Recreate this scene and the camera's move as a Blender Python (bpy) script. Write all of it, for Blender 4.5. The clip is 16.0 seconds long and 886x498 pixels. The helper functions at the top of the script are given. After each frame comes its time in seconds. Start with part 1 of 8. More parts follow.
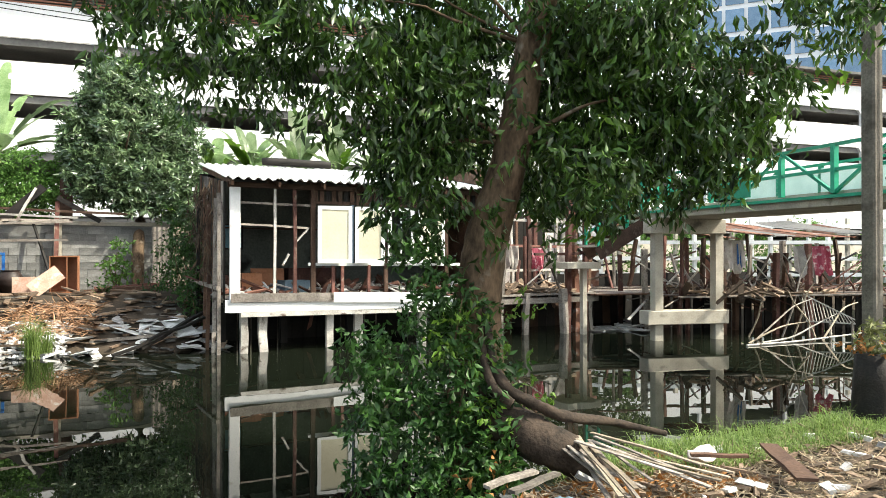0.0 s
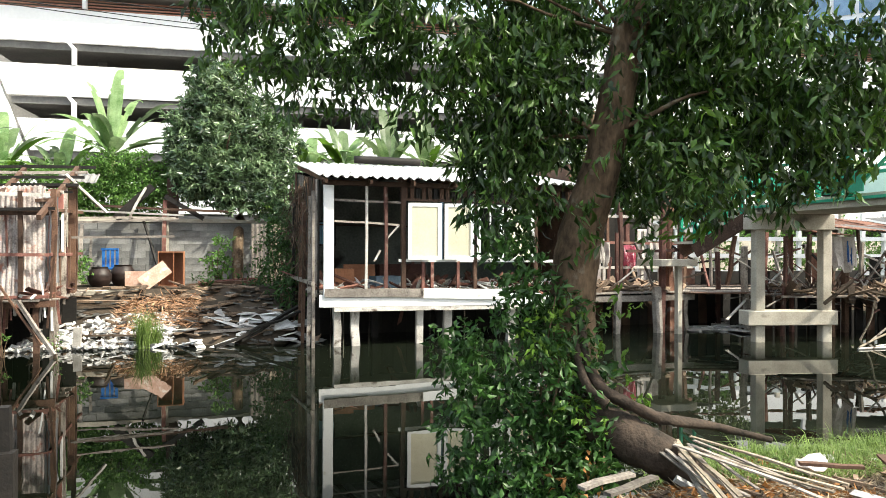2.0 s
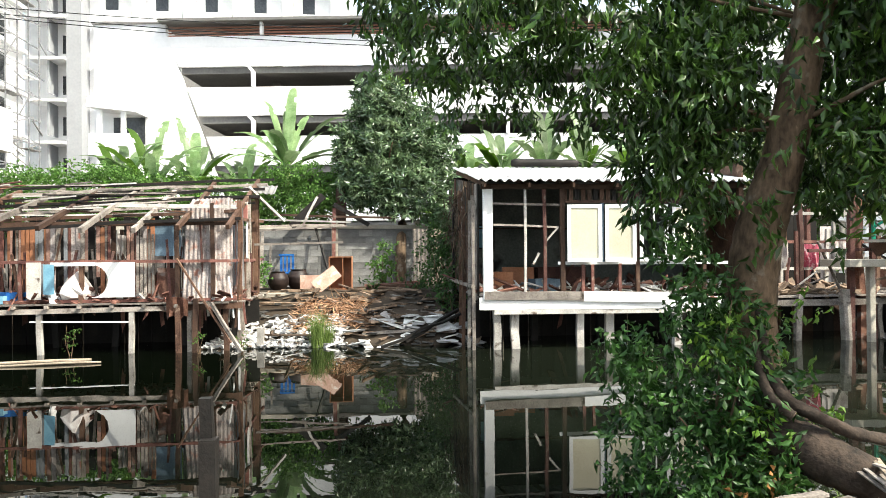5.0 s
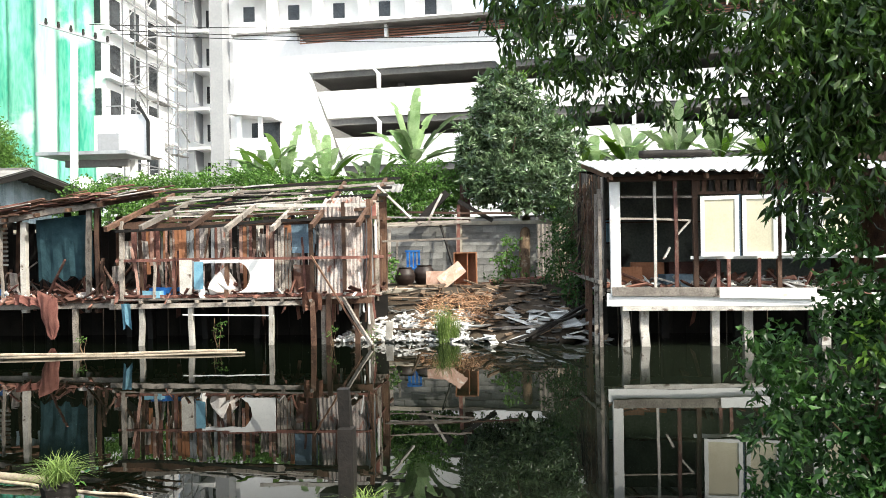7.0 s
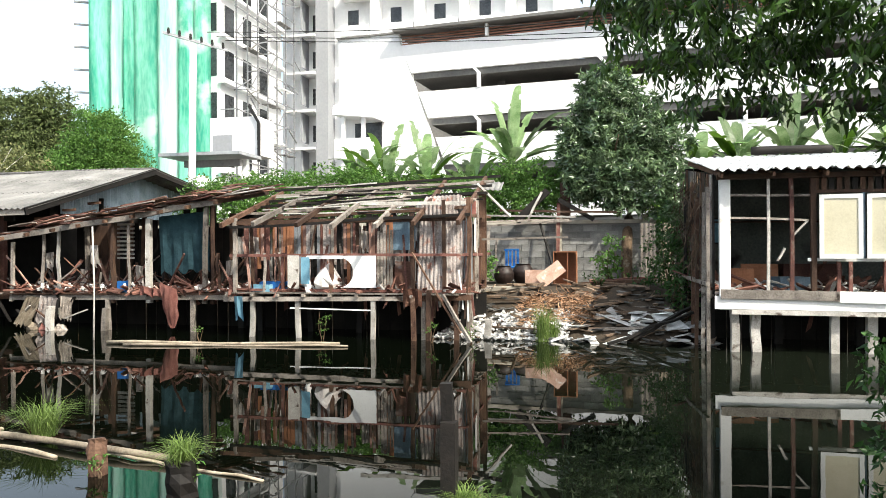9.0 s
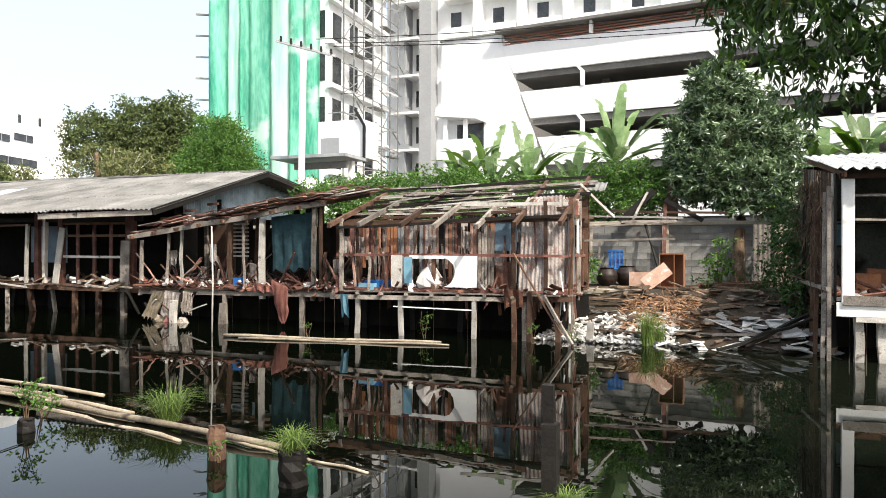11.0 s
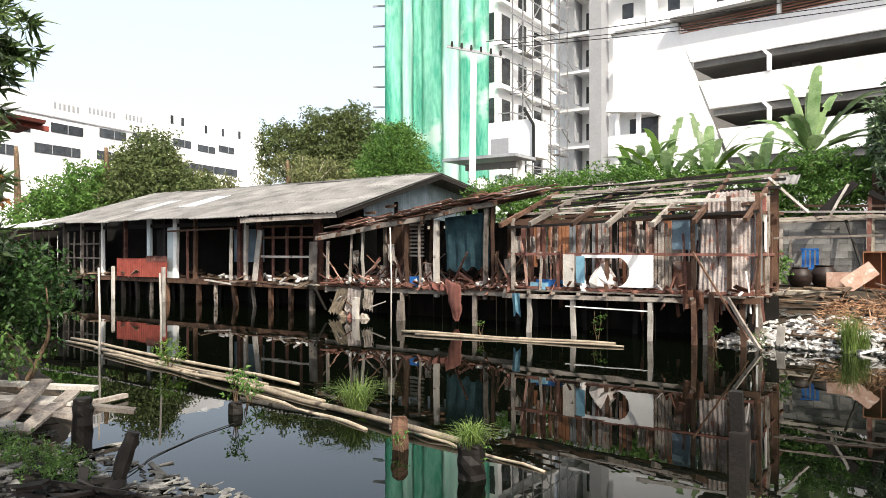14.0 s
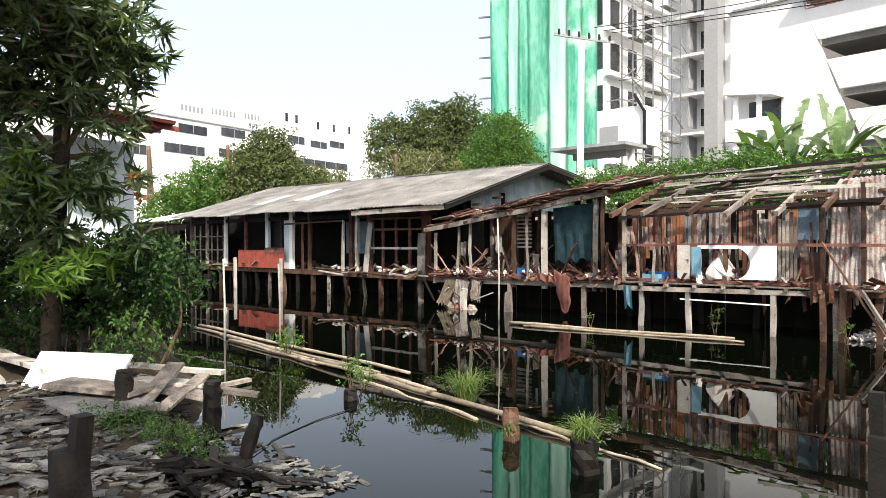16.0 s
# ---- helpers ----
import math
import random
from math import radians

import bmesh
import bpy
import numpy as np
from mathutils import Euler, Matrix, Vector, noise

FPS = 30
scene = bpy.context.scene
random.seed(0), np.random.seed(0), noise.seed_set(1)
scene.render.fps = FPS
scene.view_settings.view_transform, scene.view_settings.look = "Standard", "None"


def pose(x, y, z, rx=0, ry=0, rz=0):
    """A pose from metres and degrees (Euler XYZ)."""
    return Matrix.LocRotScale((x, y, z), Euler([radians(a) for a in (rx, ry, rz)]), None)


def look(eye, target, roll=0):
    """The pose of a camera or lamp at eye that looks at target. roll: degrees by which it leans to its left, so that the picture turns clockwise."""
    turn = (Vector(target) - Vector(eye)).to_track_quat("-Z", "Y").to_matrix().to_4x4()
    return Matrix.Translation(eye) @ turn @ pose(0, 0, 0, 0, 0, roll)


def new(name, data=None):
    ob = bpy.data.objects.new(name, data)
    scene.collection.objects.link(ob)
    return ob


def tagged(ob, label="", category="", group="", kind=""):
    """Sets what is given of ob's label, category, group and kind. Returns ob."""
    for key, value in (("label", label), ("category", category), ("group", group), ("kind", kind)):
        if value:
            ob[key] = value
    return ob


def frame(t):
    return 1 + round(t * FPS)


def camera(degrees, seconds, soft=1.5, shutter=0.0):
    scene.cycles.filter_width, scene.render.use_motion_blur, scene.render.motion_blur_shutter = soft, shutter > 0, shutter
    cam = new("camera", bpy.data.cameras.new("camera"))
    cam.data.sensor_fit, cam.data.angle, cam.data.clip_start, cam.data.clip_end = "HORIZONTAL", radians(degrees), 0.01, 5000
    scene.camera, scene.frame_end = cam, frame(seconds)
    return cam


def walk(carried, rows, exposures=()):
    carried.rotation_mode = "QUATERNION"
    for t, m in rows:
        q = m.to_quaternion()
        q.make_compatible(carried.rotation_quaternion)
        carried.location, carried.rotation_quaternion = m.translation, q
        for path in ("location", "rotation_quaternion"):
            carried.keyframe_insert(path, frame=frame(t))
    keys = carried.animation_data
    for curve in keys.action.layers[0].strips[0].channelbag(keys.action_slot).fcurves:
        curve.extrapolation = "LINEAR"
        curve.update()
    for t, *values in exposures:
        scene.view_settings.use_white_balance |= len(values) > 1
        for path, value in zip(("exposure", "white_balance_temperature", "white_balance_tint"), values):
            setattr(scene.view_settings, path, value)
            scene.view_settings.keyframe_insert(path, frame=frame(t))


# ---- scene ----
cam = camera(64.06, 16.0, 0.85)
TURN = -25.0  # the canal runs along x, the far bank lies towards +y, the water stands at z = 0
ROWS = [
    (0.0, 0.000, 0.000, 1.950, 0.00, 0.41, -0.06),
    (0.5, -0.010, 0.004, 1.951, 1.79, 0.27, -0.11),
    (1.0, -0.020, 0.009, 1.952, 3.25, 0.19, -0.21),
    (1.5, -0.030, 0.010, 1.952, 5.16, 0.17, -0.29),
    (2.0, -0.043, 0.008, 1.954, 7.04, 0.10, -0.21),
    (2.5, -0.055, 0.006, 1.955, 9.16, 0.18, -0.23),
    (3.0, -0.068, 0.003, 1.954, 11.32, 0.18, -0.37),
    (5.5, -0.109, -0.034, 1.960, 21.92, 0.44, 0.72),
    (6.0, -0.120, -0.042, 1.963, 24.45, 0.50, 0.84),
    (6.5, -0.131, -0.049, 1.963, 27.04, 0.42, 0.84),
    (7.0, -0.140, -0.060, 1.960, 29.46, 0.11, 0.91),
    (7.5, -0.148, -0.071, 1.954, 31.39, 0.04, 0.73),
    (8.0, -0.156, -0.084, 1.948, 33.19, 0.17, 0.68),
    (8.5, -0.164, -0.096, 1.945, 35.15, 0.29, 0.19),
    (9.0, -0.166, -0.107, 1.945, 37.32, 0.09, 0.25),
    (11.5, -0.136, -0.173, 1.955, 47.67, 0.08, -0.17),
    (12.0, -0.131, -0.184, 1.957, 50.02, -0.02, -0.04),
    (12.5, -0.128, -0.196, 1.958, 52.20, 0.06, -0.43),
    (13.0, -0.124, -0.212, 1.958, 54.62, 0.24, -0.33),
    (13.5, -0.123, -0.226, 1.959, 56.45, 0.24, -0.22),
    (14.0, -0.126, -0.242, 1.959, 59.05, 0.02, 0.04),
    (14.5, -0.130, -0.257, 1.960, 61.12, -0.27, 0.37),
    (15.0, -0.137, -0.268, 1.960, 63.68, -0.48, 0.38),
    (15.5, -0.146, -0.275, 1.961, 65.61, -0.65, 0.40),
    (16.0, -0.155, -0.281, 1.958, 67.58, -0.66, 0.25),
]
walk(cam, [(t, pose(0, 0, 0, 0, 0, TURN) @ pose(x, y, z, 90 + pitch, roll, yaw)) for t, x, y, z, yaw, pitch, roll in ROWS],
     exposures=[(0.0, 0.82, 6850, 4), (5.5, 0.8, 6650, 5), (8.0, 0.62, 6600, 5), (11.5, 0.31, 6800, 9), (16.0, 0.29, 6850, 10)])

# ---------------------------------------------------------------- light
world = bpy.data.worlds.new("sky")
scene.world = world
world.use_nodes = True
wn = world.node_tree.nodes
sky = wn.new("ShaderNodeTexSky")
sky.sky_type = "NISHITA"
sky.sun_disc = False
SUN_TO = Vector((0.72, -0.48, 0.95)).normalized()
sky.sun_elevation = math.asin(SUN_TO.z)
sky.sun_rotation = math.atan2(SUN_TO.x, SUN_TO.y)
sky.dust_density = 5.0
sky.air_density = 1.0
sky.ozone_density = 0.6
haze = wn.new("ShaderNodeMix")          # thin bright haze over the whole sky
haze.data_type = "RGBA"
haze.inputs["Factor"].default_value = 0.45
haze.inputs[7].default_value = (4.75, 5.3, 6.0, 1)
world.node_tree.links.new(sky.outputs[0], haze.inputs[6])
world.node_tree.links.new(haze.outputs[2], wn["Background"].inputs[0])
wn["Background"].inputs[1].default_value = 0.235
sun = new("sun", bpy.data.lights.new("sun", "SUN"))
sun.data.energy, sun.data.angle, sun.data.color = 5.0, radians(0.5), (1.0, 0.955, 0.875)
sun.matrix_world = look(SUN_TO * 50, (0, 0, 0))

# ---------------------------------------------------------------- materials
def rgb(c):
    return (*c, 1.0)


def material(name, c1, c2, rough=0.8, scale=6.0, fine=60.0, bump=0.3, stretch=(1, 1, 1), spots=None, per="object",
             metal=0.0, spread=0.35, translucent=0.0, spec=0.3, coat=0.0):
    """Two colours mixed by a coarse and a fine noise, tone varied from piece to piece, optional stains, fine relief."""
    m = bpy.data.materials.new(name)
    m.use_nodes = True
    n, l = m.node_tree.nodes, m.node_tree.links
    b = n["Principled BSDF"]
    tc, mp = n.new("ShaderNodeTexCoord"), n.new("ShaderNodeMapping")
    mp.inputs["Scale"].default_value = stretch
    l.new(tc.outputs["Object"], mp.inputs[0])
    n1, n2 = n.new("ShaderNodeTexNoise"), n.new("ShaderNodeTexNoise")
    n1.inputs["Scale"].default_value, n2.inputs["Scale"].default_value = scale, fine
    n1.inputs["Detail"].default_value, n2.inputs["Detail"].default_value = 5, 4
    l.new(mp.outputs[0], n1.inputs[0]), l.new(mp.outputs[0], n2.inputs[0])
    add = n.new("ShaderNodeMath")
    add.operation = "MULTIPLY_ADD"
    add.inputs[1].default_value = 0.45
    l.new(n2.outputs[0], add.inputs[0])
    half = n.new("ShaderNodeMath")
    half.operation = "MULTIPLY"
    half.inputs[1].default_value = 0.62
    l.new(n1.outputs[0], half.inputs[0]), l.new(half.outputs[0], add.inputs[2])
    ramp = n.new("ShaderNodeValToRGB")
    ramp.color_ramp.elements[0].position, ramp.color_ramp.elements[1].position = 0.36, 0.68
    ramp.color_ramp.elements[0].color, ramp.color_ramp.elements[1].color = rgb(c1), rgb(c2)
    l.new(add.outputs[0], ramp.inputs[0])
    colour = ramp.outputs[0]
    if spots:
        n3 = n.new("ShaderNodeTexNoise")
        n3.inputs["Scale"].default_value, n3.inputs["Detail"].default_value = spots[1], 6
        l.new(tc.outputs["Object"], n3.inputs[0])
        r3 = n.new("ShaderNodeValToRGB")
        r3.color_ramp.elements[0].position, r3.color_ramp.elements[1].position = spots[2], spots[2] + 0.1
        l.new(n3.outputs[0], r3.inputs[0])
        mx = n.new("ShaderNodeMix")
        mx.data_type = "RGBA"
        mx.inputs["B"].default_value = rgb(spots[0])
        l.new(r3.outputs[0], mx.inputs["Factor"]), l.new(colour, mx.inputs["A"])
        colour = mx.outputs["Result"]
    if spread:
        rnd = n.new("ShaderNodeObjectInfo").outputs["Random"] if per == "object" else n.new("ShaderNodeNewGeometry").outputs["Random Per Island"]
        rng = n.new("ShaderNodeMapRange")
        rng.inputs["To Min"].default_value, rng.inputs["To Max"].default_value = 1 - spread, 1 + spread
        l.new(rnd, rng.inputs[0])
        hs = n.new("ShaderNodeHueSaturation")
        l.new(rng.outputs[0], hs.inputs["Value"])
        l.new(colour, hs.inputs["Color"])
        colour = hs.outputs[0]
    l.new(colour, b.inputs["Base Color"])
    b.inputs["Roughness"].default_value, b.inputs["Metallic"].default_value = rough, metal
    b.inputs["Specular IOR Level"].default_value = spec
    b.inputs["Coat Weight"].default_value = coat
    if bump:
        bp = n.new("ShaderNodeBump")
        bp.inputs["Strength"].default_value, bp.inputs["Distance"].default_value = bump, 0.02
        l.new(add.outputs[0], bp.inputs["Height"]), l.new(bp.outputs[0], b.inputs["Normal"])
    if translucent:
        tr, ms = n.new("ShaderNodeBsdfTranslucent"), n.new("ShaderNodeMixShader")
        l.new(colour, tr.inputs[0])
        ms.inputs[0].default_value = translucent
        out = n["Material Output"]
        l.new(b.outputs[0], ms.inputs[1]), l.new(tr.outputs[0], ms.inputs[2]), l.new(ms.outputs[0], out.inputs[0])
    return m


WOOD_GREY = material("weathered_wood", (0.090, 0.074, 0.063), (0.350, 0.310, 0.270), 0.85, 3, 40, 0.5, (1, 1, 1), ((0.035, 0.024, 0.018), 4, 0.6), spread=0.5)
WOOD_BROWN = material("brown_wood", (0.037, 0.018, 0.012), (0.129, 0.073, 0.047), 0.8, 3, 40, 0.5, (1, 1, 1), ((0.209, 0.147, 0.110), 5, 0.63), spread=0.5)
WOOD_RED = material("red_stained_wood", (0.046, 0.019, 0.016), (0.185, 0.082, 0.064), 0.75, 3, 40, 0.4, (1, 1, 1), ((0.211, 0.160, 0.125), 6, 0.6), spread=0.5)
WOOD_PALE = material("bleached_wood", (0.26, 0.24, 0.21), (0.56, 0.53, 0.49), 0.85, 3, 45, 0.4, (1, 1, 1), ((0.102, 0.076, 0.060), 5, 0.62), spread=0.3)
# near-black: wet posts, and underfloor shade put into the colour of rear stilts
WOOD_DARK = material("wet_and_shaded_wood", (0.004, 0.0035, 0.003), (0.017, 0.0135, 0.011), 0.7, 4, 40, 0.5)
WHITE_PAINT = material("white_paint", (0.72, 0.72, 0.70), (0.86, 0.86, 0.84), 0.55, 2, 30, 0.1, spots=((0.42, 0.36, 0.28), 3.5, 0.68), spread=0.06)
CREAM_PAINT = material("cream_panel", (0.62, 0.56, 0.40), (0.76, 0.70, 0.52), 0.6, 2, 30, 0.1, spread=0.08)
CONCRETE = material("concrete", (0.297, 0.269, 0.219), (0.507, 0.462, 0.383), 0.9, 2.5, 40, 0.4, spots=((0.140, 0.126, 0.102), 2.2, 0.62), spread=0.12)
# stained concrete of the near pole, darkened in colour for its backlit shade
SHADED_CONCRETE = material("shaded_stained_concrete", (0.070, 0.062, 0.050), (0.200, 0.180, 0.150), 0.95, 3, 40, 0.5, spots=((0.045, 0.038, 0.030), 2.5, 0.56), spread=0.1)
BLOCK = material("cinder_block", (0.11, 0.108, 0.10), (0.27, 0.265, 0.25), 0.95, 3, 40, 0.8, spots=((0.34, 0.33, 0.31), 1.6, 0.6), spread=0.32)
MORTAR = material("mortar", (0.137, 0.132, 0.123), (0.205, 0.200, 0.187), 0.95, 4, 50, 0.5, spread=0)
FIBRE = material("fibre_cement_sheet", (0.088, 0.087, 0.084), (0.235, 0.229, 0.22), 0.9, 1.2, 30, 0.3, spots=((0.203, 0.188, 0.173), 7, 0.66), spread=0.15)
FIBRE_WHITE = material("pale_roof_sheet", (0.46, 0.46, 0.45), (0.78, 0.78, 0.77), 0.7, 2.5, 30, 0.3, spots=((0.24, 0.22, 0.20), 4, 0.60), spread=0.12)
RUST = material("rusted_sheet", (0.09, 0.035, 0.024), (0.24, 0.12, 0.08), 0.8, 4, 30, 0.4, spots=((0.30, 0.27, 0.25), 3, 0.6), spread=0.4)
ZINC = material("galvanised_sheet", (0.252, 0.266, 0.280), (0.406, 0.420, 0.434), 0.5, 3, 30, 0.2, spots=((0.182, 0.098, 0.063), 4, 0.66), metal=0.3)
BLUE_ZINC = material("blue_grey_zinc", (0.26, 0.35, 0.42), (0.50, 0.60, 0.67), 0.5, 3, 30, 0.2, spots=((0.20, 0.14, 0.11), 4, 0.66), metal=0.2, spread=0.15)
BLUE_SHEET = material("blue_sheet", (0.080, 0.128, 0.176), (0.176, 0.256, 0.320), 0.6, 3, 30, 0.3, spread=0.2)
TEAL_NET = material("dark_teal_netting", (0.014, 0.044, 0.058), (0.048, 0.108, 0.130), 0.8, 5, 60, 0.5, spots=((0.096, 0.136, 0.136), 4, 0.68), spread=0)
RED_PANEL = material("red_painted_sheet", (0.182, 0.035, 0.025), (0.294, 0.070, 0.049), 0.6, 4, 40, 0.3, spread=0.1)
GREEN_PAINT = material("green_painted_steel", (0.008, 0.20, 0.115), (0.02, 0.30, 0.18), 0.45, 4, 30, 0.15, spread=0.1)
ORANGE_PLY = material("orange_plywood", (0.234, 0.095, 0.045), (0.360, 0.162, 0.086), 0.5, 3, 30, 0.1, spread=0.15)
CLOTH_ORANGE = material("salmon_cloth", (0.22, 0.085, 0.07), (0.36, 0.165, 0.135), 0.95, 6, 60, 0.5, spread=0.15)
CLOTH_MIX = material("faded_cloth", (0.35, 0.30, 0.28), (0.70, 0.66, 0.62), 0.95, 5, 60, 0.5, spread=0.3)
PINK = material("crimson_cloth", (0.34, 0.05, 0.09), (0.5, 0.15, 0.20), 0.95, 6, 60, 0.4, spots=((0.70, 0.58, 0.58), 9, 0.55), spread=0.2)
BLUE = material("blue_plastic", (0.01, 0.08, 0.30), (0.03, 0.16, 0.42), 0.4, 4, 30, 0.1, spread=0.2)
SKY_BLUE = material("light_blue_panel", (0.12, 0.30, 0.42), (0.24, 0.45, 0.56), 0.6, 4, 30, 0.1, spread=0.15)
PALE_PLASTIC = material("pale_scraps", (0.30, 0.29, 0.275), (0.66, 0.65, 0.63), 0.7, 5, 50, 0.3, per="island", spread=0.45)
# near-black boards: the shade of rooms and underfloors put into the colour
SHADE_BLACK = material("shade_black_boards", (0.004, 0.0035, 0.003), (0.014, 0.012, 0.010), 0.9, 3, 30, 0.2, spread=0.3)
SCRAP_WOOD = material("timber_scraps", (0.046, 0.028, 0.018), (0.262, 0.189, 0.132), 0.85, 2, 40, 0.4, per="island", spread=0.7)
SCRAP_RED = material("red_timber_scraps", (0.040, 0.015, 0.011), (0.200, 0.095, 0.070), 0.85, 2, 40, 0.4, per="island", spread=0.6)
SCRAP_GREY = material("grey_slate_scraps", (0.030, 0.029, 0.026), (0.165, 0.160, 0.148), 0.85, 3, 40, 0.3, per="island", spread=0.8)
BAMBOO = material("weathered_bamboo", (0.13, 0.102, 0.072), (0.37, 0.31, 0.235), 0.7, 3, 40, 0.3, (1, 1, 1), ((0.08, 0.06, 0.045), 4, 0.62), spread=0.3)
BARK = material("bark", (0.040, 0.025, 0.015), (0.185, 0.125, 0.078), 0.95, 7, 34, 1.0, (1, 1, 0.45), ((0.25, 0.215, 0.165), 5, 0.60), spread=0.1)
# darker bark: damp wood, with the canopy's shade put into the colour
BARK_SHADED = material("shaded_bark", (0.010, 0.008, 0.006), (0.060, 0.042, 0.030), 0.9, 5, 34, 1.0, (1, 1, 1), ((0.07, 0.06, 0.048), 5, 0.68), spread=0.1)
LEAF_TREE = material("glossy_leaf", (0.020, 0.054, 0.009), (0.072, 0.145, 0.024), 0.36, 2, 20, 0, per="island", spread=0.7, translucent=0.36, spec=0.6)
LEAF_BUSH = material("vine_leaf", (0.017, 0.055, 0.012), (0.052, 0.124, 0.024), 0.45, 2, 20, 0, per="island", spread=0.45, translucent=0.3, spec=0.4)
LEAF_DARK = material("mango_leaf", (0.038, 0.080, 0.026), (0.110, 0.180, 0.062), 0.38, 2, 20, 0, per="island", spread=0.45, translucent=0.3, spec=0.6)
# paler copy of the mango leaf for the terrace tree, sunlight put into its colour
LEAF_MANGO_LIT = material("lit_mango_leaf", (0.040, 0.085, 0.036), (0.185, 0.265, 0.130), 0.26, 2, 20, 0, per="island", spread=0.6, translucent=0.3, spec=1.0)
LEAF_MANGO = material("dark_mango_leaf", (0.024, 0.052, 0.016), (0.135, 0.200, 0.070), 0.30, 2, 20, 0, per="island", spread=0.6, translucent=0.22, spec=0.6)
LEAF_YOUNG = material("fresh_leaf", (0.076, 0.162, 0.017), (0.145, 0.255, 0.038), 0.45, 2, 20, 0, per="island", spread=0.3, translucent=0.4, spec=0.4)
LEAF_VINE = material("creeper_leaf", (0.055, 0.130, 0.025), (0.135, 0.255, 0.055), 0.55, 2, 20, 0, per="island", spread=0.4, translucent=0.35)
# bush leaf darkened for the hedge, its shade put into the colour
LEAF_HEDGE_SHADED = material("shaded_hedge_leaf", (0.012, 0.038, 0.009), (0.040, 0.092, 0.020), 0.5, 2, 20, 0, per="island", spread=0.55, translucent=0.22, spec=0.35)
LEAF_WEED = material("weed_leaf", (0.030, 0.075, 0.015), (0.090, 0.165, 0.040), 0.55, 2, 20, 0, per="island", spread=0.5, translucent=0.3)
LEAF_FAR = material("distant_foliage", (0.050, 0.076, 0.026), (0.132, 0.165, 0.058), 0.7, 2, 20, 0, per="island", spread=0.5, translucent=0.25)
LEAF_OLIVE = material("dry_olive_foliage", (0.10, 0.12, 0.045), (0.20, 0.21, 0.09), 0.7, 2, 20, 0, per="island", spread=0.4, translucent=0.25)
LEAF_DRY = material("withered_leaf", (0.24, 0.10, 0.03), (0.42, 0.20, 0.07), 0.8, 2, 20, 0, per="island", spread=0.3, translucent=0.2)
BANANA = material("banana_leaf", (0.15, 0.27, 0.09), (0.42, 0.53, 0.30), 0.34, 3, 30, 0.1, spread=0.45, translucent=0.4, spec=0.7)
BANANA_STEM = material("banana_stem", (0.12, 0.13, 0.05), (0.25, 0.25, 0.11), 0.7, 4, 30, 0.3, spread=0.1)
DRY_STALK = material("dry_stalk", (0.03, 0.02, 0.013), (0.12, 0.085, 0.055), 0.9, 3, 30, 0, per="island", spread=0.5)
SLAT_PINK = material("faded_red_slat", (0.20, 0.10, 0.075), (0.38, 0.24, 0.19), 0.85, 3, 40, 0.4, spots=((0.45, 0.40, 0.36), 5, 0.6), spread=0.4)
GRASS = material("grass_blade", (0.085, 0.150, 0.030), (0.22, 0.30, 0.085), 0.6, 2, 20, 0, per="island", spread=0.4, translucent=0.35)
STRAW = material("dry_straw", (0.18, 0.13, 0.08), (0.48, 0.39, 0.27), 0.9, 3, 30, 0, per="island", spread=0.4, translucent=0.1)
EARTH = material("earth", (0.019, 0.015, 0.010), (0.068, 0.050, 0.034), 0.95, 1.6, 24, 0.8, spots=((0.111, 0.075, 0.046), 3, 0.62), spread=0)
PLASTER = material("white_render", (0.78, 0.78, 0.78), (0.86, 0.86, 0.86), 0.8, 0.3, 6, 0.05, spots=((0.66, 0.66, 0.66), 0.25, 0.62), spread=0.03)
GREY_FIN = material("grey_render", (0.272, 0.280, 0.296), (0.336, 0.344, 0.360), 0.8, 0.4, 6, 0.05, spread=0.04)
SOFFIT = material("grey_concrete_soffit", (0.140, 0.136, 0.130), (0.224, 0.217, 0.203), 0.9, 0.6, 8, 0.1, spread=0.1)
RUSTY_RAIL = material("rust_red_rail", (0.28, 0.12, 0.08), (0.42, 0.22, 0.16), 0.7, 1, 10, 0.1, spread=0.1)
GREEN_NET = material("green_safety_net", (0.09, 0.56, 0.41), (0.46, 0.88, 0.74), 0.7, 0.5, 4, 0.3, (1.6, 1.6, 0.30), ((0.80, 0.96, 0.90), 0.42, 0.57), spread=0.14, translucent=0.3)
NET_WHITE = material("white_safety_net", (0.36, 0.76, 0.64), (0.74, 0.93, 0.87), 0.7, 0.4, 4, 0.2, (1.5, 1.5, 0.2), spread=0.1)
STEEL = material("grey_steel", (0.22, 0.22, 0.23), (0.36, 0.36, 0.37), 0.5, 3, 20, 0.1, metal=0.5, spread=0.2)
BLACK = material("black_rubber", (0.01, 0.01, 0.01), (0.025, 0.025, 0.025), 0.7, 4, 30, 0.2, spread=0)
BLUE_GLASS = material("bluish_facade", (0.12, 0.22, 0.34), (0.20, 0.32, 0.46), 0.15, 1, 8, 0, spread=0.2, spec=0.6)
WINDOW_DARK = material("dark_window", (0.015, 0.017, 0.02), (0.05, 0.055, 0.06), 0.2, 1, 8, 0, spread=0.3, spec=0.5)
TERRACOTTA = material("terracotta_roof", (0.120, 0.032, 0.026), (0.175, 0.055, 0.042), 0.8, 2, 20, 0.2, spread=0.1)
PINK_SHEET = material("bleached_pinkish_sheet", (0.15, 0.125, 0.115), (0.46, 0.41, 0.385), 0.8, 4, 30, 0.4, spots=((0.24, 0.11, 0.08), 5, 0.58), spread=0.25)
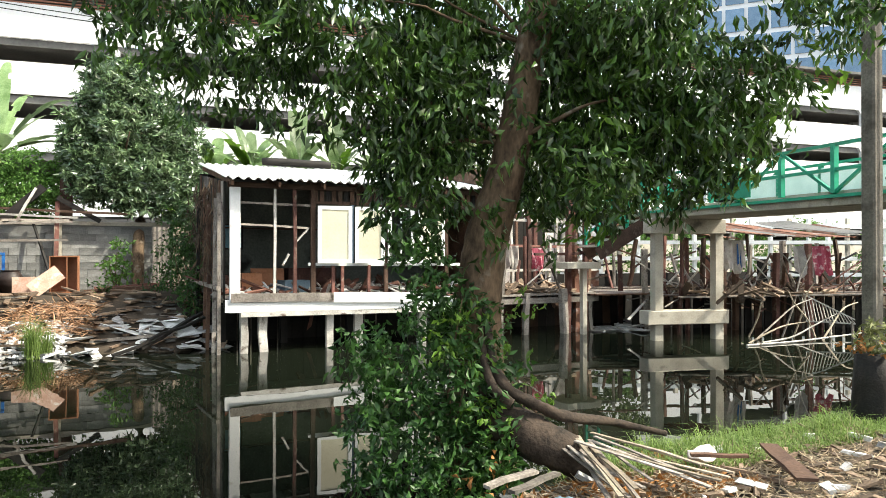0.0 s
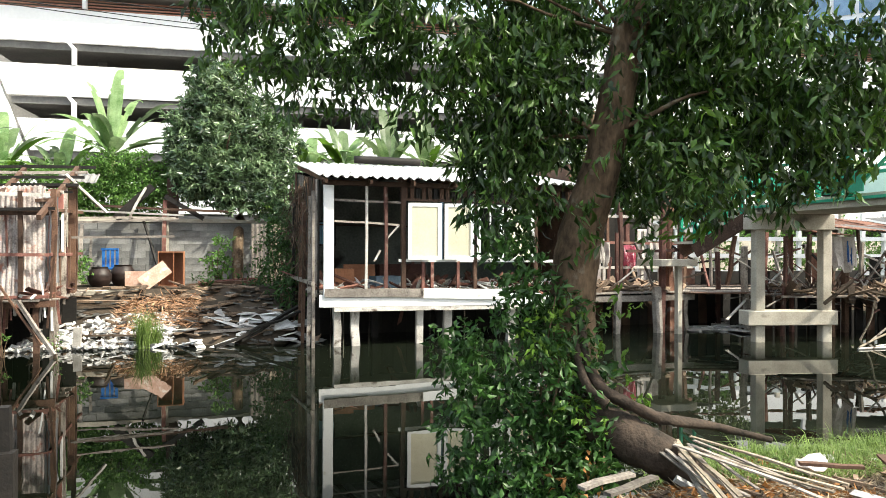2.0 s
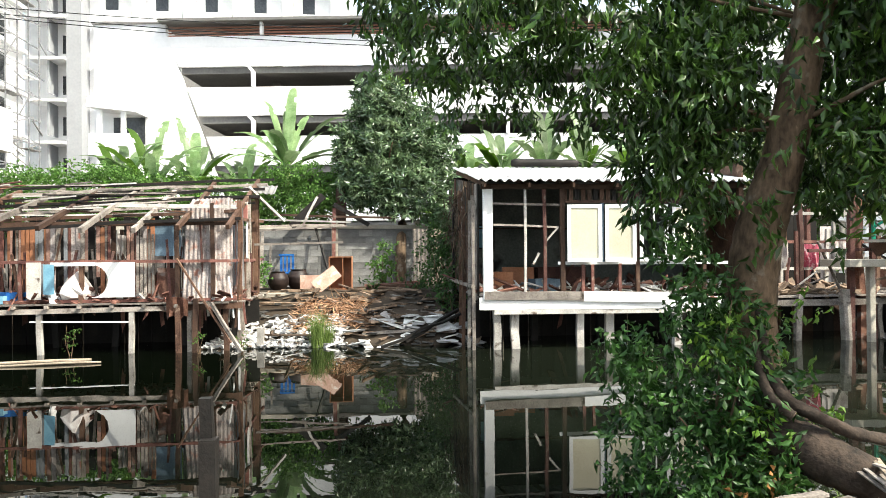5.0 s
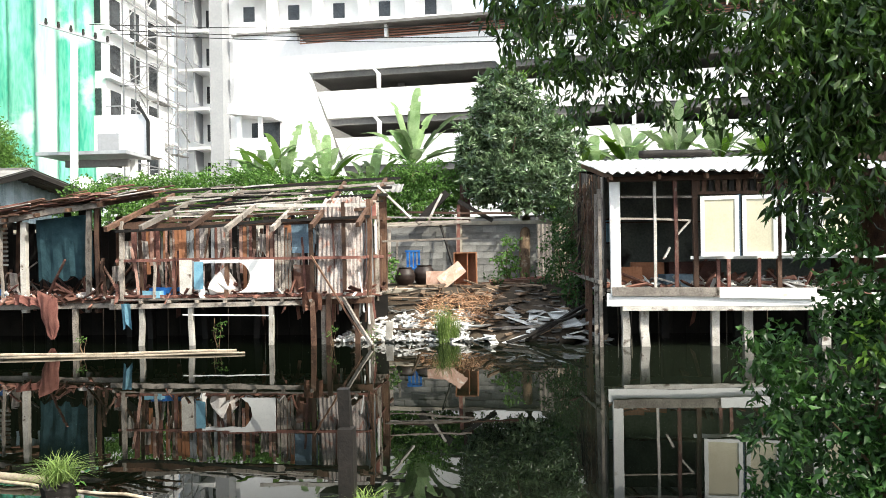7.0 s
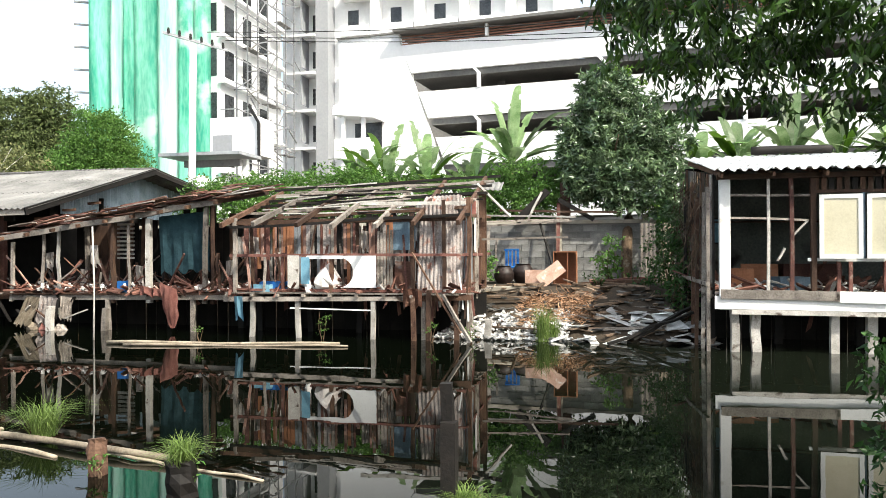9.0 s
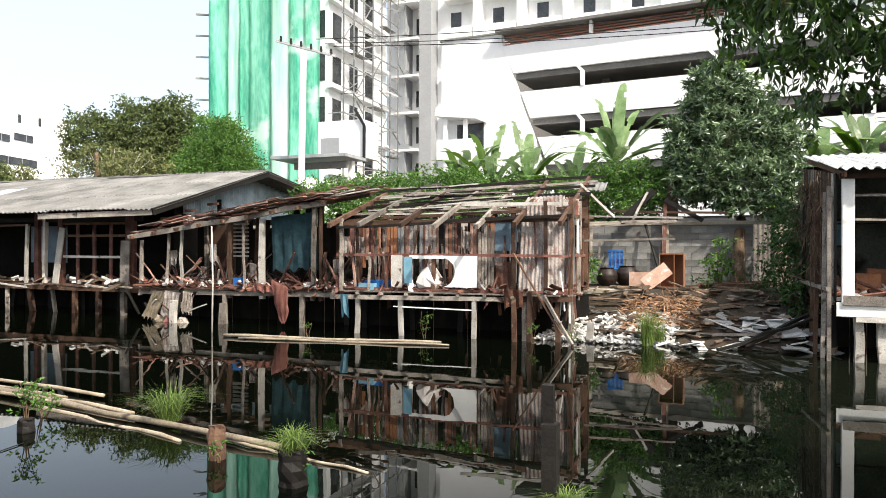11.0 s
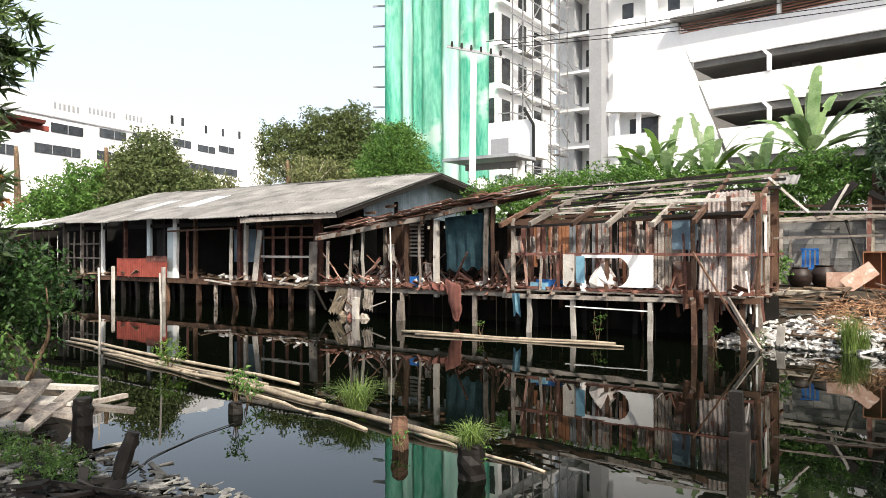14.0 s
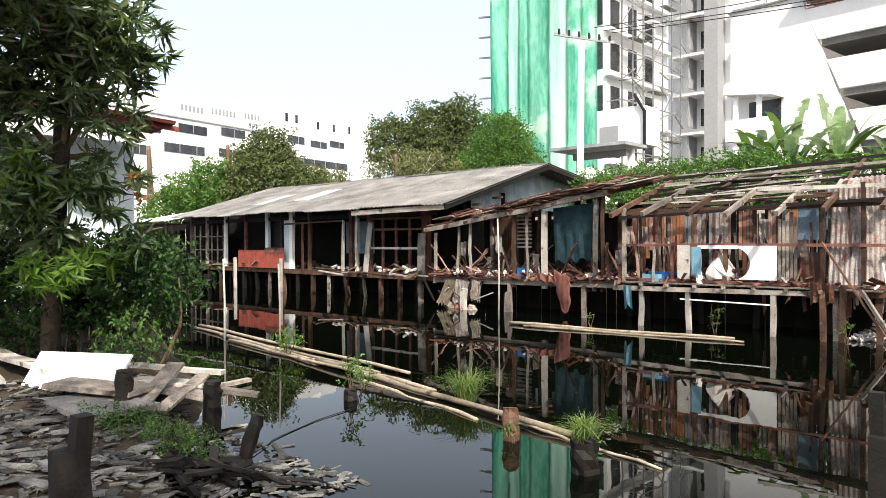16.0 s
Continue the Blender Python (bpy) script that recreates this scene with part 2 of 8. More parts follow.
PALE_PLY = material("peeling_pale_plywood", (0.42, 0.24, 0.17), (0.62, 0.44, 0.36), 0.6, 4, 30, 0.2, spots=((0.75, 0.68, 0.62), 5, 0.58), spread=0.1)
DEAD_FROND = material("dead_orange_frond", (0.19, 0.095, 0.05), (0.50, 0.31, 0.19), 0.9, 3, 30, 0, per="island", spread=0.4, translucent=0.1)
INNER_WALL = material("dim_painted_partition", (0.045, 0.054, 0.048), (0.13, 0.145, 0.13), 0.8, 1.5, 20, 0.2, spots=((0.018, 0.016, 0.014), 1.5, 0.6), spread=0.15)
CLAY = material("dark_glazed_clay", (0.012, 0.008, 0.007), (0.035, 0.022, 0.018), 0.5, 5, 30, 0.2, spread=0.2)
MINT_MESH = material("pale_mint_mesh", (0.45, 0.62, 0.58), (0.62, 0.76, 0.72), 0.8, 3, 60, 0.2, spread=0.1)
PALE_BLUE_WALL = material("pale_blue_wall", (0.48, 0.58, 0.62), (0.62, 0.70, 0.73), 0.8, 1, 12, 0.1, spread=0.05)


def water_material():
    m = bpy.data.materials.new("canal_water")
    m.use_nodes = True
    n, l = m.node_tree.nodes, m.node_tree.links
    b = n["Principled BSDF"]
    b.inputs["Roughness"].default_value = 0.006
    b.inputs["IOR"].default_value = 1.33
    b.inputs["Specular IOR Level"].default_value = 0.4
    tc, n1, n2 = n.new("ShaderNodeTexCoord"), n.new("ShaderNodeTexNoise"), n.new("ShaderNodeTexNoise")
    n1.inputs["Scale"].default_value, n1.inputs["Detail"].default_value = 0.9, 2
    n2.inputs["Scale"].default_value, n2.inputs["Detail"].default_value = 5.0, 2
    l.new(tc.outputs["Object"], n1.inputs[0]), l.new(tc.outputs["Object"], n2.inputs[0])
    xyz, sunlit_mix, mx = n.new("ShaderNodeSeparateXYZ"), n.new("ShaderNodeMapRange"), n.new("ShaderNodeMix")
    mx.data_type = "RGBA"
    sunlit_mix.inputs["From Min"].default_value, sunlit_mix.inputs["From Max"].default_value = -3.0, 5.0     # paler towards the bridge: sun on the water put into the colour
    l.new(tc.outputs["Object"], xyz.inputs[0]), l.new(xyz.outputs[0], sunlit_mix.inputs[0]), l.new(sunlit_mix.outputs[0], mx.inputs["Factor"])
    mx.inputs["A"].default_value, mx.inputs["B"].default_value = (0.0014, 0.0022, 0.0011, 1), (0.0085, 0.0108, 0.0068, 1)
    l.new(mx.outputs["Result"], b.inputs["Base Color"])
    s = n.new("ShaderNodeMath")
    s.operation = "MULTIPLY_ADD"
    s.inputs[1].default_value = 0.12
    l.new(n2.outputs[0], s.inputs[0]), l.new(n1.outputs[0], s.inputs[2])
    bp = n.new("ShaderNodeBump")
    bp.inputs["Strength"].default_value, bp.inputs["Distance"].default_value = 0.06, 0.03
    l.new(s.outputs[0], bp.inputs["Height"]), l.new(bp.outputs[0], b.inputs["Normal"])
    return m


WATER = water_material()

# ---------------------------------------------------------------- helpers of the scene
ORIGIN = {}
rnd = random.Random(7)
U = rnd.uniform


def thing(name, base, label, category, group="", kind=""):
    """An Empty at the thing's base, which carries its parts."""
    ob = new(name)
    ob.location = base
    ob.empty_display_size = 0.1
    ORIGIN[ob.name] = Vector(base)
    return tagged(ob, label, category, group, kind)


def link_mesh(name, me, mat, parent=None, label=""):
    me.materials.append(mat)
    ob = new(name, me)
    if parent is not None:
        ob.parent = parent
        ORIGIN[ob.name] = ORIGIN[parent.name]
    if label:
        ob["label"] = label
    return ob


def part(name, bm, mat, parent=None, label="", smooth=False):
    """Links a bmesh in world coordinates as one mesh object under parent."""
    if parent is not None:
        bmesh.ops.translate(bm, verts=bm.verts, vec=-ORIGIN[parent.name])
    if smooth:
        for f in bm.faces:
            f.smooth = True
    me = bpy.data.meshes.new(name)
    bm.to_mesh(me)
    bm.free()
    return link_mesh(name, me, mat, parent, label)


def solid(name, bm, mat, label, category, group="", kind="", smooth=False):
    """A top-level thing of one mesh, with its origin at its base."""
    zs = [v.co.z for v in bm.verts]
    c = sum((v.co for v in bm.verts), Vector()) / len(bm.verts)
    base = Vector((c.x, c.y, min(zs)))
    bmesh.ops.translate(bm, verts=bm.verts, vec=-base)
    ob = part(name, bm, mat, None, "", smooth)
    ob.location = base
    ORIGIN[ob.name] = base
    return tagged(ob, label, category, group, kind)


def add_box(bm, lo, hi, m=None):
    vs = [bm.verts.new(((lo, hi)[i & 1][0], (lo, hi)[i >> 1 & 1][1], (lo, hi)[i >> 2 & 1][2])) for i in range(8)]
    for q in ((0, 2, 3, 1), (4, 5, 7, 6), (0, 1, 5, 4), (2, 6, 7, 3), (0, 4, 6, 2), (1, 3, 7, 5)):
        bm.faces.new([vs[i] for i in q])
    if m is not None:
        for v in vs:
            v.co = m @ v.co
    return vs


def box(lo, hi, m=None, bevel=0.0):
    bm = bmesh.new()
    add_box(bm, lo, hi, m)
    if bevel:
        bmesh.ops.bevel(bm, geom=bm.edges[:], offset=bevel, segments=1, affect="EDGES")
    return bm


def add_stick(bm, a, b, w, h=None, jitter=0.0, rings=2, side=None, taper=1.0):
    """A sawn or split timber from a to b, w wide and h high, a little crooked."""
    a, b = Vector(a), Vector(b)
    h = w if h is None else h
    d = (b - a).normalized()
    s = side or Vector((0, 0, 1))
    if abs(d.dot(s)) > 0.95:
        s = Vector((0, 1, 0))
    r = d.cross(s).normalized()
    u = r.cross(d).normalized()
    loops = []
    for k in range(rings):
        t = k / (rings - 1)
        c = a.lerp(b, t) + (r * rnd.gauss(0, jitter) + u * rnd.gauss(0, jitter) if 0 < t < 1 else Vector())
        q = 1 + (taper - 1) * t
        loops.append([bm.verts.new(c + r * (w / 2 * sx * q * (1 + rnd.gauss(0, 0.05))) + u * (h / 2 * sy * q * (1 + rnd.gauss(0, 0.05))))
                      for sx, sy in ((-1, -1), (1, -1), (1, 1), (-1, 1))])
    for p, q in zip(loops, loops[1:]):
        for i in range(4):
            bm.faces.new((p[i], p[(i + 1) % 4], q[(i + 1) % 4], q[i]))
    bm.faces.new(loops[0][::-1])
    bm.faces.new(loops[-1])


def stick(name, a, b, w, mat, parent, h=None, jitter=0.008, rings=3, label="", taper=1.0):
    bm = bmesh.new()
    add_stick(bm, a, b, w, h, jitter, rings, None, taper)
    return part(name, bm, mat, parent, label)


def add_tube(bm, pts, radii, n=8, rough=0.0):
    pts = [Vector(p) for p in pts]
    loops = []
    for i, p in enumerate(pts):
        d = (pts[min(i + 1, len(pts) - 1)] - pts[max(i - 1, 0)]).normalized()
        s = Vector((0, 0, 1)) if abs(d.z) < 0.9 else Vector((0, 1, 0))
        r = d.cross(s).normalized()
        u = r.cross(d).normalized()
        loops.append([bm.verts.new(p + (r * math.cos(2 * math.pi * k / n) + u * math.sin(2 * math.pi * k / n)) * radii[i] * (1 + rnd.gauss(0, rough)))
                      for k in range(n)])
    for p, q in zip(loops, loops[1:]):
        for i in range(n):
            bm.faces.new((p[i], p[(i + 1) % n], q[(i + 1) % n], q[i]))
    bm.faces.new(loops[0][::-1])
    bm.faces.new(loops[-1])


def smooth_path(pts, radii, k=4):
    """A softer line through the points, with its radii."""
    out, rad = [], []
    P = [Vector(p) for p in pts]
    for i in range(len(P) - 1):
        p0, p1, p2, p3 = P[max(i - 1, 0)], P[i], P[i + 1], P[min(i + 2, len(P) - 1)]
        for j in range(k):
            t = j / k
            out.append(0.5 * (2 * p1 + (p2 - p0) * t + (2 * p0 - 5 * p1 + 4 * p2 - p3) * t * t + (3 * p1 - p0 - 3 * p2 + p3) * t ** 3))
            rad.append(radii[i] + (radii[i + 1] - radii[i]) * t)
    return out + [P[-1]], rad + [radii[-1]]


def tube(pts, radii, n=8, rough=0.0, k=4):
    bm = bmesh.new()
    add_tube(bm, *smooth_path(pts, radii, k), n, rough)
    return bm


def corrugated(p0, pu, pv, period=0.18, depth=0.025, rows=2, thick=0.008, ragged=0.0):
    """A wavy sheet with corner p0 and edges pu (across the waves) and pv (along them), with thickness."""
    bm = bmesh.new()
    p0, pu, pv = Vector(p0), Vector(pu), Vector(pv)
    nrm = pu.cross(pv).normalized()
    n = max(4, int(pu.length / period * 4))
    top = []
    for j in range(rows + 1):
        row = []
        for i in range(n + 1):
            s = i / n
            t = j / rows + (rnd.uniform(-ragged, ragged) if j in (0, rows) else 0)
            row.append(p0 + pu * s + pv * t + nrm * (depth * math.sin(2 * math.pi * s * pu.length / period)))
        top.append(row)
    va = [[bm.verts.new(c) for c in row] for row in top]
    vb = [[bm.verts.new(c - nrm * thick) for c in row] for row in top]
    for j in range(rows):
        for i in range(n):
            bm.faces.new((va[j][i], va[j][i + 1], va[j + 1][i + 1], va[j + 1][i]))
            bm.faces.new((vb[j][i], vb[j + 1][i], vb[j + 1][i + 1], vb[j][i + 1]))
    for i in range(n):
        bm.faces.new((va[0][i], vb[0][i], vb[0][i + 1], va[0][i + 1]))
        bm.faces.new((va[rows][i], va[rows][i + 1], vb[rows][i + 1], vb[rows][i]))
    for j in range(rows):
        bm.faces.new((va[j][0], va[j + 1][0], vb[j + 1][0], vb[j][0]))
        bm.faces.new((va[j][n], vb[j][n], vb[j + 1][n], va[j + 1][n]))
    return bm


def cloth(p0, pu, pv, nu=8, nv=8, sag=0.06, seed=0, torn=0.15):
    """A hanging rag with folds and a torn lower edge."""
    bm = bmesh.new()
    p0, pu, pv = Vector(p0), Vector(pu), Vector(pv)
    nrm = pu.cross(pv).normalized()
    g = [[bm.verts.new(p0 + pu * (i / nu) + pv * (j / nv * (1 + torn * math.sin(i * 1.7 + seed))) +
                       nrm * sag * (math.sin(i * 1.9 + seed) + 0.5 * math.sin(i * 4.1 + j * 0.8 + seed)) * (0.3 + j / nv)) for i in range(nu + 1)] for j in range(nv + 1)]
    for j in range(nv):
        for i in range(nu):
            bm.faces.new((g[j][i], g[j][i + 1], g[j + 1][i + 1], g[j + 1][i]))
    geom = bmesh.ops.solidify(bm, geom=bm.faces[:], thickness=0.006)
    return bm


def quads_mesh(name, verts, faces):
    me = bpy.data.meshes.new(name)
    me.from_pydata(verts, [], faces)
    return me


rng = np.random.default_rng(5)


def unit(v):
    return v / np.maximum(np.linalg.norm(v, axis=1, keepdims=True), 1e-6)


def leaves_mesh(name, at, way, length, width, fold=0.25, curl=0.25):
    """Folded, pointed leaves: at (N,3) their stalks, way (N,3) where they point."""
    n = len(at)
    way = unit(way)
    side = unit(np.cross(way, rng.normal(size=(n, 3))))
    up = np.cross(side, way)
    L = (length * rng.uniform(0.65, 1.25, (n, 1)))
    Wd = (width * rng.uniform(0.75, 1.2, (n, 1)))
    mid = at + way * L * 0.45
    v = np.stack([at, mid - side * Wd / 2 + up * Wd * fold, mid, mid + side * Wd / 2 + up * Wd * fold,
                  at + way * L - up * L * curl], 1).reshape(-1, 3)
    b = np.arange(n)[:, None] * 5
    f = np.concatenate([b + [0, 2, 1], b + [0, 3, 2], b + [1, 2, 4], b + [2, 3, 4]], 0)
    me = bpy.data.meshes.new(name)
    me.vertices.add(len(v)), me.loops.add(len(f) * 3), me.polygons.add(len(f))
    me.vertices.foreach_set("co", v.astype(np.float32).ravel())
    me.loops.foreach_set("vertex_index", f.astype(np.int32).ravel())
    me.polygons.foreach_set("loop_start", np.arange(0, len(f) * 3, 3, dtype=np.int32))
    me.update(calc_edges=True)
    return me


def blob_twigs(blobs, per_volume, shell=0.35):
    """Twig places inside ellipsoids (centre, radii), denser towards the outside."""
    out = []
    for c, r in blobs:
        k = max(3, int(per_volume * r[0] * r[1] * r[2] * 4.2))
        d = unit(rng.normal(size=(k, 3)))
        s = rng.uniform(shell ** 3, 1, (k, 1)) ** (1 / 3)
        lump = 1 + 0.22 * np.sin(d[:, :1] * 7 + c[0]) * np.sin(d[:, 1:2] * 6 + c[1]) + 0.12 * np.sin(d[:, 2:] * 11)
        out.append(np.array(c) + d * s * lump * np.array(r))
    return np.concatenate(out)


def sprays(twigs, leaves, reach, droop=0.6, outward=None):
    """Leaves round each twig: places and ways."""
    n = len(twigs)
    d = unit(rng.normal(size=(n, 3)) * [1, 1, 0.5] + [0, 0, -droop * 0.6])
    at = np.repeat(twigs, leaves, 0) + np.repeat(d, leaves, 0) * rng.uniform(-1, 1, (n * leaves, 1)) * reach + rng.normal(size=(n * leaves, 3)) * reach * 0.16
    way = np.repeat(d, leaves, 0) * 0.7 + rng.normal(size=(n * leaves, 3)) * 0.6 + [0, 0, -droop]
    return at, way


def rosettes(twigs, leaves, reach, droop):
    """Long leaves that radiate from the tip of each twig."""
    n = len(twigs) * leaves
    way = unit(rng.normal(size=(n, 3)) * [1, 1, 0.7]) + [0, 0, 0.25 - droop * 0.6]
    return np.repeat(twigs, leaves, 0) + rng.normal(size=(n, 3)) * reach * 0.12, way


def crown(name, parent, mat, blobs, per_volume, leaves, reach, length, width, droop=0.6, label="", shell=0.35, whorl=False):
    at, way = (rosettes if whorl else sprays)(blob_twigs(blobs, per_volume, shell), leaves, reach, droop)
    o = ORIGIN[parent.name] if parent else Vector()
    return link_mesh(name, leaves_mesh(name, at - np.array(o), way, length, width), mat, parent, label)


def blades_mesh(name, at, height, width, lean=0.45, origin=(0, 0, 0)):
    """Grass blades of three bent pieces."""
    n = len(at)
    at = at - np.array(origin)
    a = rng.uniform(0, 2 * math.pi, n)
    out = np.stack([np.cos(a), np.sin(a), np.zeros(n)], 1)
    side = np.stack([-np.sin(a), np.cos(a), np.zeros(n)], 1)
    h = height * rng.uniform(0.5, 1.2, (n, 1))
    bend = lean * rng.uniform(0.2, 1.3, (n, 1))
    w = width * rng.uniform(0.7, 1.2, (n, 1))
    up = np.array([0, 0, 1.0])
    m1, m2 = at + up * h * 0.55 + out * h * bend * 0.35, at + up * h * (0.95 - 0.4 * bend) + out * h * bend
    v = np.stack([at - side * w / 2, at + side * w / 2, m1 - side * w * 0.4, m1 + side * w * 0.4, m2], 1).reshape(-1, 3)
    b = np.arange(n)[:, None] * 5
    f = np.concatenate([b + [0, 1, 3], b + [0, 3, 2], b + [2, 3, 4]], 0)
    me = bpy.data.meshes.new(name)
    me.from_pydata(v.tolist(), [], f.tolist())
    return me


def scraps(name, mat, count, place, size, label, category="debris", thick=0.03, tilt=0.25, parent=None, long=3.0):
    """Loose boards and bits lying about, as one stuff mesh. place() gives a ground point."""
    verts, faces = [], []
    for _ in range(count):
        x, y, z = place()
        L, Wd, T = size * rnd.lognormvariate(-0.25, 0.55) * long * 0.5, size * rnd.lognormvariate(-0.6, 0.45) * 0.5, thick * U(0.5, 1.3) * 0.5
        m = Matrix.Translation((x, y, z + T)) @ Euler((rnd.gauss(0, tilt), rnd.gauss(0, tilt), U(0, 6.3))).to_matrix().to_4x4()
        k = len(verts)
        for i in range(8):
            sx, sy, sz = (-1, 1)[i & 1], (-1, 1)[i >> 1 & 1], (-1, 1)[i >> 2 & 1]
            q = 1 + rnd.gauss(0, 0.12)
            verts.append(m @ Vector((sx * L * q, sy * Wd * (1 + rnd.gauss(0, 0.15)), sz * T)))
        faces += [tuple(k + i for i in q) for q in ((0, 2, 3, 1), (4, 5, 7, 6), (0, 1, 5, 4), (2, 6, 7, 3), (0, 4, 6, 2), (1, 3, 7, 5))]
    ob = link_mesh(name, quads_mesh(name, [tuple(v) for v in verts], faces), mat)
    return tagged(ob, label, category, "", "stuff")

# ---------------------------------------------------------------- ground and water
NEAR = [(-60, 11.0), (-30, 10.5), (-18, 8.6), (-14, 6.6), (-10.5, 5.4), (-8.6, 4.7), (-7.2, 3.7), (-5.6, 2.7), (-4.4, 1.9), (-3.0, 1.1), (0.6, 1.4), (1.6, 3.1), (2.3, 4.6), (4.0, 5.25), (7.0, 5.3), (9.0, 5.6), (60, 7.0)]
FAR = [(-60, 19.0), (-4.4, 19.0), (-3.4, 15.9), (-1.5, 15.3), (1.4, 14.9), (2.2, 16.5), (3.5, 19.0), (12.0, 20.5), (24, 18.5), (60, 18.0)]


def along(table, x):
    return float(np.interp(x, [p[0] for p in table], [p[1] for p in table]))


def ground_z(x, y):
    """Height of the ground over the water."""
    a, b = along(NEAR, x) - y, y - along(FAR, x)
    n = 0.07 * noise.noise((x * 0.9, y * 0.9, 0)) + 0.03 * noise.noise((x * 3, y * 3, 5))
    if a > b:
        s = min(max((a + 0.5) / 1.1, 0), 1)
        t = min(max((a - 0.4) / 2.5, 0), 1)
        z = -0.6 + 0.82 * s * s * (3 - 2 * s) + 0.25 * t
    else:
        s = min(max((b + 0.6) / 1.0, 0), 1)
        t = min(max((b - 0.2) / 2.6, 0), 1)
        z = -0.6 + 0.72 * s * s * (3 - 2 * s) + 0.9 * t
    return z + n * min(max((z + 0.6) * 2, 0.2), 1)


xs = np.concatenate([[-600, -300, -150, -80], np.arange(-45, -14, 1.0), np.arange(-14, 10, 0.28), np.arange(10, 32, 0.9), [45, 80, 150, 300, 600]])
ys = np.concatenate([[-500, -200, -80, -40, -20], np.arange(-10, -2, 1.0), np.arange(-2, 7.5, 0.25), np.arange(7.5, 14.5, 0.8), np.arange(14.5, 20, 0.28), np.arange(20, 34, 1.2), [50, 80, 150, 300, 700]])
gv = [(float(x), float(y), ground_z(x, y)) for y in ys for x in xs]
nx = len(xs)
gf = [(j * nx + i, j * nx + i + 1, (j + 1) * nx + i + 1, (j + 1) * nx + i) for j in range(len(ys) - 1) for i in range(nx - 1)]
ground = link_mesh("ground", quads_mesh("ground", gv, gf), EARTH)
for f in ground.data.polygons:
    f.use_smooth = True
tagged(ground, "brown littered earth banks sloping into the canal", "ground", "", "structure")

wv = [(float(x), float(y), 0.0) for y in (-2, 6, 12, 20) for x in (-70, -30, 0, 30, 60)]
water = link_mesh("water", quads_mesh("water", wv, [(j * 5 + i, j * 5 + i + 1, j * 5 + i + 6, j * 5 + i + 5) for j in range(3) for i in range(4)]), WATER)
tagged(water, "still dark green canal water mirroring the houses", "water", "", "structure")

# ---------------------------------------------------------------- white house on stilts
HX0, HX1, HY = 1.96, 7.6, 14.15
house = thing("stilt_house", (HX0, HY, 0.0), "white wooden stilt house with open front and pale corrugated roof", "house")
# stilts
for x, y, w in ((2.33, 14.25, 0.14), (2.72, 14.32, 0.16), (4.08, 14.36, 0.14), (4.72, 14.4, 0.16), (6.2, 14.4, 0.16), (7.4, 14.4, 0.16)):
    stick("stilt", (x, y, -0.5), (x + U(-0.03, 0.03), y, 0.80), w, WOOD_PALE, house, None, 0.01, 4, "pale concrete-like stilt with worn base")
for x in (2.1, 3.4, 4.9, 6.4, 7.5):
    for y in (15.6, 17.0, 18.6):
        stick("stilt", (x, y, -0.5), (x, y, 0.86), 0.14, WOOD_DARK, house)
# added near-black boards that stand in for the shade under the floor
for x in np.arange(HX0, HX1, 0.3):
    part("underfloor_board", box((x, 16.4, -0.4), (x + U(0.27, 0.3), 16.43, 1.0)), SHADE_BLACK, house)
# deck
for k, y in enumerate(np.arange(14.22, 18.7, 0.2)):
    part("floor_board", box((HX0 + 0.02, y, 1.08), (HX1, y + 0.185, 1.125)), WOOD_GREY, house)
for y in (14.5, 15.8, 17.2, 18.5):
    part("joist", box((HX0 + 0.03, y, 0.88), (HX1, y + 0.08, 1.075)), WOOD_DARK, house)
# fascia: a white board, a bare plank above it, a second white board that sags
bm = bmesh.new()
add_stick(bm, (HX0, HY - 0.03, 0.94), (HX1, HY - 0.03, 0.90), 0.04, 0.24, 0.0, 5)
part("fascia_board", bm, WHITE_PAINT, house, "white painted edge board")
bm = bmesh.new()
add_stick(bm, (HX0 + 0.1, HY - 0.075, 1.10), (4.1, HY - 0.075, 1.07), 0.03, 0.17, 0.0, 4)
part("fascia_board", bm, WOOD_GREY, house, "bare weathered plank")
bm = bmesh.new()
add_stick(bm, (4.1, HY - 0.075, 1.06), (5.9, HY - 0.09, 1.02), 0.03, 0.2, 0.0, 4)
part("fascia_board", bm, WHITE_PAINT, house, "white painted plank")
bm = bmesh.new()
add_stick(bm, (HX0 + 0.3, HY - 0.02, 0.765), (HX1, HY + 0.0, 0.74), 0.06, 0.09, 0.0, 4)
part("deck_beam", bm, WOOD_PALE, house)
# columns and studs
part("corner_column", box((HX0 + 0.09, HY, 0.80), (HX0 + 0.29, HY + 0.10, 3.30), None, 0.008), WHITE_PAINT, house, "broad white painted corner column")
for x, mat, w in ((2.92, WOOD_PALE, 0.05), (3.33, WOOD_RED, 0.07), (3.70, WOOD_BROWN, 0.09), (5.28, WOOD_BROWN, 0.08), (6.7, WOOD_BROWN, 0.08), (7.5, WOOD_BROWN, 0.1)):
    stick("stud", (x, HY + 0.06, 1.12), (x + U(-0.02, 0.02), HY + 0.06, 3.32), w, mat, house)
for x, z in ((4.12, 1.72), (4.32, 1.72), (4.9, 1.72)):
    stick("stud", (x, HY + 0.06, 1.12), (x, HY + 0.06, z), 0.06, WOOD_RED, house)
stick("rail", (HX0 + 0.29, HY + 0.07, 2.96), (3.75, HY + 0.07, 2.93), 0.045, WOOD_GREY, house)
stick("rail", (HX0 + 0.29, HY + 0.07, 2.53), (3.62, HY + 0.07, 2.47), 0.04, WOOD_GREY, house)
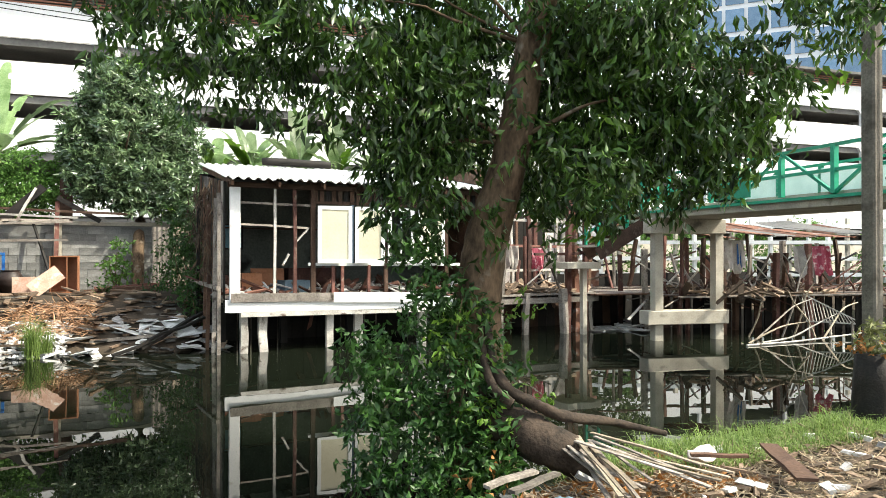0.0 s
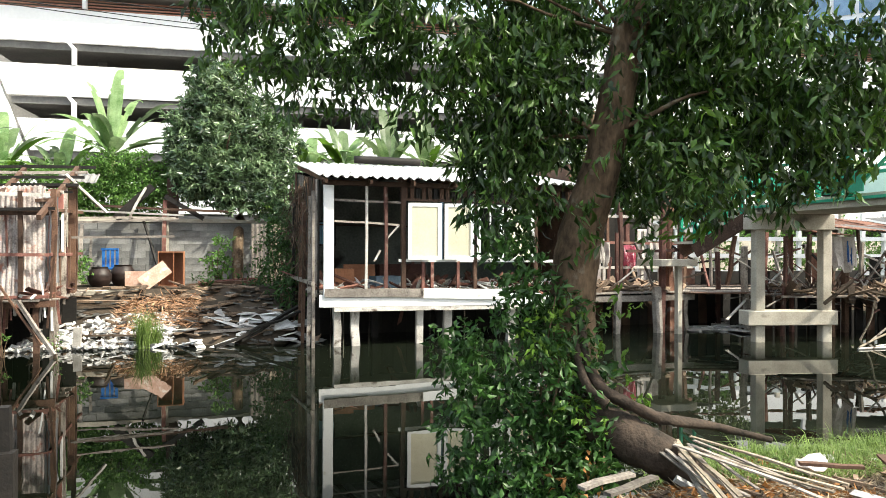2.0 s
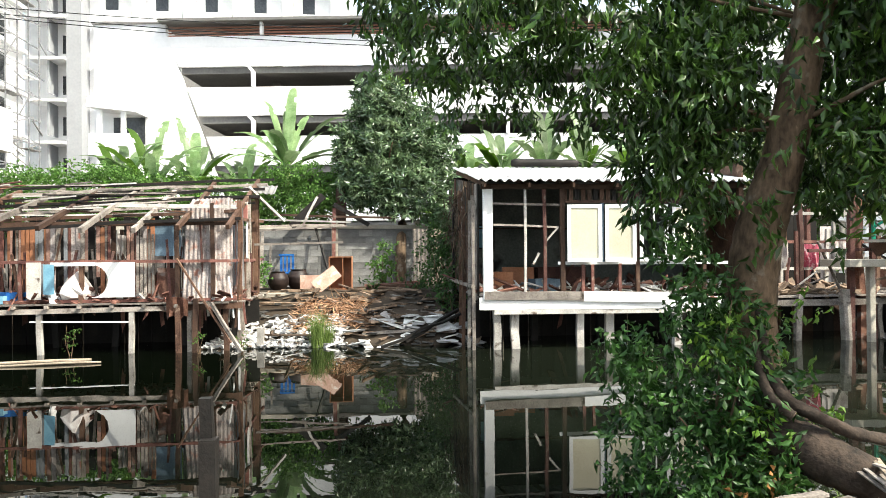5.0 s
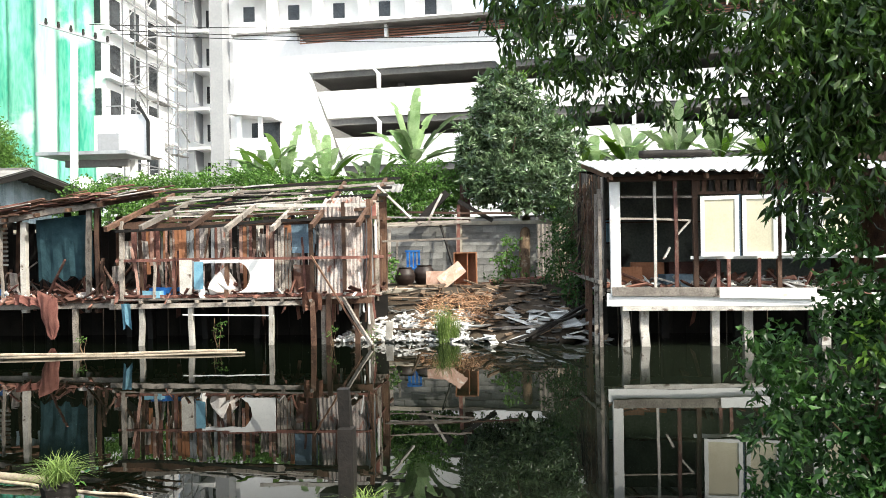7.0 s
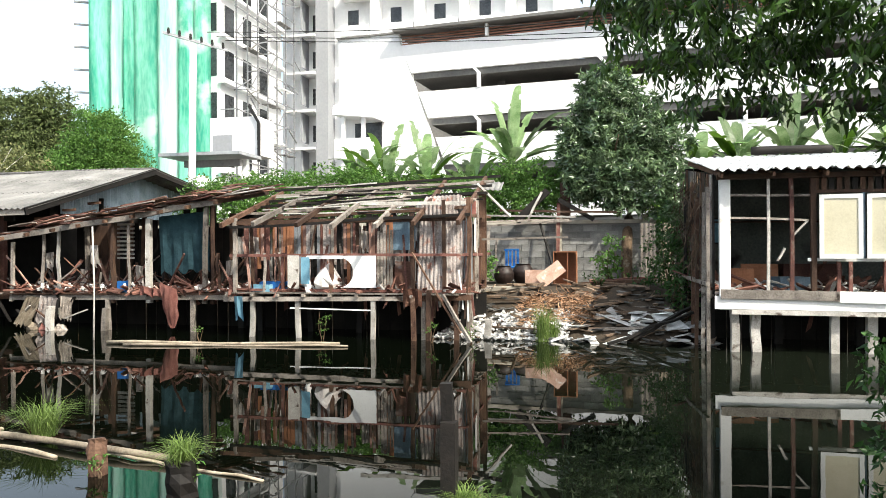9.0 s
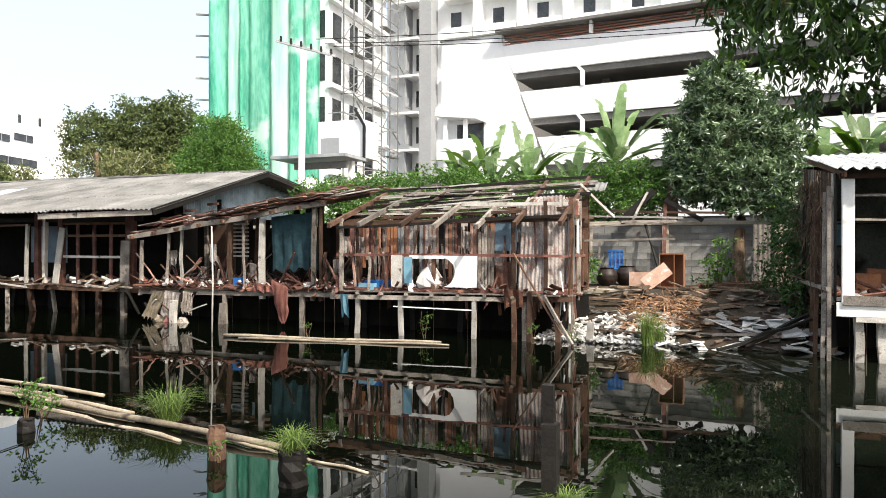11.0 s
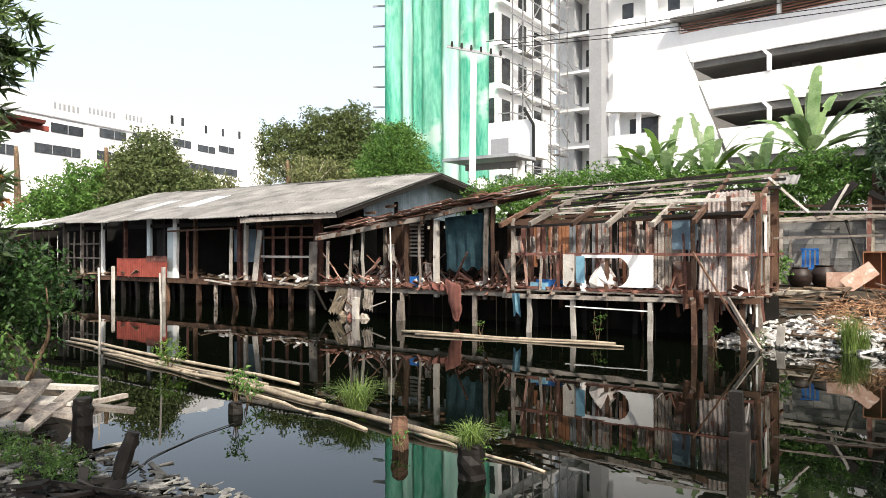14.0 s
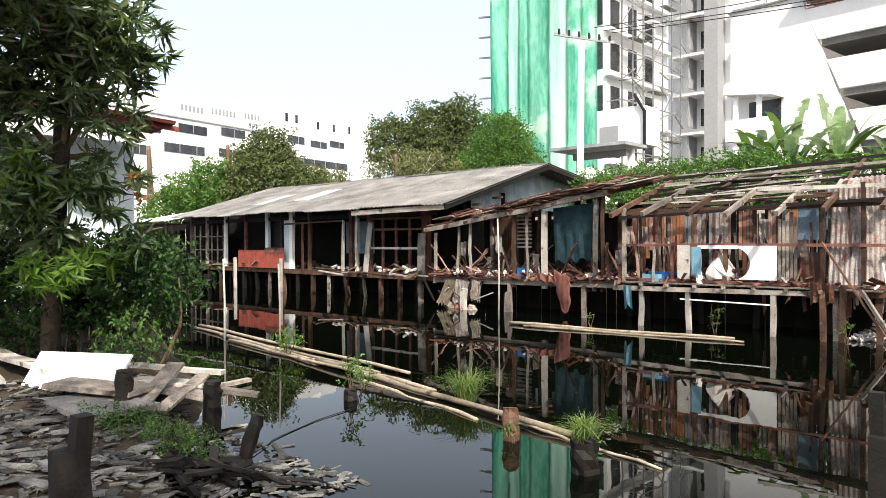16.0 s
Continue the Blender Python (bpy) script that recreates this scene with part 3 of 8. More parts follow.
stick("rail", (3.6, HY + 0.05, 1.74), (7.5, HY + 0.05, 1.72), 0.05, WHITE_PAINT, house, 0.06)
stick("rail", (3.7, HY + 0.05, 3.0), (7.5, HY + 0.05, 2.98), 0.06, WOOD_BROWN, house)
stick("brace", (3.6, HY + 0.05, 2.46), (3.36, HY + 0.05, 2.2), 0.035, WOOD_PALE, house)
stick("brace", (3.2, HY + 0.02, 1.95), (3.07, HY + 0.0, 1.72), 0.04, WOOD_PALE, house)
stick("eave_beam", (HX0 + 0.05, HY + 0.02, 3.30), (HX1, HY + 0.02, 3.32), 0.06, WOOD_BROWN, house, 0.10)
for x in np.arange(3.72, 7.5, 0.13):
    part("upper_slat", box((x, HY + 0.09, 3.02), (x + 0.085, HY + 0.11, 3.28)), WOOD_BROWN if int(x * 7) % 3 else WOOD_DARK, house)


def casement(x0, x1, z0, z1, y, parent, fill, swing):
    """One window leaf: a frame of four bars with a panel in it, swung about its left edge."""
    hinge = Matrix.Translation((x0, y, 0)) @ Matrix.Rotation(radians(swing), 4, "Z") @ Matrix.Translation((-x0, -y, 0))
    bm = bmesh.new()
    w = 0.075
    for lo, hi in (((x0, y - 0.02, z0), (x0 + w, y + 0.02, z1)), ((x1 - w, y - 0.02, z0), (x1, y + 0.02, z1)),
                   ((x0 + w, y - 0.02, z0), (x1 - w, y + 0.02, z0 + w)), ((x0 + w, y - 0.02, z1 - w), (x1 - w, y + 0.02, z1))):
        add_box(bm, lo, hi, hinge)
    leaf = part("window_leaf", bm, WHITE_PAINT, parent, "white painted window frame")
    if fill is None:            # an empty frame with one glazing bar
        stick("glazing_bar", hinge @ Vector(((x0 + x1) / 2, y, z0 + w)), hinge @ Vector(((x0 + x1) / 2, y, z1 - w)), 0.03, WHITE_PAINT, leaf, 0.02, 0, 2)
        return
    part("window_panel", box((x0 + w, y - 0.006, z0 + w), (x1 - w, y + 0.006, z1 - w), hinge), fill, leaf)


casement(3.77, 4.47, 1.76, 2.93, HY - 0.05, house, CREAM_PAINT, -8)
casement(4.56, 5.18, 1.76, 2.93, HY - 0.05, house, CREAM_PAINT, -14)
casement(5.3, 5.9, 1.76, 2.93, HY - 0.02, house, None, 0)
casement(6.0, 6.6, 1.76, 2.93, HY - 0.02, house, CREAM_PAINT, -6)
part("jamb", box((4.49, HY - 0.03, 1.76), (4.54, HY + 0.06, 2.96)), BLUE_SHEET, house, "blue-grey painted jamb")
# left side wall of upright boards, some missing, and the back wall
y = HY + 0.12
while y < 18.6:
    w = U(0.12, 0.2)
    if rnd.random() > 0.1:
        z1 = 3.35 + (y - HY) * 0.13
        part("wall_board", box((HX0 + 0.0 + U(-0.01, 0.01), y, U(0.95, 1.1)), (HX0 + 0.025, y + w - 0.01, z1)), rnd.choice([WOOD_GREY, WOOD_BROWN, WOOD_DARK]), house)
    y += w
for x in np.arange(HX0, HX1, 0.2):
    part("wall_board", box((x, 18.6, 1.1), (x + 0.19, 18.63, 3.95)), rnd.choice([WOOD_BROWN, SHADE_BLACK, SHADE_BLACK]), house)
part("side_wall", box((HX1 - 0.03, HY + 0.1, 1.1), (HX1, 18.6, 3.9)), WOOD_BROWN, house)
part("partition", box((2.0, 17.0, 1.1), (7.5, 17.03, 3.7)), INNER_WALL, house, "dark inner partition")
stick("shelf", (2.25, 16.95, 2.55), (5.2, 16.95, 2.53), 0.25, WOOD_BROWN, house, 0.03)
# roof
for k in range(6):
    x0 = HX0 - 0.04 + k * 1.0
    part("roof_sheet", corrugated((x0, HY - 0.32, 3.40 + 0.006 * (k % 2)), (1.04, 0, 0), (0, 2.55, 0.45), 0.19, 0.034, 3, 0.008, 0.012), FIBRE_WHITE, house)
    part("roof_sheet", corrugated((x0 + 0.02, HY + 2.1, 3.80 + 0.006 * (k % 2)), (1.04, 0, 0), (0, 2.5, 0.43), 0.19, 0.034, 3, 0.008, 0.015), FIBRE_WHITE, house)
for x in np.arange(HX0 + 0.1, HX1, 0.9):
    stick("rafter", (x, HY - 0.25, 3.31), (x, 18.7, 4.10), 0.05, WOOD_BROWN, house, 0.09)
# ragged thatch and dry stalks that hang down beside the left wall
at = np.stack([rng.uniform(1.62, 1.95, 330), rng.uniform(14.4, 18.5, 330), rng.uniform(1.6, 3.5, 330)], 1)
dry = link_mesh("dry_creeper", leaves_mesh("dry_creeper", at, rng.normal(size=(330, 3)) * 0.3 + [0, 0, -1], 0.4, 0.035), DRY_STALK)
tagged(dry, "dry brown creeper stalks hanging on the house side", "creeper", "", "stuff")
for y, dx in ((14.25, -0.1), (14.6, -0.16), (15.1, -0.22), (15.8, -0.2), (16.6, -0.25)):
    stick("side_post", (HX0 + dx, y, -0.4), (HX0 + dx + U(-0.05, 0.05), y, U(2.9, 3.4)), 0.07, rnd.choice([WOOD_DARK, WOOD_BROWN, WOOD_GREY]), house)
stick("side_rail", (HX0 - 0.12, HY + 0.0, 1.28), (HX0 - 0.35, 17.5, 1.36), 0.07, WOOD_GREY, house)


# contents of the room
def crate(x, y, z, sx, sy, sz, mat, label, category, turn=0):
    m = Matrix.Translation((x, y, z)) @ Matrix.Rotation(radians(turn), 4, "Z")
    bm = bmesh.new()
    t = 0.02
    for lo, hi in (((-sx / 2, -sy / 2, 0), (sx / 2, sy / 2, t)), ((-sx / 2, -sy / 2, t), (-sx / 2 + t, sy / 2, sz)), ((sx / 2 - t, -sy / 2, t), (sx / 2, sy / 2, sz)),
                   ((-sx / 2 + t, sy / 2 - t, t), (sx / 2 - t, sy / 2, sz)), ((-sx / 2 + t, -sy / 2, t), (sx / 2 - t, -sy / 2 + t, sz))):
        add_box(bm, lo, hi, m)
    return solid("crate" if category == "crate" else "box", bm, mat, label, category)


crate(2.62, 15.3, 1.125, 0.42, 0.4, 0.42, ORANGE_PLY, "orange plywood box on the house floor", "box", 5)
crate(3.1, 15.9, 1.125, 0.7, 0.5, 0.5, ORANGE_PLY, "low orange plywood box among clutter", "box", -8)
crate(3.55, 15.2, 1.125, 0.6, 0.4, 0.26, BLUE_SHEET, "blue-grey crate standing on the boards", "crate", 12)
crate(4.1, 16.0, 1.125, 1.1, 0.5, 0.5, WOOD_RED, "red-brown wooden crate against the partition", "crate", 0)
pic = thing("picture_frame", (2.45, 16.98, 2.0), "framed faded picture hung on the partition", "picture")
part("frame", box((2.3, 16.94, 2.05), (2.75, 16.965, 2.65)), BLACK, pic)
part("picture", box((2.34, 16.93, 2.09), (2.71, 16.939, 2.61)), SKY_BLUE, pic)


def in_room(x0, x1, y0, y1, z):
    return lambda: (U(x0, x1), U(y0, y1), z + abs(rnd.gauss(0, 0.05)))


scraps("floor_litter", PALE_PLASTIC, 90, in_room(2.1, 7.3, 14.3, 16.2, 1.13), 0.16, "pale paper and plastic scraps on the floor boards", "litter", 0.03, 0.4)
scraps("timber_litter", SCRAP_RED, 110, in_room(2.1, 7.3, 14.3, 16.6, 1.13), 0.2, "broken red-brown timber scraps on the floor boards", "debris", 0.04, 0.35)


# ---------------------------------------------------------------- stripped shed
shed = thing("stripped_shed", (-5.8, 14.8, 0.0), "half-demolished wooden shed on stilts with bare rafters", "shed")
SX0, SX1, SY0, SY1, SZ = -8.45, -2.95, 14.8, 18.4, 0.98
for x, mat in ((-7.9, WOOD_PALE), (-6.75, WOOD_PALE), (-5.0, WOOD_PALE)):
    stick("stilt", (x, SY0, -0.5), (x + U(-0.03, 0.03), SY0, SZ - 0.08), 0.095, mat, shed, None, 0.01, 4)
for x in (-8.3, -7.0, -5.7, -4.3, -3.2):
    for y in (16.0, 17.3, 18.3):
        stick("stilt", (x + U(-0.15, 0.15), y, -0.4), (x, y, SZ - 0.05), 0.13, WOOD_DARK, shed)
for x, y, w in ((-4.05, 14.7, 0.15), (-3.9, 14.9, 0.13), (-3.75, 14.75, 0.16), (-3.2, 14.95, 0.15), (-3.0, 15.3, 0.12), (-3.05, 15.9, 0.13)):
    stick("stilt", (x, y, -0.4), (x + U(-0.05, 0.05), y, SZ + U(-0.05, 0.15)), w * 0.65, rnd.choice([WOOD_GREY, WOOD_BROWN, WOOD_BROWN]), shed, None, 0.015, 4)
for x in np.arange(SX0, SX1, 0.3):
    part("underfloor_board", box((x, 16.6, -0.4), (x + U(0.27, 0.3), 16.63, SZ - 0.05)), SHADE_BLACK, shed)
stick("deck_beam", (SX0 - 0.1, SY0 - 0.06, SZ - 0.13), (-4.2, SY0 - 0.02, SZ - 0.08), 0.07, WOOD_GREY, shed, 0.10)
stick("deck_beam", (-4.4, SY0, SZ - 0.1), (SX1 + 0.1, SY0 + 0.1, SZ - 0.05), 0.08, WOOD_BROWN, shed, 0.12)
for x in np.arange(SX0, SX1, 0.62):
    stick("joist", (x, SY0 - 0.16, SZ - 0.03), (x, SY1, SZ - 0.03), 0.06, WOOD_GREY, shed, 0.06)
y = SY0 - 0.1
while y < SY1:
    w = U(0.12, 0.2)
    stick("floor_board", (SX0 + U(-0.15, 0.1), y + w / 2, SZ + 0.015), (SX1 + U(-0.15, 0.2), y + w / 2, SZ + 0.015), w - 0.02, WOOD_GREY, shed, 0.03, 0.0, 2)
    y += w
stick("pipe", (-6.95, SY0 - 0.02, 0.66), (-4.95, SY0 - 0.02, 0.63), 0.025, WHITE_PAINT, shed, None, 0.0, 2, "thin white water pipe")
# posts and front rails
for x, y, top, w, mat in ((-8.3, 14.8, 2.7, 0.08, WOOD_GREY), (-7.15, 14.85, 1.9, 0.06, WOOD_RED), (-6.0, 14.85, 1.9, 0.08, WOOD_BROWN), (-4.12, 14.85, 2.75, 0.08, WOOD_BROWN), (-3.42, 14.85, 3.02, 0.075, WOOD_BROWN),
                          (-7.95, 14.95, 2.6, 0.06, WOOD_BROWN), (-7.6, 14.82, 1.9, 0.05, WOOD_GREY), (-2.95, 15.2, 3.1, 0.09, WOOD_BROWN), (-2.95, 16.2, 3.3, 0.09, WOOD_GREY), (-2.95, 17.4, 3.6, 0.09, WOOD_BROWN), (-8.4, 16.6, 3.2, 0.09, WOOD_BROWN), (-8.4, 18.3, 3.4, 0.09, WOOD_BROWN)):
    stick("post", (x, y, SZ), (x + U(-0.03, 0.03), y, top), w, mat, shed, None, 0.01, 4)
stick("rail", (SX0, SY0 + 0.02, 1.84), (SX1, SY0 + 0.02, 1.84), 0.05, WOOD_RED, shed, 0.06)
stick("rail", (SX0, SY0 + 0.03, 2.58), (SX1, SY0 + 0.05, 2.62), 0.06, WOOD_BROWN, shed, 0.10)
stick("rail", (SX0, SY0 + 0.04, 1.06), (SX1, SY0 + 0.04, 1.06), 0.05, WOOD_RED, shed, 0.06)
stick("rail", (-5.3, SY0 + 0.0, 2.98), (SX1, SY0 + 0.05, 2.95), 0.05, WOOD_PALE, shed, 0.07)
# inner wall of upright slats, three metres behind the front
x = SX0
while x < -4.75:
    w = U(0.045, 0.115)
    gap = -6.1 < x < -5.35
    if rnd.random() > (0.62 if gap else 0.13):
        lo, hi = (U(1.5, 1.9) if rnd.random() < 0.35 else 1.05), U(2.55, 2.75)
        part("wall_slat", box((x, 15.5 + U(-0.03, 0.03), lo), (x + w - 0.012, 15.525, hi)), rnd.choice([SLAT_PINK, SLAT_PINK, SLAT_PINK, WOOD_RED, WOOD_RED, WOOD_GREY, PINK_SHEET, ORANGE_PLY, ORANGE_PLY, ZINC]), shed)
    x += w
for x in np.arange(-4.95, -4.6, 0.075):
    part("wall_slat", box((x, 14.92, 1.05), (x + 0.055, 14.94, U(2.3, 2.6))), WOOD_GREY, shed)
part("grey_panel", box((-4.6, 15.0, 1.95), (-4.1, 15.03, 2.62)), BLUE_SHEET, shed, "blue-grey panel")
part("pale_panel", box((-4.55, 14.98, 1.1), (-4.12, 15.0, 1.7)), RUST, shed)
for x in np.arange(SX0, SX1, 0.16):
    part("back_slat", box((x, 17.0, 1.0), (x + U(0.13, 0.155), 17.03, U(2.5, 3.3))), rnd.choice([WOOD_BROWN, SHADE_BLACK, SHADE_BLACK, WOOD_DARK]), shed)
for k in range(46):
    x, y = U(SX0, SX1), U(14.85, 16.3)
    z1 = U(1.5, 2.65)
    stick("loose_stick", (x, y, SZ + 0.02), (x + U(-0.25, 0.25), y + U(-0.1, 0.2), z1), U(0.025, 0.055), rnd.choice([WOOD_BROWN, WOOD_RED, WOOD_GREY, WOOD_PALE, SLAT_PINK]), shed, U(0.02, 0.04))
for k in range(30):
    x, y = U(-3.75, -2.85), U(14.75, 16.2)
    stick("loose_stick", (x, y, U(0.1, 1.0)), (x + U(-0.15, 0.15), y + U(-0.1, 0.1), U(1.3, 3.0)), U(0.02, 0.05), rnd.choice([WOOD_BROWN, WOOD_RED, WOOD_GREY, WOOD_PALE, WHITE_PAINT]), shed, U(0.02, 0.04))
for k in range(7):
    x = -4.05 + k * 0.16
    part("torn_sheet", corrugated((x, 15.15 + U(0, 0.3), U(1.0, 1.4)), (U(0.2, 0.36), U(-0.05, 0.1), 0), (U(-0.12, 0.12), 0.08, U(0.9, 1.7)), 0.07, 0.01, 3, 0.005, 0.015), rnd.choice([WOOD_GREY, ZINC, FIBRE, SLAT_PINK]), shed)
# low front panels
bm = bmesh.new()
zc, rr, x1, x2, z1, z2 = 1.46, 0.33, -5.85, -4.93, 1.13, 1.83
cx = -5.78
pts = [(x2, z1), (x2, z2), (cx, z2)] + [(cx + rr * math.sin(a), zc + rr * math.cos(a)) for a in np.linspace(0.0, math.pi, 14)] + [(cx, z1)]
for yy in (SY0 - 0.03, SY0 - 0.015):
    vs = [bm.verts.new((px, yy, pz)) for px, pz in pts]
    bm.faces.new(vs)
bm.verts.ensure_lookup_table()
k = len(pts)
for i in range(k):
    bm.faces.new((bm.verts[i], bm.verts[(i + 1) % k], bm.verts[k + (i + 1) % k], bm.verts[k + i]))
bmesh.ops.recalc_face_normals(bm, faces=bm.faces[:])
part("white_panel", bm, WHITE_PAINT, shed, "white board with a round bite cut out")
stick("panel_strip", (-6.55, SY0 - 0.02, 1.80), (-5.7, SY0 - 0.02, 1.80), 0.02, WHITE_PAINT, shed, 0.07, 0.0, 2)
part("white_panel", box((-7.0, SY0 - 0.04, 1.10), (-6.73, SY0 - 0.02, 1.84)), WOOD_PALE, shed, "narrow cream board")
part("blue_panel", box((-6.68, SY0 - 0.035, 1.2), (-6.48, SY0 - 0.02, 1.8)), SKY_BLUE, shed, "sky blue board")
# roof: principal rafters, purlins, loose laths
ridge_z, ridge_y = 3.72, 17.5
for i, x in enumerate(np.linspace(SX0 + 0.1, SX1 - 0.05, 7)):
    zo = U(-0.04, 0.04)
    stick("rafter", (x, 14.25 - (0.25 if i % 2 else 0), 2.48 + zo), (x + U(-0.1, 0.1), ridge_y, ridge_z + zo - 0.27 * (1 - i / 6)), 0.075, WOOD_GREY if i in (1, 3, 4) else WOOD_BROWN, shed, 0.10)
for k in range(7):
    t = k / 6
    y, z = 14.75 + (ridge_y - 14.75) * t, 2.72 + (ridge_z - 2.66) * t
    stick("purlin", (SX0 - 0.2 + U(-0.2, 0.3), y, z - 0.24), (SX1 + 0.25 + U(-0.3, 0.2), y, z + U(-0.03, 0.05)), 0.055, rnd.choice([WOOD_BROWN, WOOD_DARK, WOOD_GREY]), shed, 0.06, 0.02, 6)
for k in range(44):
    x, t = U(SX0, SX1 - 1.5), U(0, 1)
    y, z = 15.2 + 2.4 * t, 2.90 + 0.86 * t - 0.15
    stick("lath", (x, y, z + U(0, 0.1)), (x + U(0.7, 2.2), y + U(-0.3, 0.3), z + U(0, 0.15)), 0.04, rnd.choice([WOOD_GREY, WOOD_PALE, WOOD_DARK, WOOD_GREY, WOOD_BROWN, WOOD_DARK]), shed, 0.03, 0.012)
# leaning corrugated sheets and rags by the right corner
part("corner_sheet", corrugated((-4.02, 14.80, 1.02), (0.55, 0.04, 0), (0.05, 0.20, 1.95), 0.09, 0.018, 6, 0.006, 0.02), PINK_SHEET, shed, "bleached pinkish corrugated sheet, buckled")
part("corner_sheet", corrugated((-3.48, 14.86, 1.0), (0.42, 0.28, 0.05), (-0.04, 0.16, 2.1), 0.09, 0.018, 6, 0.006, 0.02), PINK_SHEET, shed, "bleached pinkish corrugated sheet, buckled")
part("corner_sheet", corrugated((-4.15, 15.25, 2.75), (0.8, 0.1, 0.05), (0.10, 0.55, 0.42), 0.09, 0.016, 4, 0.006, 0.01), PINK_SHEET, shed)
part("leaning_sheet", corrugated((-4.08, 15.25, 1.02), (0.62, 0.25, 0), (-0.1, 0.12, 1.95), 0.09, 0.014, 3, 0.006, 0.02), FIBRE, shed, "grey crumpled corrugated sheet")
part("leaning_sheet", corrugated((-3.55, 15.5, 1.02), (0.35, 0.4, 0), (-0.02, 0.1, 1.95), 0.09, 0.014, 3, 0.006, 0.01), PINK_SHEET, shed)
part("wall_sheet", corrugated((-4.45, 16.1, 1.9), (1.25, 0.3, 0.0), (0.1, 0.3, 1.1), 0.12, 0.014, 3, 0.006, 0.01), ZINC, shed)
for k, (y, z0, z1, mat) in enumerate(((15.25, 1.0, 2.2, WOOD_RED), (15.45, 1.4, 3.0, WHITE_PAINT), (15.8, 1.0, 1.95, WOOD_BROWN), (16.05, 1.9, 3.1, WHITE_PAINT), (16.5, 1.0, 2.0, WOOD_RED), (16.8, 1.0, 2.4, WOOD_BROWN), (17.1, 1.0, 3.2, WOOD_GREY), (17.5, 1.0, 2.0, WOOD_RED))):
    part("side_slat", box((SX1 - 0.02, y, z0), (SX1 + 0.01, y + U(0.07, 0.14), z1)), mat, shed)
stick("side_rail", (SX1, 14.9, 1.85), (SX1, 18.3, 1.85), 0.06, WOOD_RED, shed)
stick("side_rail", (SX1, 14.9, 2.7), (SX1, 18.3, 2.8), 0.06, WOOD_BROWN, shed)
part("orange_sheet", box((-3.2, 16.0, 2.75), (-2.92, 16.02, 3.15)), CLOTH_ORANGE, shed)
gab = corrugated((-3.2, 16.7, 3.42), (0.75, 0.15, -0.05), (-0.05, 0.95, 0.28), 0.12, 0.015, 2)
part("eave_sheet", gab, FIBRE, shed, "rusted scrap of roofing at the corner")
stick("brace", (-2.95, 16.4, 3.5), (-2.25, 17.0, 2.75), 0.05, WOOD_PALE, shed)
stick("brace", (-4.1, 14.7, 1.9), (-3.0, 14.5, 0.2), 0.035, WOOD_BROWN, shed)
stick("brace", (-3.4, 14.6, 1.0), (-2.75, 14.3, 0.05), 0.06, WOOD_GREY, shed, 0.06)
for y, z in ((17.0, 2.2), (17.6, 2.65)):
    stick("outrigger", (-2.95, y, z), (-0.9, y + 0.5, z + 0.05), 0.05, WOOD_GREY, shed)
rag = part("rag", cloth((-4.3, 14.66, 1.12), (0.42, 0, 0), (0.0, 0.04, -0.42), 6, 5, 0.05, 2), RUST, shed, "rust-brown rag over the deck edge")
part("rag", cloth((-8.25, 14.62, 0.92), (0.22, 0, 0), (0.02, 0.04, -0.5), 5, 5, 0.03, 1), SKY_BLUE, shed, "blue rag under the deck")
scraps("shed_litter", SCRAP_RED, 620, in_room(SX0, SX1, 14.8, 17.0, SZ + 0.03), 0.13, "heap of broken timber on the shed floor", "debris", 0.04, 0.4)
scraps("shed_paper", PALE_PLASTIC, 80, in_room(SX0, SX1, 14.8, 16.4, SZ + 0.05), 0.16, "pale scraps and bags on the shed floor", "litter", 0.06, 0.6, None, 1.6)
crate(-7.4, 15.1, 1.02, 0.75, 0.3, 0.22, BLUE, "blue plastic crate on the shed floor", "crate", 4)
crate(-7.7, 14.98, 1.02, 0.5, 0.3, 0.16, SKY_BLUE, "light blue tray lying on the shed floor", "box", -6)
bag = bmesh.new()
bmesh.ops.create_icosphere(bag, subdivisions=2, radius=0.3, matrix=Matrix.Translation((-6.15, 15.05, 1.2)))
for v in bag.verts:
    v.co += Vector((0, 0, 0.16)) * max(0, 1 - abs(v.co.x + 6.15) * 5) + Vector((rnd.gauss(0, 0.03), rnd.gauss(0, 0.03), rnd.gauss(0, 0.02)))
    v.co.z = max(v.co.z, 1.02)
solid("plastic_bag", bag, CLOTH_MIX, "crumpled whitish plastic bag on the floor", "bag")


# ---------------------------------------------------------------- collapsed lean-to between shed and long house
lean = thing("collapsed_lean_to", (-11.5, 15.4, 0.0), "collapsed wooden lean-to with slipped roof and debris", "shed")
LZ = 0.88
for x in (-12.1, -9.75):
    stick("stilt", (x, 15.4, -0.5), (x, 15.4, LZ - 0.1), 0.095, WOOD_GREY, lean, None, 0.012, 4)
for x in (-14.2, -13.0, -11.0, -9.0):
    for y in (16.4, 17.8):
        stick("stilt", (x, y, -0.5), (x, y, LZ - 0.05), 0.13, WOOD_DARK, lean)
for x in np.arange(-15.0, -8.5, 0.3):
    part("underfloor_board", box((x, 16.8, -0.4), (x + U(0.27, 0.3), 16.83, LZ - 0.04)), SHADE_BLACK, lean)
stick("deck_beam", (-14.9, 15.42, LZ - 0.1), (-8.5, 15.36, LZ - 0.03), 0.08, WOOD_GREY, lean, 0.12)
y = 15.3
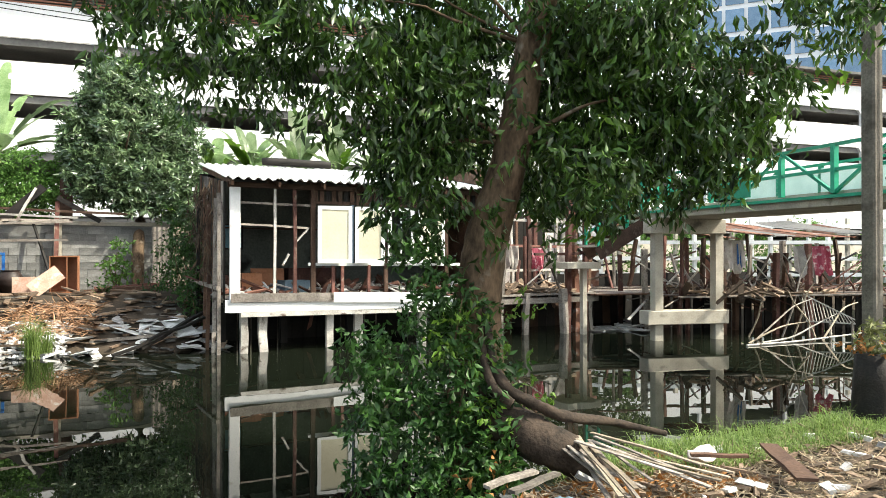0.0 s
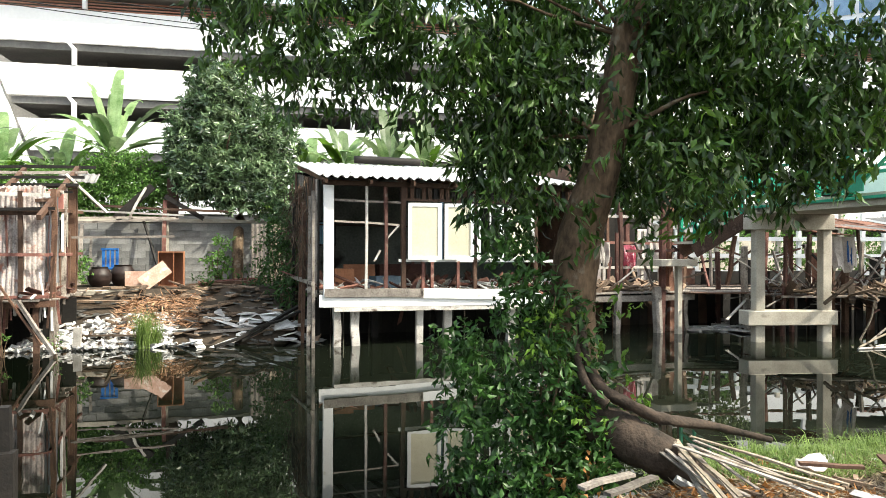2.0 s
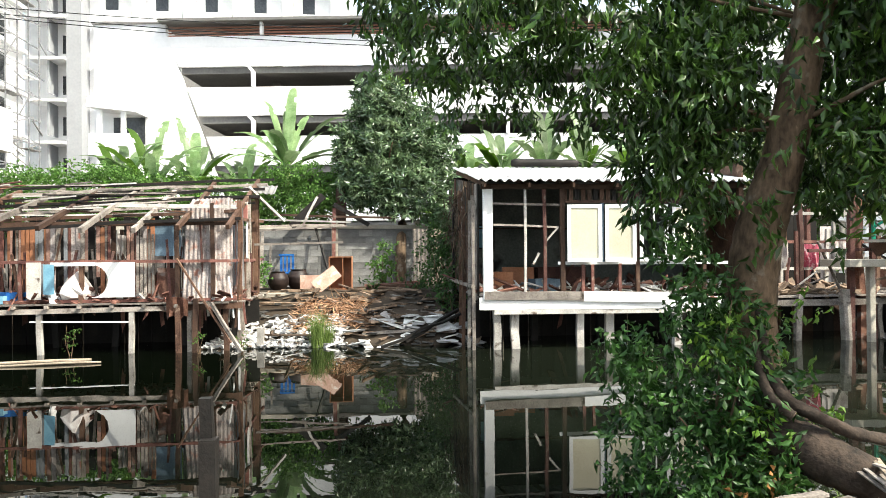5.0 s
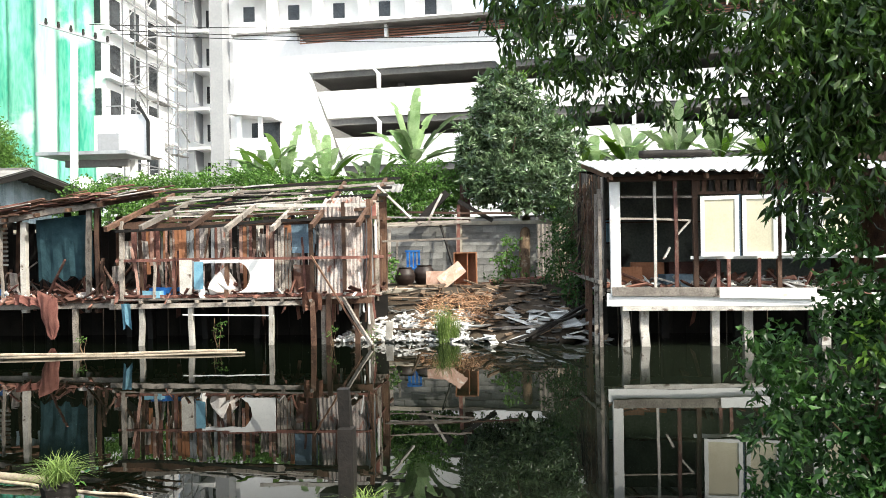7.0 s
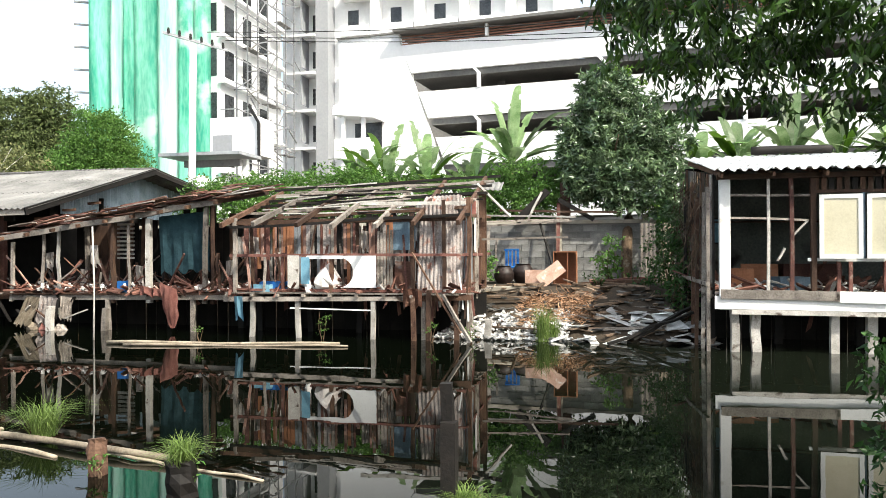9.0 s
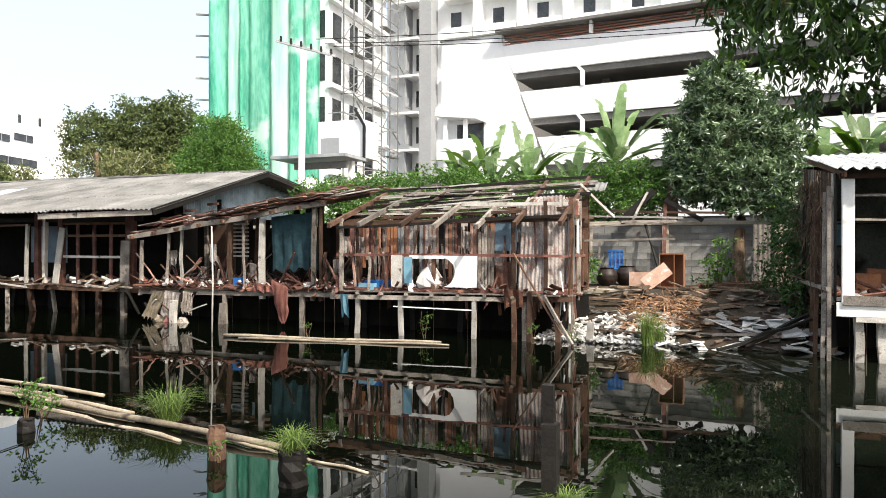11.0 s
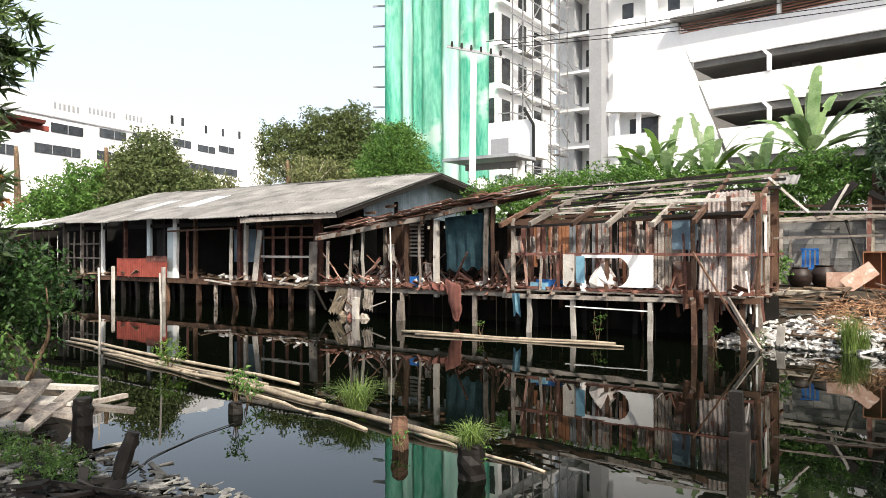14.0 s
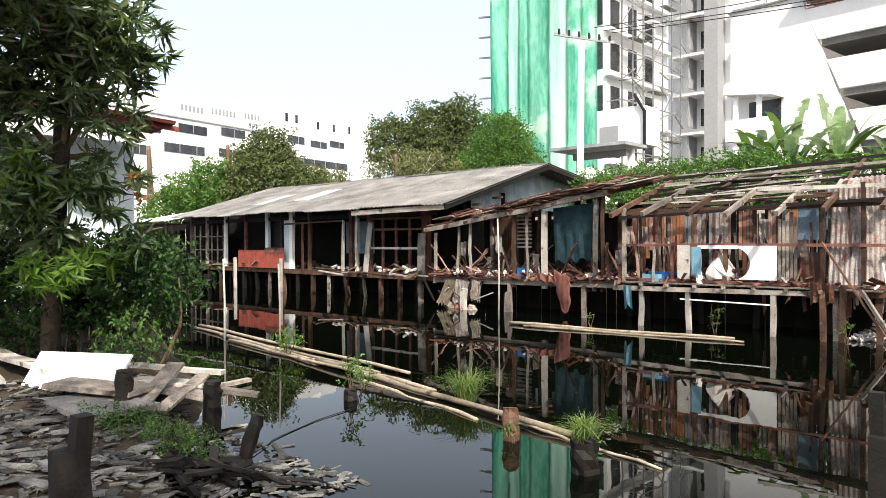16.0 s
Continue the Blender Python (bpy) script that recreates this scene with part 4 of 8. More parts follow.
while y < 18.3:
    w = U(0.12, 0.2)
    stick("floor_board", (-14.9 + U(-0.2, 0.2), y + w / 2, LZ), (-8.5 + U(-0.2, 0.1), y + w / 2, LZ + 0.04), w - 0.02, WOOD_BROWN, lean, 0.03, 0.0, 2)
    y += w
for x, top, w, mat in ((-14.95, 2.2, 0.1, WOOD_GREY), (-14.0, 2.4, 0.08, WOOD_GREY), (-13.55, 2.5, 0.09, WOOD_PALE), (-11.95, 2.65, 0.12, WOOD_BROWN), (-10.95, 2.75, 0.17, WOOD_PALE), (-9.45, 3.05, 0.13, WOOD_GREY), (-9.25, 3.05, 0.10, WOOD_BROWN), (-11.5, 2.6, 0.07, WOOD_GREY), (-9.05, 1.9, 0.08, WOOD_BROWN)):
    stick("post", (x, 15.42, LZ - (0.2 if w > 0.09 else 0)), (x + U(-0.06, 0.06), 15.42, top), w * 0.72, mat, lean, None, 0.02, 5)
for x, y in ((-14.3, 17.4), (-13.0, 17.6), (-12.4, 17.2), (-11.2, 17.8), (-10.0, 18.0)):
    stick("post", (x, y, LZ), (x + U(-0.1, 0.1), y, 2.9), 0.09, rnd.choice([WOOD_BROWN, WOOD_GREY, WOOD_DARK]), lean)
# the slipped roof: a sloping front beam with broken red-brown boards on it
stick("eave_beam", (-15.2, 15.25, 2.28), (-9.0, 15.35, 3.12), 0.09, WOOD_GREY, lean, 0.13, 0.02, 6)
for k in range(90):
    t = U(0, 1)
    x, z, y = -15.0 + 6.0 * t, 2.36 + 0.82 * t, 15.3 + abs(rnd.gauss(0, 0.7))
    L = U(0.4, 1.6)
    stick("roof_board", (x, y, z + 0.06 + (y - 15.3) * 0.16 + U(-0.02, 0.05)), (x + L * 0.97, y + U(-0.25, 0.25), z + 0.07 + L * 0.134 + (y - 15.3) * 0.16 + U(-0.03, 0.06)), U(0.08, 0.17), rnd.choice([WOOD_RED, WOOD_RED, WOOD_BROWN, WOOD_BROWN, RUST, WOOD_PALE]), lean, 0.025, 0.01)
for k in range(75):
    t = U(0, 0.97)
    x, z, y = -15.0 + 6.0 * t, 2.36 + 0.82 * t, U(15.15, 16.2)
    L = U(0.3, 1.1)
    z += 0.05 + (y - 15.2) * 0.25 + U(0, 0.16)
    stick("roof_board", (x, y, z), (x + L, y + U(-0.2, 0.2), z + L * 0.134 + U(-0.08, 0.08)), U(0.06, 0.16), rnd.choice([WOOD_RED, WOOD_RED, WOOD_BROWN, WOOD_BROWN, SLAT_PINK, WOOD_GREY]), lean, 0.022, 0.01)
for k in range(9):
    t = k / 8
    stick("rafter", (-15 + 6 * t, 15.1, 2.27 + 0.82 * t), (-15 + 6 * t + U(-0.3, 0.3), 18.2, 2.95 + 0.6 * t), 0.06, WOOD_BROWN, lean, 0.08)
for k in range(27):
    t = k / 26
    x, z = -15.0 + 6.1 * t, 2.38 + 0.82 * t
    if rnd.random() > 0.1:
        stick("roof_plank", (x, 15.2 + U(-0.1, 0.2), z + U(-0.02, 0.04)), (x + U(-0.1, 0.1), 17.9, z + 0.42), U(0.2, 0.26), rnd.choice([WOOD_BROWN, WOOD_RED, RUST, WOOD_DARK]), lean, 0.025)
net = cloth((-10.78, 15.56, 2.80), (1.35, 0, 0.12), (0.03, 0.05, -1.42), 14, 10, 0.022, 3, 0.05)
part("hanging_net", net, TEAL_NET, lean, "dark teal netting hung in the opening")
for x in np.arange(-14.8, -9, 0.2):
    if rnd.random() > 0.1:
        part("back_slat", box((x, 17.6, 0.9), (x + 0.19, 17.63, U(2.5, 3.2))), rnd.choice([SHADE_BLACK, WOOD_BROWN, SHADE_BLACK]), lean)
for k in range(75):
    x = U(-14.9, -8.7)
    a = Vector((x, U(15.4, 16.6), LZ + U(0, 0.2)))
    stick("broken_lath", a, a + Vector((U(-0.9, 0.9), U(-0.4, 0.5), U(0.05, 0.9))), U(0.025, 0.07), rnd.choice([SLAT_PINK, WOOD_RED, WOOD_RED, WOOD_BROWN, WOOD_BROWN, WOOD_GREY, WOOD_DARK]), lean, U(0.02, 0.04))
scraps("lean_to_rubble", SCRAP_RED, 760, in_room(-14.9, -8.5, 15.3, 17.4, LZ + 0.05), 0.13, "heap of broken red-brown boards on the deck", "debris", 0.04, 0.4)
scraps("lean_to_litter", PALE_PLASTIC, 180, in_room(-14.9, -8.5, 15.25, 16.6, LZ + 0.10), 0.075, "pale rags, paper and plaster bits on the deck", "litter", 0.06, 0.7, None, 1.6)
crate(-11.75, 15.6, LZ + 0.05, 0.3, 0.3, 0.28, BLUE, "blue plastic bucket-like crate in the rubble", "crate", 15)
shawl = solid("salmon_cloth", cloth((-11.1, 15.22, 1.12), (0.75, 0.03, -0.12), (0.05, -0.06, -0.2), 9, 4, 0.05, 1), CLOTH_ORANGE, "salmon cloth draped over the deck edge", "cloth")
bag_net = bmesh.new()
rows_c = []
for j in range(13):
    v = j / 12
    half = 0.24 * math.sqrt(max(0.0, 1 - max(0.0, v - 0.45) ** 2 / 0.31)) * (1 - 0.25 * v)
    rows_c.append([bag_net.verts.new((-10.25 + 0.10 * v + half * s + 0.015 * math.sin(j * 1.3 + s * 4), 15.16 - 0.10 * math.cos(s * 1.5) * math.sin(math.pi * min(1, v + 0.15)) + 0.02 * math.sin(s * 9 + j * 0.5), 1.12 - 0.10 * s * (1 - v) - 1.02 * v))
                   for s in np.linspace(-1, 1, 11)])
for j in range(12):
    for i in range(10):
        bag_net.faces.new((rows_c[j][i], rows_c[j][i + 1], rows_c[j + 1][i + 1], rows_c[j + 1][i]))
bmesh.ops.solidify(bag_net, geom=bag_net.faces[:], thickness=0.008)
solid("hanging_cloth", bag_net, CLOTH_ORANGE, "salmon cloth sagging over the deck edge like a pouch", "cloth", smooth=True)
# tangle of sacks and broken boards at the lean-to's left end, down to the water
for k in range(16):
    x = U(-14.7, -13.0)
    a = Vector((x, U(15.0, 15.4), U(-0.1, 0.4)))
    stick("fallen_board", a, a + Vector((U(-0.6, 0.6), U(-0.2, 0.2), U(0.15, 0.75))), U(0.04, 0.11), rnd.choice([WOOD_GREY, WOOD_PALE, WOOD_BROWN, WOOD_DARK]), lean, 0.03)


def crumple(x, y, z, r, flat, seed):
    """A slumped, creased bundle."""
    bm = bmesh.new()
    bmesh.ops.create_icosphere(bm, subdivisions=3, radius=r, matrix=Matrix.Translation((x, y, z)) @ Matrix.Diagonal((1.25, 0.8, flat, 1)))
    for v in bm.verts:
        p = v.co * (2.2 / r) + Vector((seed * 3.1, 0, 0))
        v.co += v.normal * r * (0.55 * noise.noise(p * 0.5) + 0.28 * abs(noise.noise(p)) - 0.1)
    return bm


for k, (x, z, r) in enumerate(((-14.05, 0.02, 0.15), (-13.7, 0.02, 0.13), (-13.25, 0.0, 0.14))):
    part("sack", crumple(x, 15.15, z, r, U(0.9, 1.3), k), (BAMBOO, CLOTH_ORANGE, WOOD_GREY)[k], lean, "slumped torn sack")
for k, (x, w, h, lean_x) in enumerate(((-14.35, 0.42, 0.72, -0.12), (-13.95, 0.5, 0.68, 0.10), (-13.35, 0.34, 0.55, 0.12))):
    part("torn_sack", cloth((x, 15.28, 0.84), (w, 0.02, -0.06), (lean_x, -0.30 + 0.05 * k, -h), 13, 9, 0.035, 60 + k, 0.08), (BAMBOO, PINK_SHEET, WOOD_GREY)[k], lean, "torn tan sacking draped from the deck to the water")
stick("stub", (-13.45, 15.0, -0.4), (-13.4, 15.0, 0.6), 0.16, WOOD_PALE, lean, 0.12, 0.01, 4)
stick("stub", (-12.1, 15.25, -0.4), (-12.05, 15.25, 0.55), 0.12, WOOD_GREY, lean, 0.10, 0.01, 4)
for k, (x, y, z, r) in enumerate(((-10.9, 15.5, 0.98, 0.13), (-9.6, 15.6, 1.02, 0.14), (-9.15, 15.5, 1.02, 0.12), (-12.9, 15.5, 0.96, 0.11), (-11.4, 15.35, 0.96, 0.10))):
    solid("rag_bundle", crumple(x, y, z, r, 0.7, k + 20), PINK_SHEET if k % 2 else SLAT_PINK, "crumpled pale rag bundle on the rubble deck", "rags", "rag bundles", smooth=False)
for k in range(9):
    part("louvre_slat", box((-12.55, 16.35, 1.75 + k * 0.11), (-12.05, 16.38, 1.80 + k * 0.11)), WOOD_PALE, lean)
# pale rags caught on the posts of the shed and the lean-to
for k, (x, z) in enumerate(((-14.1, 1.9), (-13.3, 1.5), (-12.6, 2.1), (-11.6, 1.6), (-9.2, 1.7), (-8.9, 2.3))):
    part("rag", cloth((x, 15.5 + U(-0.1, 0.5), z), (U(0.12, 0.3), 0.03, U(-0.05, 0.05)), (U(-0.06, 0.06), 0.02, -U(0.3, 0.6)), 6, 6, 0.06, 20 + k), CLOTH_MIX, lean, "faded pale rag")
for k, (x, z) in enumerate(((-8.2, 2.3), (-7.6, 1.9), (-5.4, 2.4), (-4.7, 2.0), (-4.4, 1.6), (-3.7, 2.2), (-3.5, 1.7))):
    part("rag", cloth((x, 15.0 + U(-0.1, 0.5), z), (U(0.12, 0.3), 0.03, U(-0.05, 0.05)), (U(-0.06, 0.06), 0.02, -U(0.3, 0.7)), 6, 6, 0.06, 40 + k), CLOTH_MIX, shed, "faded pale rag")

# ---------------------------------------------------------------- long house
lh = thing("long_house", (-23, 16.2, 0.0), "long timber stilt house with grey corrugated roof and open bays", "house")
GX, EY, RY, BY = -14.45, 15.3, 20.6, 25.0       # gable end, front eave, ridge, back eave
EZ, RZ, BZ, FZ = 3.06, 4.62, 3.95, 0.85
for x in np.arange(-31.5, -15.9, 0.95):
    stick("stilt", (x + U(-0.2, 0.2), 16.2 + U(-0.1, 0.1), -0.5), (x, 16.2, FZ), U(0.08, 0.15), rnd.choice([WOOD_GREY, WOOD_BROWN, WOOD_DARK]), lh, None, 0.01, 4)
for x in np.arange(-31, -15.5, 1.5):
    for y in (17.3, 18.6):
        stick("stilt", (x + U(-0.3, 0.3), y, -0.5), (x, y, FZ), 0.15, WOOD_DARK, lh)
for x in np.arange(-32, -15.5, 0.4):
    part("underfloor_board", box((x, 17.9, -0.4), (x + U(0.37, 0.4), 17.93, FZ)), SHADE_BLACK, lh)
stick("deck_beam", (-32, 16.15, FZ - 0.06), (-15.6, 16.15, FZ - 0.1), 0.08, WOOD_BROWN, lh, 0.14)
for y in np.arange(16.1, 19.2, 0.25):
    part("floor_board", box((-32, y, FZ), (-15.5, y + 0.235, FZ + 0.04)), WOOD_BROWN, lh)
for k in range(9):
    x = -20.9 + k * 0.62
    stick("loose_plank", (x, 15.75 + U(-0.1, 0.2), FZ + 0.05 - 0.02 * (k % 3)), (x + U(0.9, 1.9), 15.85 + U(-0.15, 0.1), FZ + U(-0.08, 0.05)), 0.14, rnd.choice([WOOD_GREY, WOOD_PALE, WOOD_BROWN]), lh, 0.035)
# roof of many corrugated sheets, the far part stepped down and paler
for r in range(3):
    for k in range(17):
        x1 = GX + 0.15 - k * 1.0
        t0, t1 = r / 3 - 0.01, (r + 1) / 3 + 0.02
        sag = 0.03 * math.sin(k * 0.9)
        p0 = (x1 - 1.03, EY + (RY - EY) * t0, EZ + (RZ - EZ) * t0 + 0.012 * r + 0.008 * (k % 2) + sag)
        part("roof_sheet", corrugated(p0, (1.05, 0, 0), (0, (RY - EY) * (t1 - t0), (RZ - EZ) * (t1 - t0)), 0.175, 0.026, 1), ZINC if (k, r) in ((9, 1), (12, 1)) else FIBRE, lh)
for k in range(8):
    part("roof_sheet", corrugated((GX - 0.9 - 2 * k - 1.05, RY, RZ - 0.01), (2.1, 0, 0), (0, BY - RY, BZ - RZ), 0.175, 0.026, 2), FIBRE, lh)
for k in range(4):
    part("roof_sheet", corrugated((-35.6 + k * 1.05, EY - 0.1, 2.94), (1.08, 0, 0), (0, 3.4, 0.62), 0.175, 0.026, 2), FIBRE_WHITE, lh, "newer pale roof sheet")
stick("ridge_cap", (GX + 0.1, RY, RZ + 0.03), (-31.5, RY, RZ + 0.02), 0.3, FIBRE, lh, 0.05, 0.0, 2)
stick("bargeboard", (GX + 0.12, EY - 0.1, EZ - 0.09), (GX + 0.12, RY, RZ - 0.06), 0.04, WOOD_DARK, lh, 0.2, 0.0, 2)
stick("bargeboard", (GX + 0.12, RY, RZ - 0.06), (GX + 0.12, BY + 0.2, BZ - 0.1), 0.04, WOOD_DARK, lh, 0.2, 0.0, 2)
stick("eave_board", (GX + 0.1, EY + 0.03, EZ - 0.09), (-18.7, EY + 0.03, EZ - 0.16), 0.035, WOOD_GREY, lh, 0.15, 0.0, 2)
# gable of blue-grey corrugated zinc over a dark band
for k in range(20):
    y0 = 17.6 + k * 0.33
    ym = y0 + 0.17
    top = min(EZ + (RZ - EZ) * (ym - EY) / (RY - EY), RZ + (BZ - RZ) * (ym - RY) / (BY - RY)) - 0.10
    part("gable_sheet", corrugated((GX - 0.9, y0, 3.05), (0, 0.345, 0), (0, 0, top - 3.05), 0.115, 0.03, 1), BLUE_ZINC, lh, "blue-grey corrugated gable sheet")
part("gable_wall", box((GX - 1.1, 17.4, 0.9), (GX - 1.07, 24.6, 3.6)), SHADE_BLACK, lh)
for k, (y, z) in enumerate(((16.0, 3.02), (17.0, 3.3), (18.0, 3.55))):
    stick("outrigger", (GX - 0.3, y, z - 0.2), (GX + 0.1, y, z - 0.18), 0.07, WOOD_BROWN, lh)
# front wall: posts, window grids, doors and boards from right to left
for x, w, mat in ((-16.05, 0.34, WOOD_RED), (-18.75, 0.2, WOOD_RED), (-19.75, 0.16, WOOD_RED), (-19.45, 0.10, WOOD_PALE), (-22.2, 0.12, WOOD_BROWN), (-23.35, 0.22, WHITE_PAINT), (-24.0, 0.12, WOOD_DARK), (-25.0, 0.2, PALE_BLUE_WALL), (-26.6, 0.12, WOOD_RED), (-28.2, 0.12, WHITE_PAINT), (-29.8, 0.10, WOOD_GREY), (-31.2, 0.12, WOOD_GREY)):
    stick("post", (x, 16.2, FZ), (x, 16.2, EZ - 0.02 + 0.15), w, mat, lh, 0.12, 0.008, 4)
stick("post", (-16.1, 16.02, FZ - 0.15), (-16.1, 16.05, 2.2), 0.34, WOOD_GREY, lh, 0.04, 0.0, 3, "split weathered boards over the corner post")
stick("post", (-18.75, 15.95, FZ - 0.05), (-18.62, 16.1, 2.6), 0.22, WOOD_PALE, lh, 0.04, 0.0, 3, "leaning split plank")
for x in (-18.1, -17.45, -16.8):
    stick("mullion", (x, 16.2, FZ), (x, 16.2, 2.75), 0.09, rnd.choice([WOOD_PALE, WOOD_RED]), lh, 0.06)
for z in (1.72, 2.35, 2.72):
    stick("transom", (-18.7, 16.18, z), (-16.1, 16.18, z), 0.05, WOOD_PALE if z < 2 else WOOD_BROWN, lh, 0.07)
for x in np.arange(-31.0, -28.4, 0.5):
    stick("mullion", (x, 16.25, 1.0), (x, 16.25, 2.7), 0.05, WOOD_GREY, lh)
for z in (1.6, 2.2):
    stick("transom", (-31.2, 16.22, z), (-28.2, 16.22, z), 0.05, WOOD_GREY, lh)
stick("head_beam", (-32, 16.2, 2.85), (-15.6, 16.2, 2.85), 0.08, WOOD_DARK, lh, 0.14)
stick("head_beam", (-23.3, 15.8, 2.62), (-19.6, 15.8, 2.68), 0.06, WOOD_BROWN, lh)
stick("post", (-22.1, 15.8, FZ), (-22.1, 15.8, 2.65), 0.07, WOOD_RED, lh)
stick("post", (-19.75, 15.8, FZ - 0.1), (-19.7, 15.8, 2.7), 0.08, WOOD_PALE, lh)
part("green_board", box((-21.5, 17.4, 1.5), (-19.9, 17.43, 2.7)), BLUE_SHEET, lh, "teal painted inner boarding")
# back wall coloured near-black in place of the room's shade
part("inner_wall", box((-35, 19.2, 0.85), (-15.2, 19.25, 3.6)), SHADE_BLACK, lh, "near-black inner wall, room shade in its colour")
part("door_leaf", box((-24.6, 16.25, FZ), (-23.7, 16.29, 2.7)), SHADE_BLACK, lh)
part("wall_board", box((-23.9, 16.22, FZ), (-23.45, 16.25, 2.8)), PALE_BLUE_WALL, lh)
part("balustrade", corrugated((-26.9, 16.0, 0.90), (3.3, 0, 0), (0, 0, 0.72), 0.12, 0.012, 1), RED_PANEL, lh, "dark red painted sheet balustrade")
part("balustrade", corrugated((-24.9, 15.98, 1.5), (1.3, 0, 0), (0, 0, 0.22), 0.12, 0.012, 1), WOOD_RED, lh)
for x in (-26.9, -23.6):
    stick("water_post", (x, 15.85, -0.4), (x, 15.85, 1.3), 0.10, WOOD_PALE, lh)
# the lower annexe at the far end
part("inner_wall", box((-36.2, 18.5, 0.3), (-31.9, 18.55, 3.45)), SHADE_BLACK, lh, "near-black annexe wall, room shade in its colour")
part("end_wall", box((-36.3, 15.7, 0.3), (-36.24, 18.5, 2.95)), WOOD_DARK, lh)
part("floor_board", box((-36.2, 16.1, 0.8), (-32.05, 18.5, 0.86)), WOOD_BROWN, lh)
part("underfloor_board", box((-36.2, 17.2, -0.4), (-32.05, 17.23, 0.8)), SHADE_BLACK, lh)
for x in (-35.9, -35.2, -34.5, -33.8, -33.1, -32.5):
    stick("mullion", (x, 16.2, 0.86), (x, 16.2, 2.85), 0.07, rnd.choice([WOOD_RED, WOOD_GREY]), lh)
    stick("stilt", (x, 16.3, -0.5), (x, 16.3, 0.8), 0.1, WOOD_BROWN, lh)
for z in (1.5, 2.1, 2.8):
    stick("transom", (-36.1, 16.18, z), (-32.1, 16.18, z), 0.06, WOOD_BROWN, lh)
scraps("long_house_litter", PALE_PLASTIC, 26, in_room(-21, -16, 15.75, 17.0, FZ + 0.06), 0.12, "pale rubbish along the long house floor", "litter", 0.08, 0.4, None, 1.5)
scraps("long_house_boards", SCRAP_WOOD, 90, in_room(-31, -15.6, 16.0, 18.0, FZ + 0.06), 0.25, "broken boards inside the long house", "debris", 0.05, 0.3)
dish = bmesh.new()
add_tube(dish, [Vector((-15.75, 25.8, 0.9)), Vector((-15.75, 25.8, 4.4))], [0.05, 0.05], 8)
bmesh.ops.create_uvsphere(dish, u_segments=24, v_segments=12, radius=0.5, matrix=Matrix.Translation((-15.75, 25.7, 4.5)))
for v in [q for q in dish.verts if q.co.z > 3.8 and abs(q.co.y - 25.8) > 0.06 or q.co.z > 4.4]:
    v.co.y = 25.7 + (v.co.y - 25.7) * 0.3
solid("satellite_dish", dish, WHITE_PAINT, "round white dish behind the roof", "dish", smooth=True)

# ---------------------------------------------------------------- terrace between shed and white house
tw = thing("garden_wall", (-1.5, 21.0, 0.9), "grey cinder block garden wall with mortar joints", "wall", "", "structure")
part("wall_core", box((-16, 21.02, 0.6), (9, 21.14, 2.7)), MORTAR, tw)
for x in np.arange(-16, 9.1, 2.45):
    part("pier", box((x - 0.09, 20.94, 0.6), (x + 0.09, 21.16, 2.95)), CONCRETE, tw)
part("coping", box((-16, 20.97, 2.70), (9, 21.17, 2.80)), CONCRETE, tw)
edge = solid("terrace_edge", box((-3.9, 18.1, 0.75), (1.9, 18.25, 1.0), None, 0.02), CONCRETE, "low concrete kerb along the terrace", "kerb", "", "structure")

cab = thing("cabinet", (-1.0, 18.8, 1.02), "orange-brown plywood cabinet without doors", "cabinet")
for nm, lo, hi in (("side_panel", (-1.33, 18.65, 1.03), (-1.31, 19.1, 1.9)), ("side_panel", (-0.75, 18.65, 1.03), (-0.72, 19.1, 1.9)), ("top_panel", (-1.31, 18.65, 1.87), (-0.75, 19.1, 1.9)),
                   ("bottom_panel", (-1.31, 18.65, 1.03), (-0.75, 19.1, 1.06)), ("back_panel", (-1.31, 19.08, 1.06), (-0.75, 19.1, 1.87)), ("divider", (-0.98, 18.66, 1.06), (-0.96, 19.08, 1.87))):
    part(nm, box(lo, hi), ORANGE_PLY, cab)
m = Matrix.Translation((-1.38, 18.42, 1.32)) @ Matrix.Rotation(radians(52), 4, "Y") @ Matrix.Rotation(radians(-12), 4, "X")
solid("loose_cabinet_door", box((-0.18, -0.012, -0.36), (0.18, 0.012, 0.36), m), PALE_PLY, "pale cabinet door leaning on the cabinet", "door")
solid("plywood_sheet", box((-2.06, 18.58, 1.02), (-1.55, 18.6, 1.42)), PALE_PLY, "orange plywood board standing on the terrace", "board")
for x, y, r, h in ((-2.75, 19.6, 0.28, 0.5), (-2.25, 19.9, 0.3, 0.55)):
    prof = ((0.0, 0.62), (0.12, 0.78), (0.35, 1.0), (0.6, 1.02), (0.82, 0.82), (0.93, 0.66), (1.0, 0.74))
    solid("clay_jar", tube([(x, y, 1.0 + h * a) for a, _ in prof], [r * b for _, b in prof], 20, 0.0, 3), CLAY, "dark glazed round-bellied water jar on the terrace", "jar", "jars by the wall", smooth=True)
chair = thing("plastic_chair", (-2.6, 20.3, 1.0), "blue plastic chair by the block wall", "chair")
part("seat", box((-2.85, 20.1, 1.42), (-2.4, 20.5, 1.47), None, 0.01), BLUE, chair)
for sx in (-2.83, -2.45):
    for sy in (20.12, 20.46):
        stick("leg", (sx, sy, 1.0), (sx, sy, 1.42), 0.04, BLUE, chair, None, 0, 2)
for k in range(4):
    part("back_slat", box((-2.82 + k * 0.11, 20.47, 1.47), (-2.75 + k * 0.11, 20.5, 1.95)), BLUE, chair)
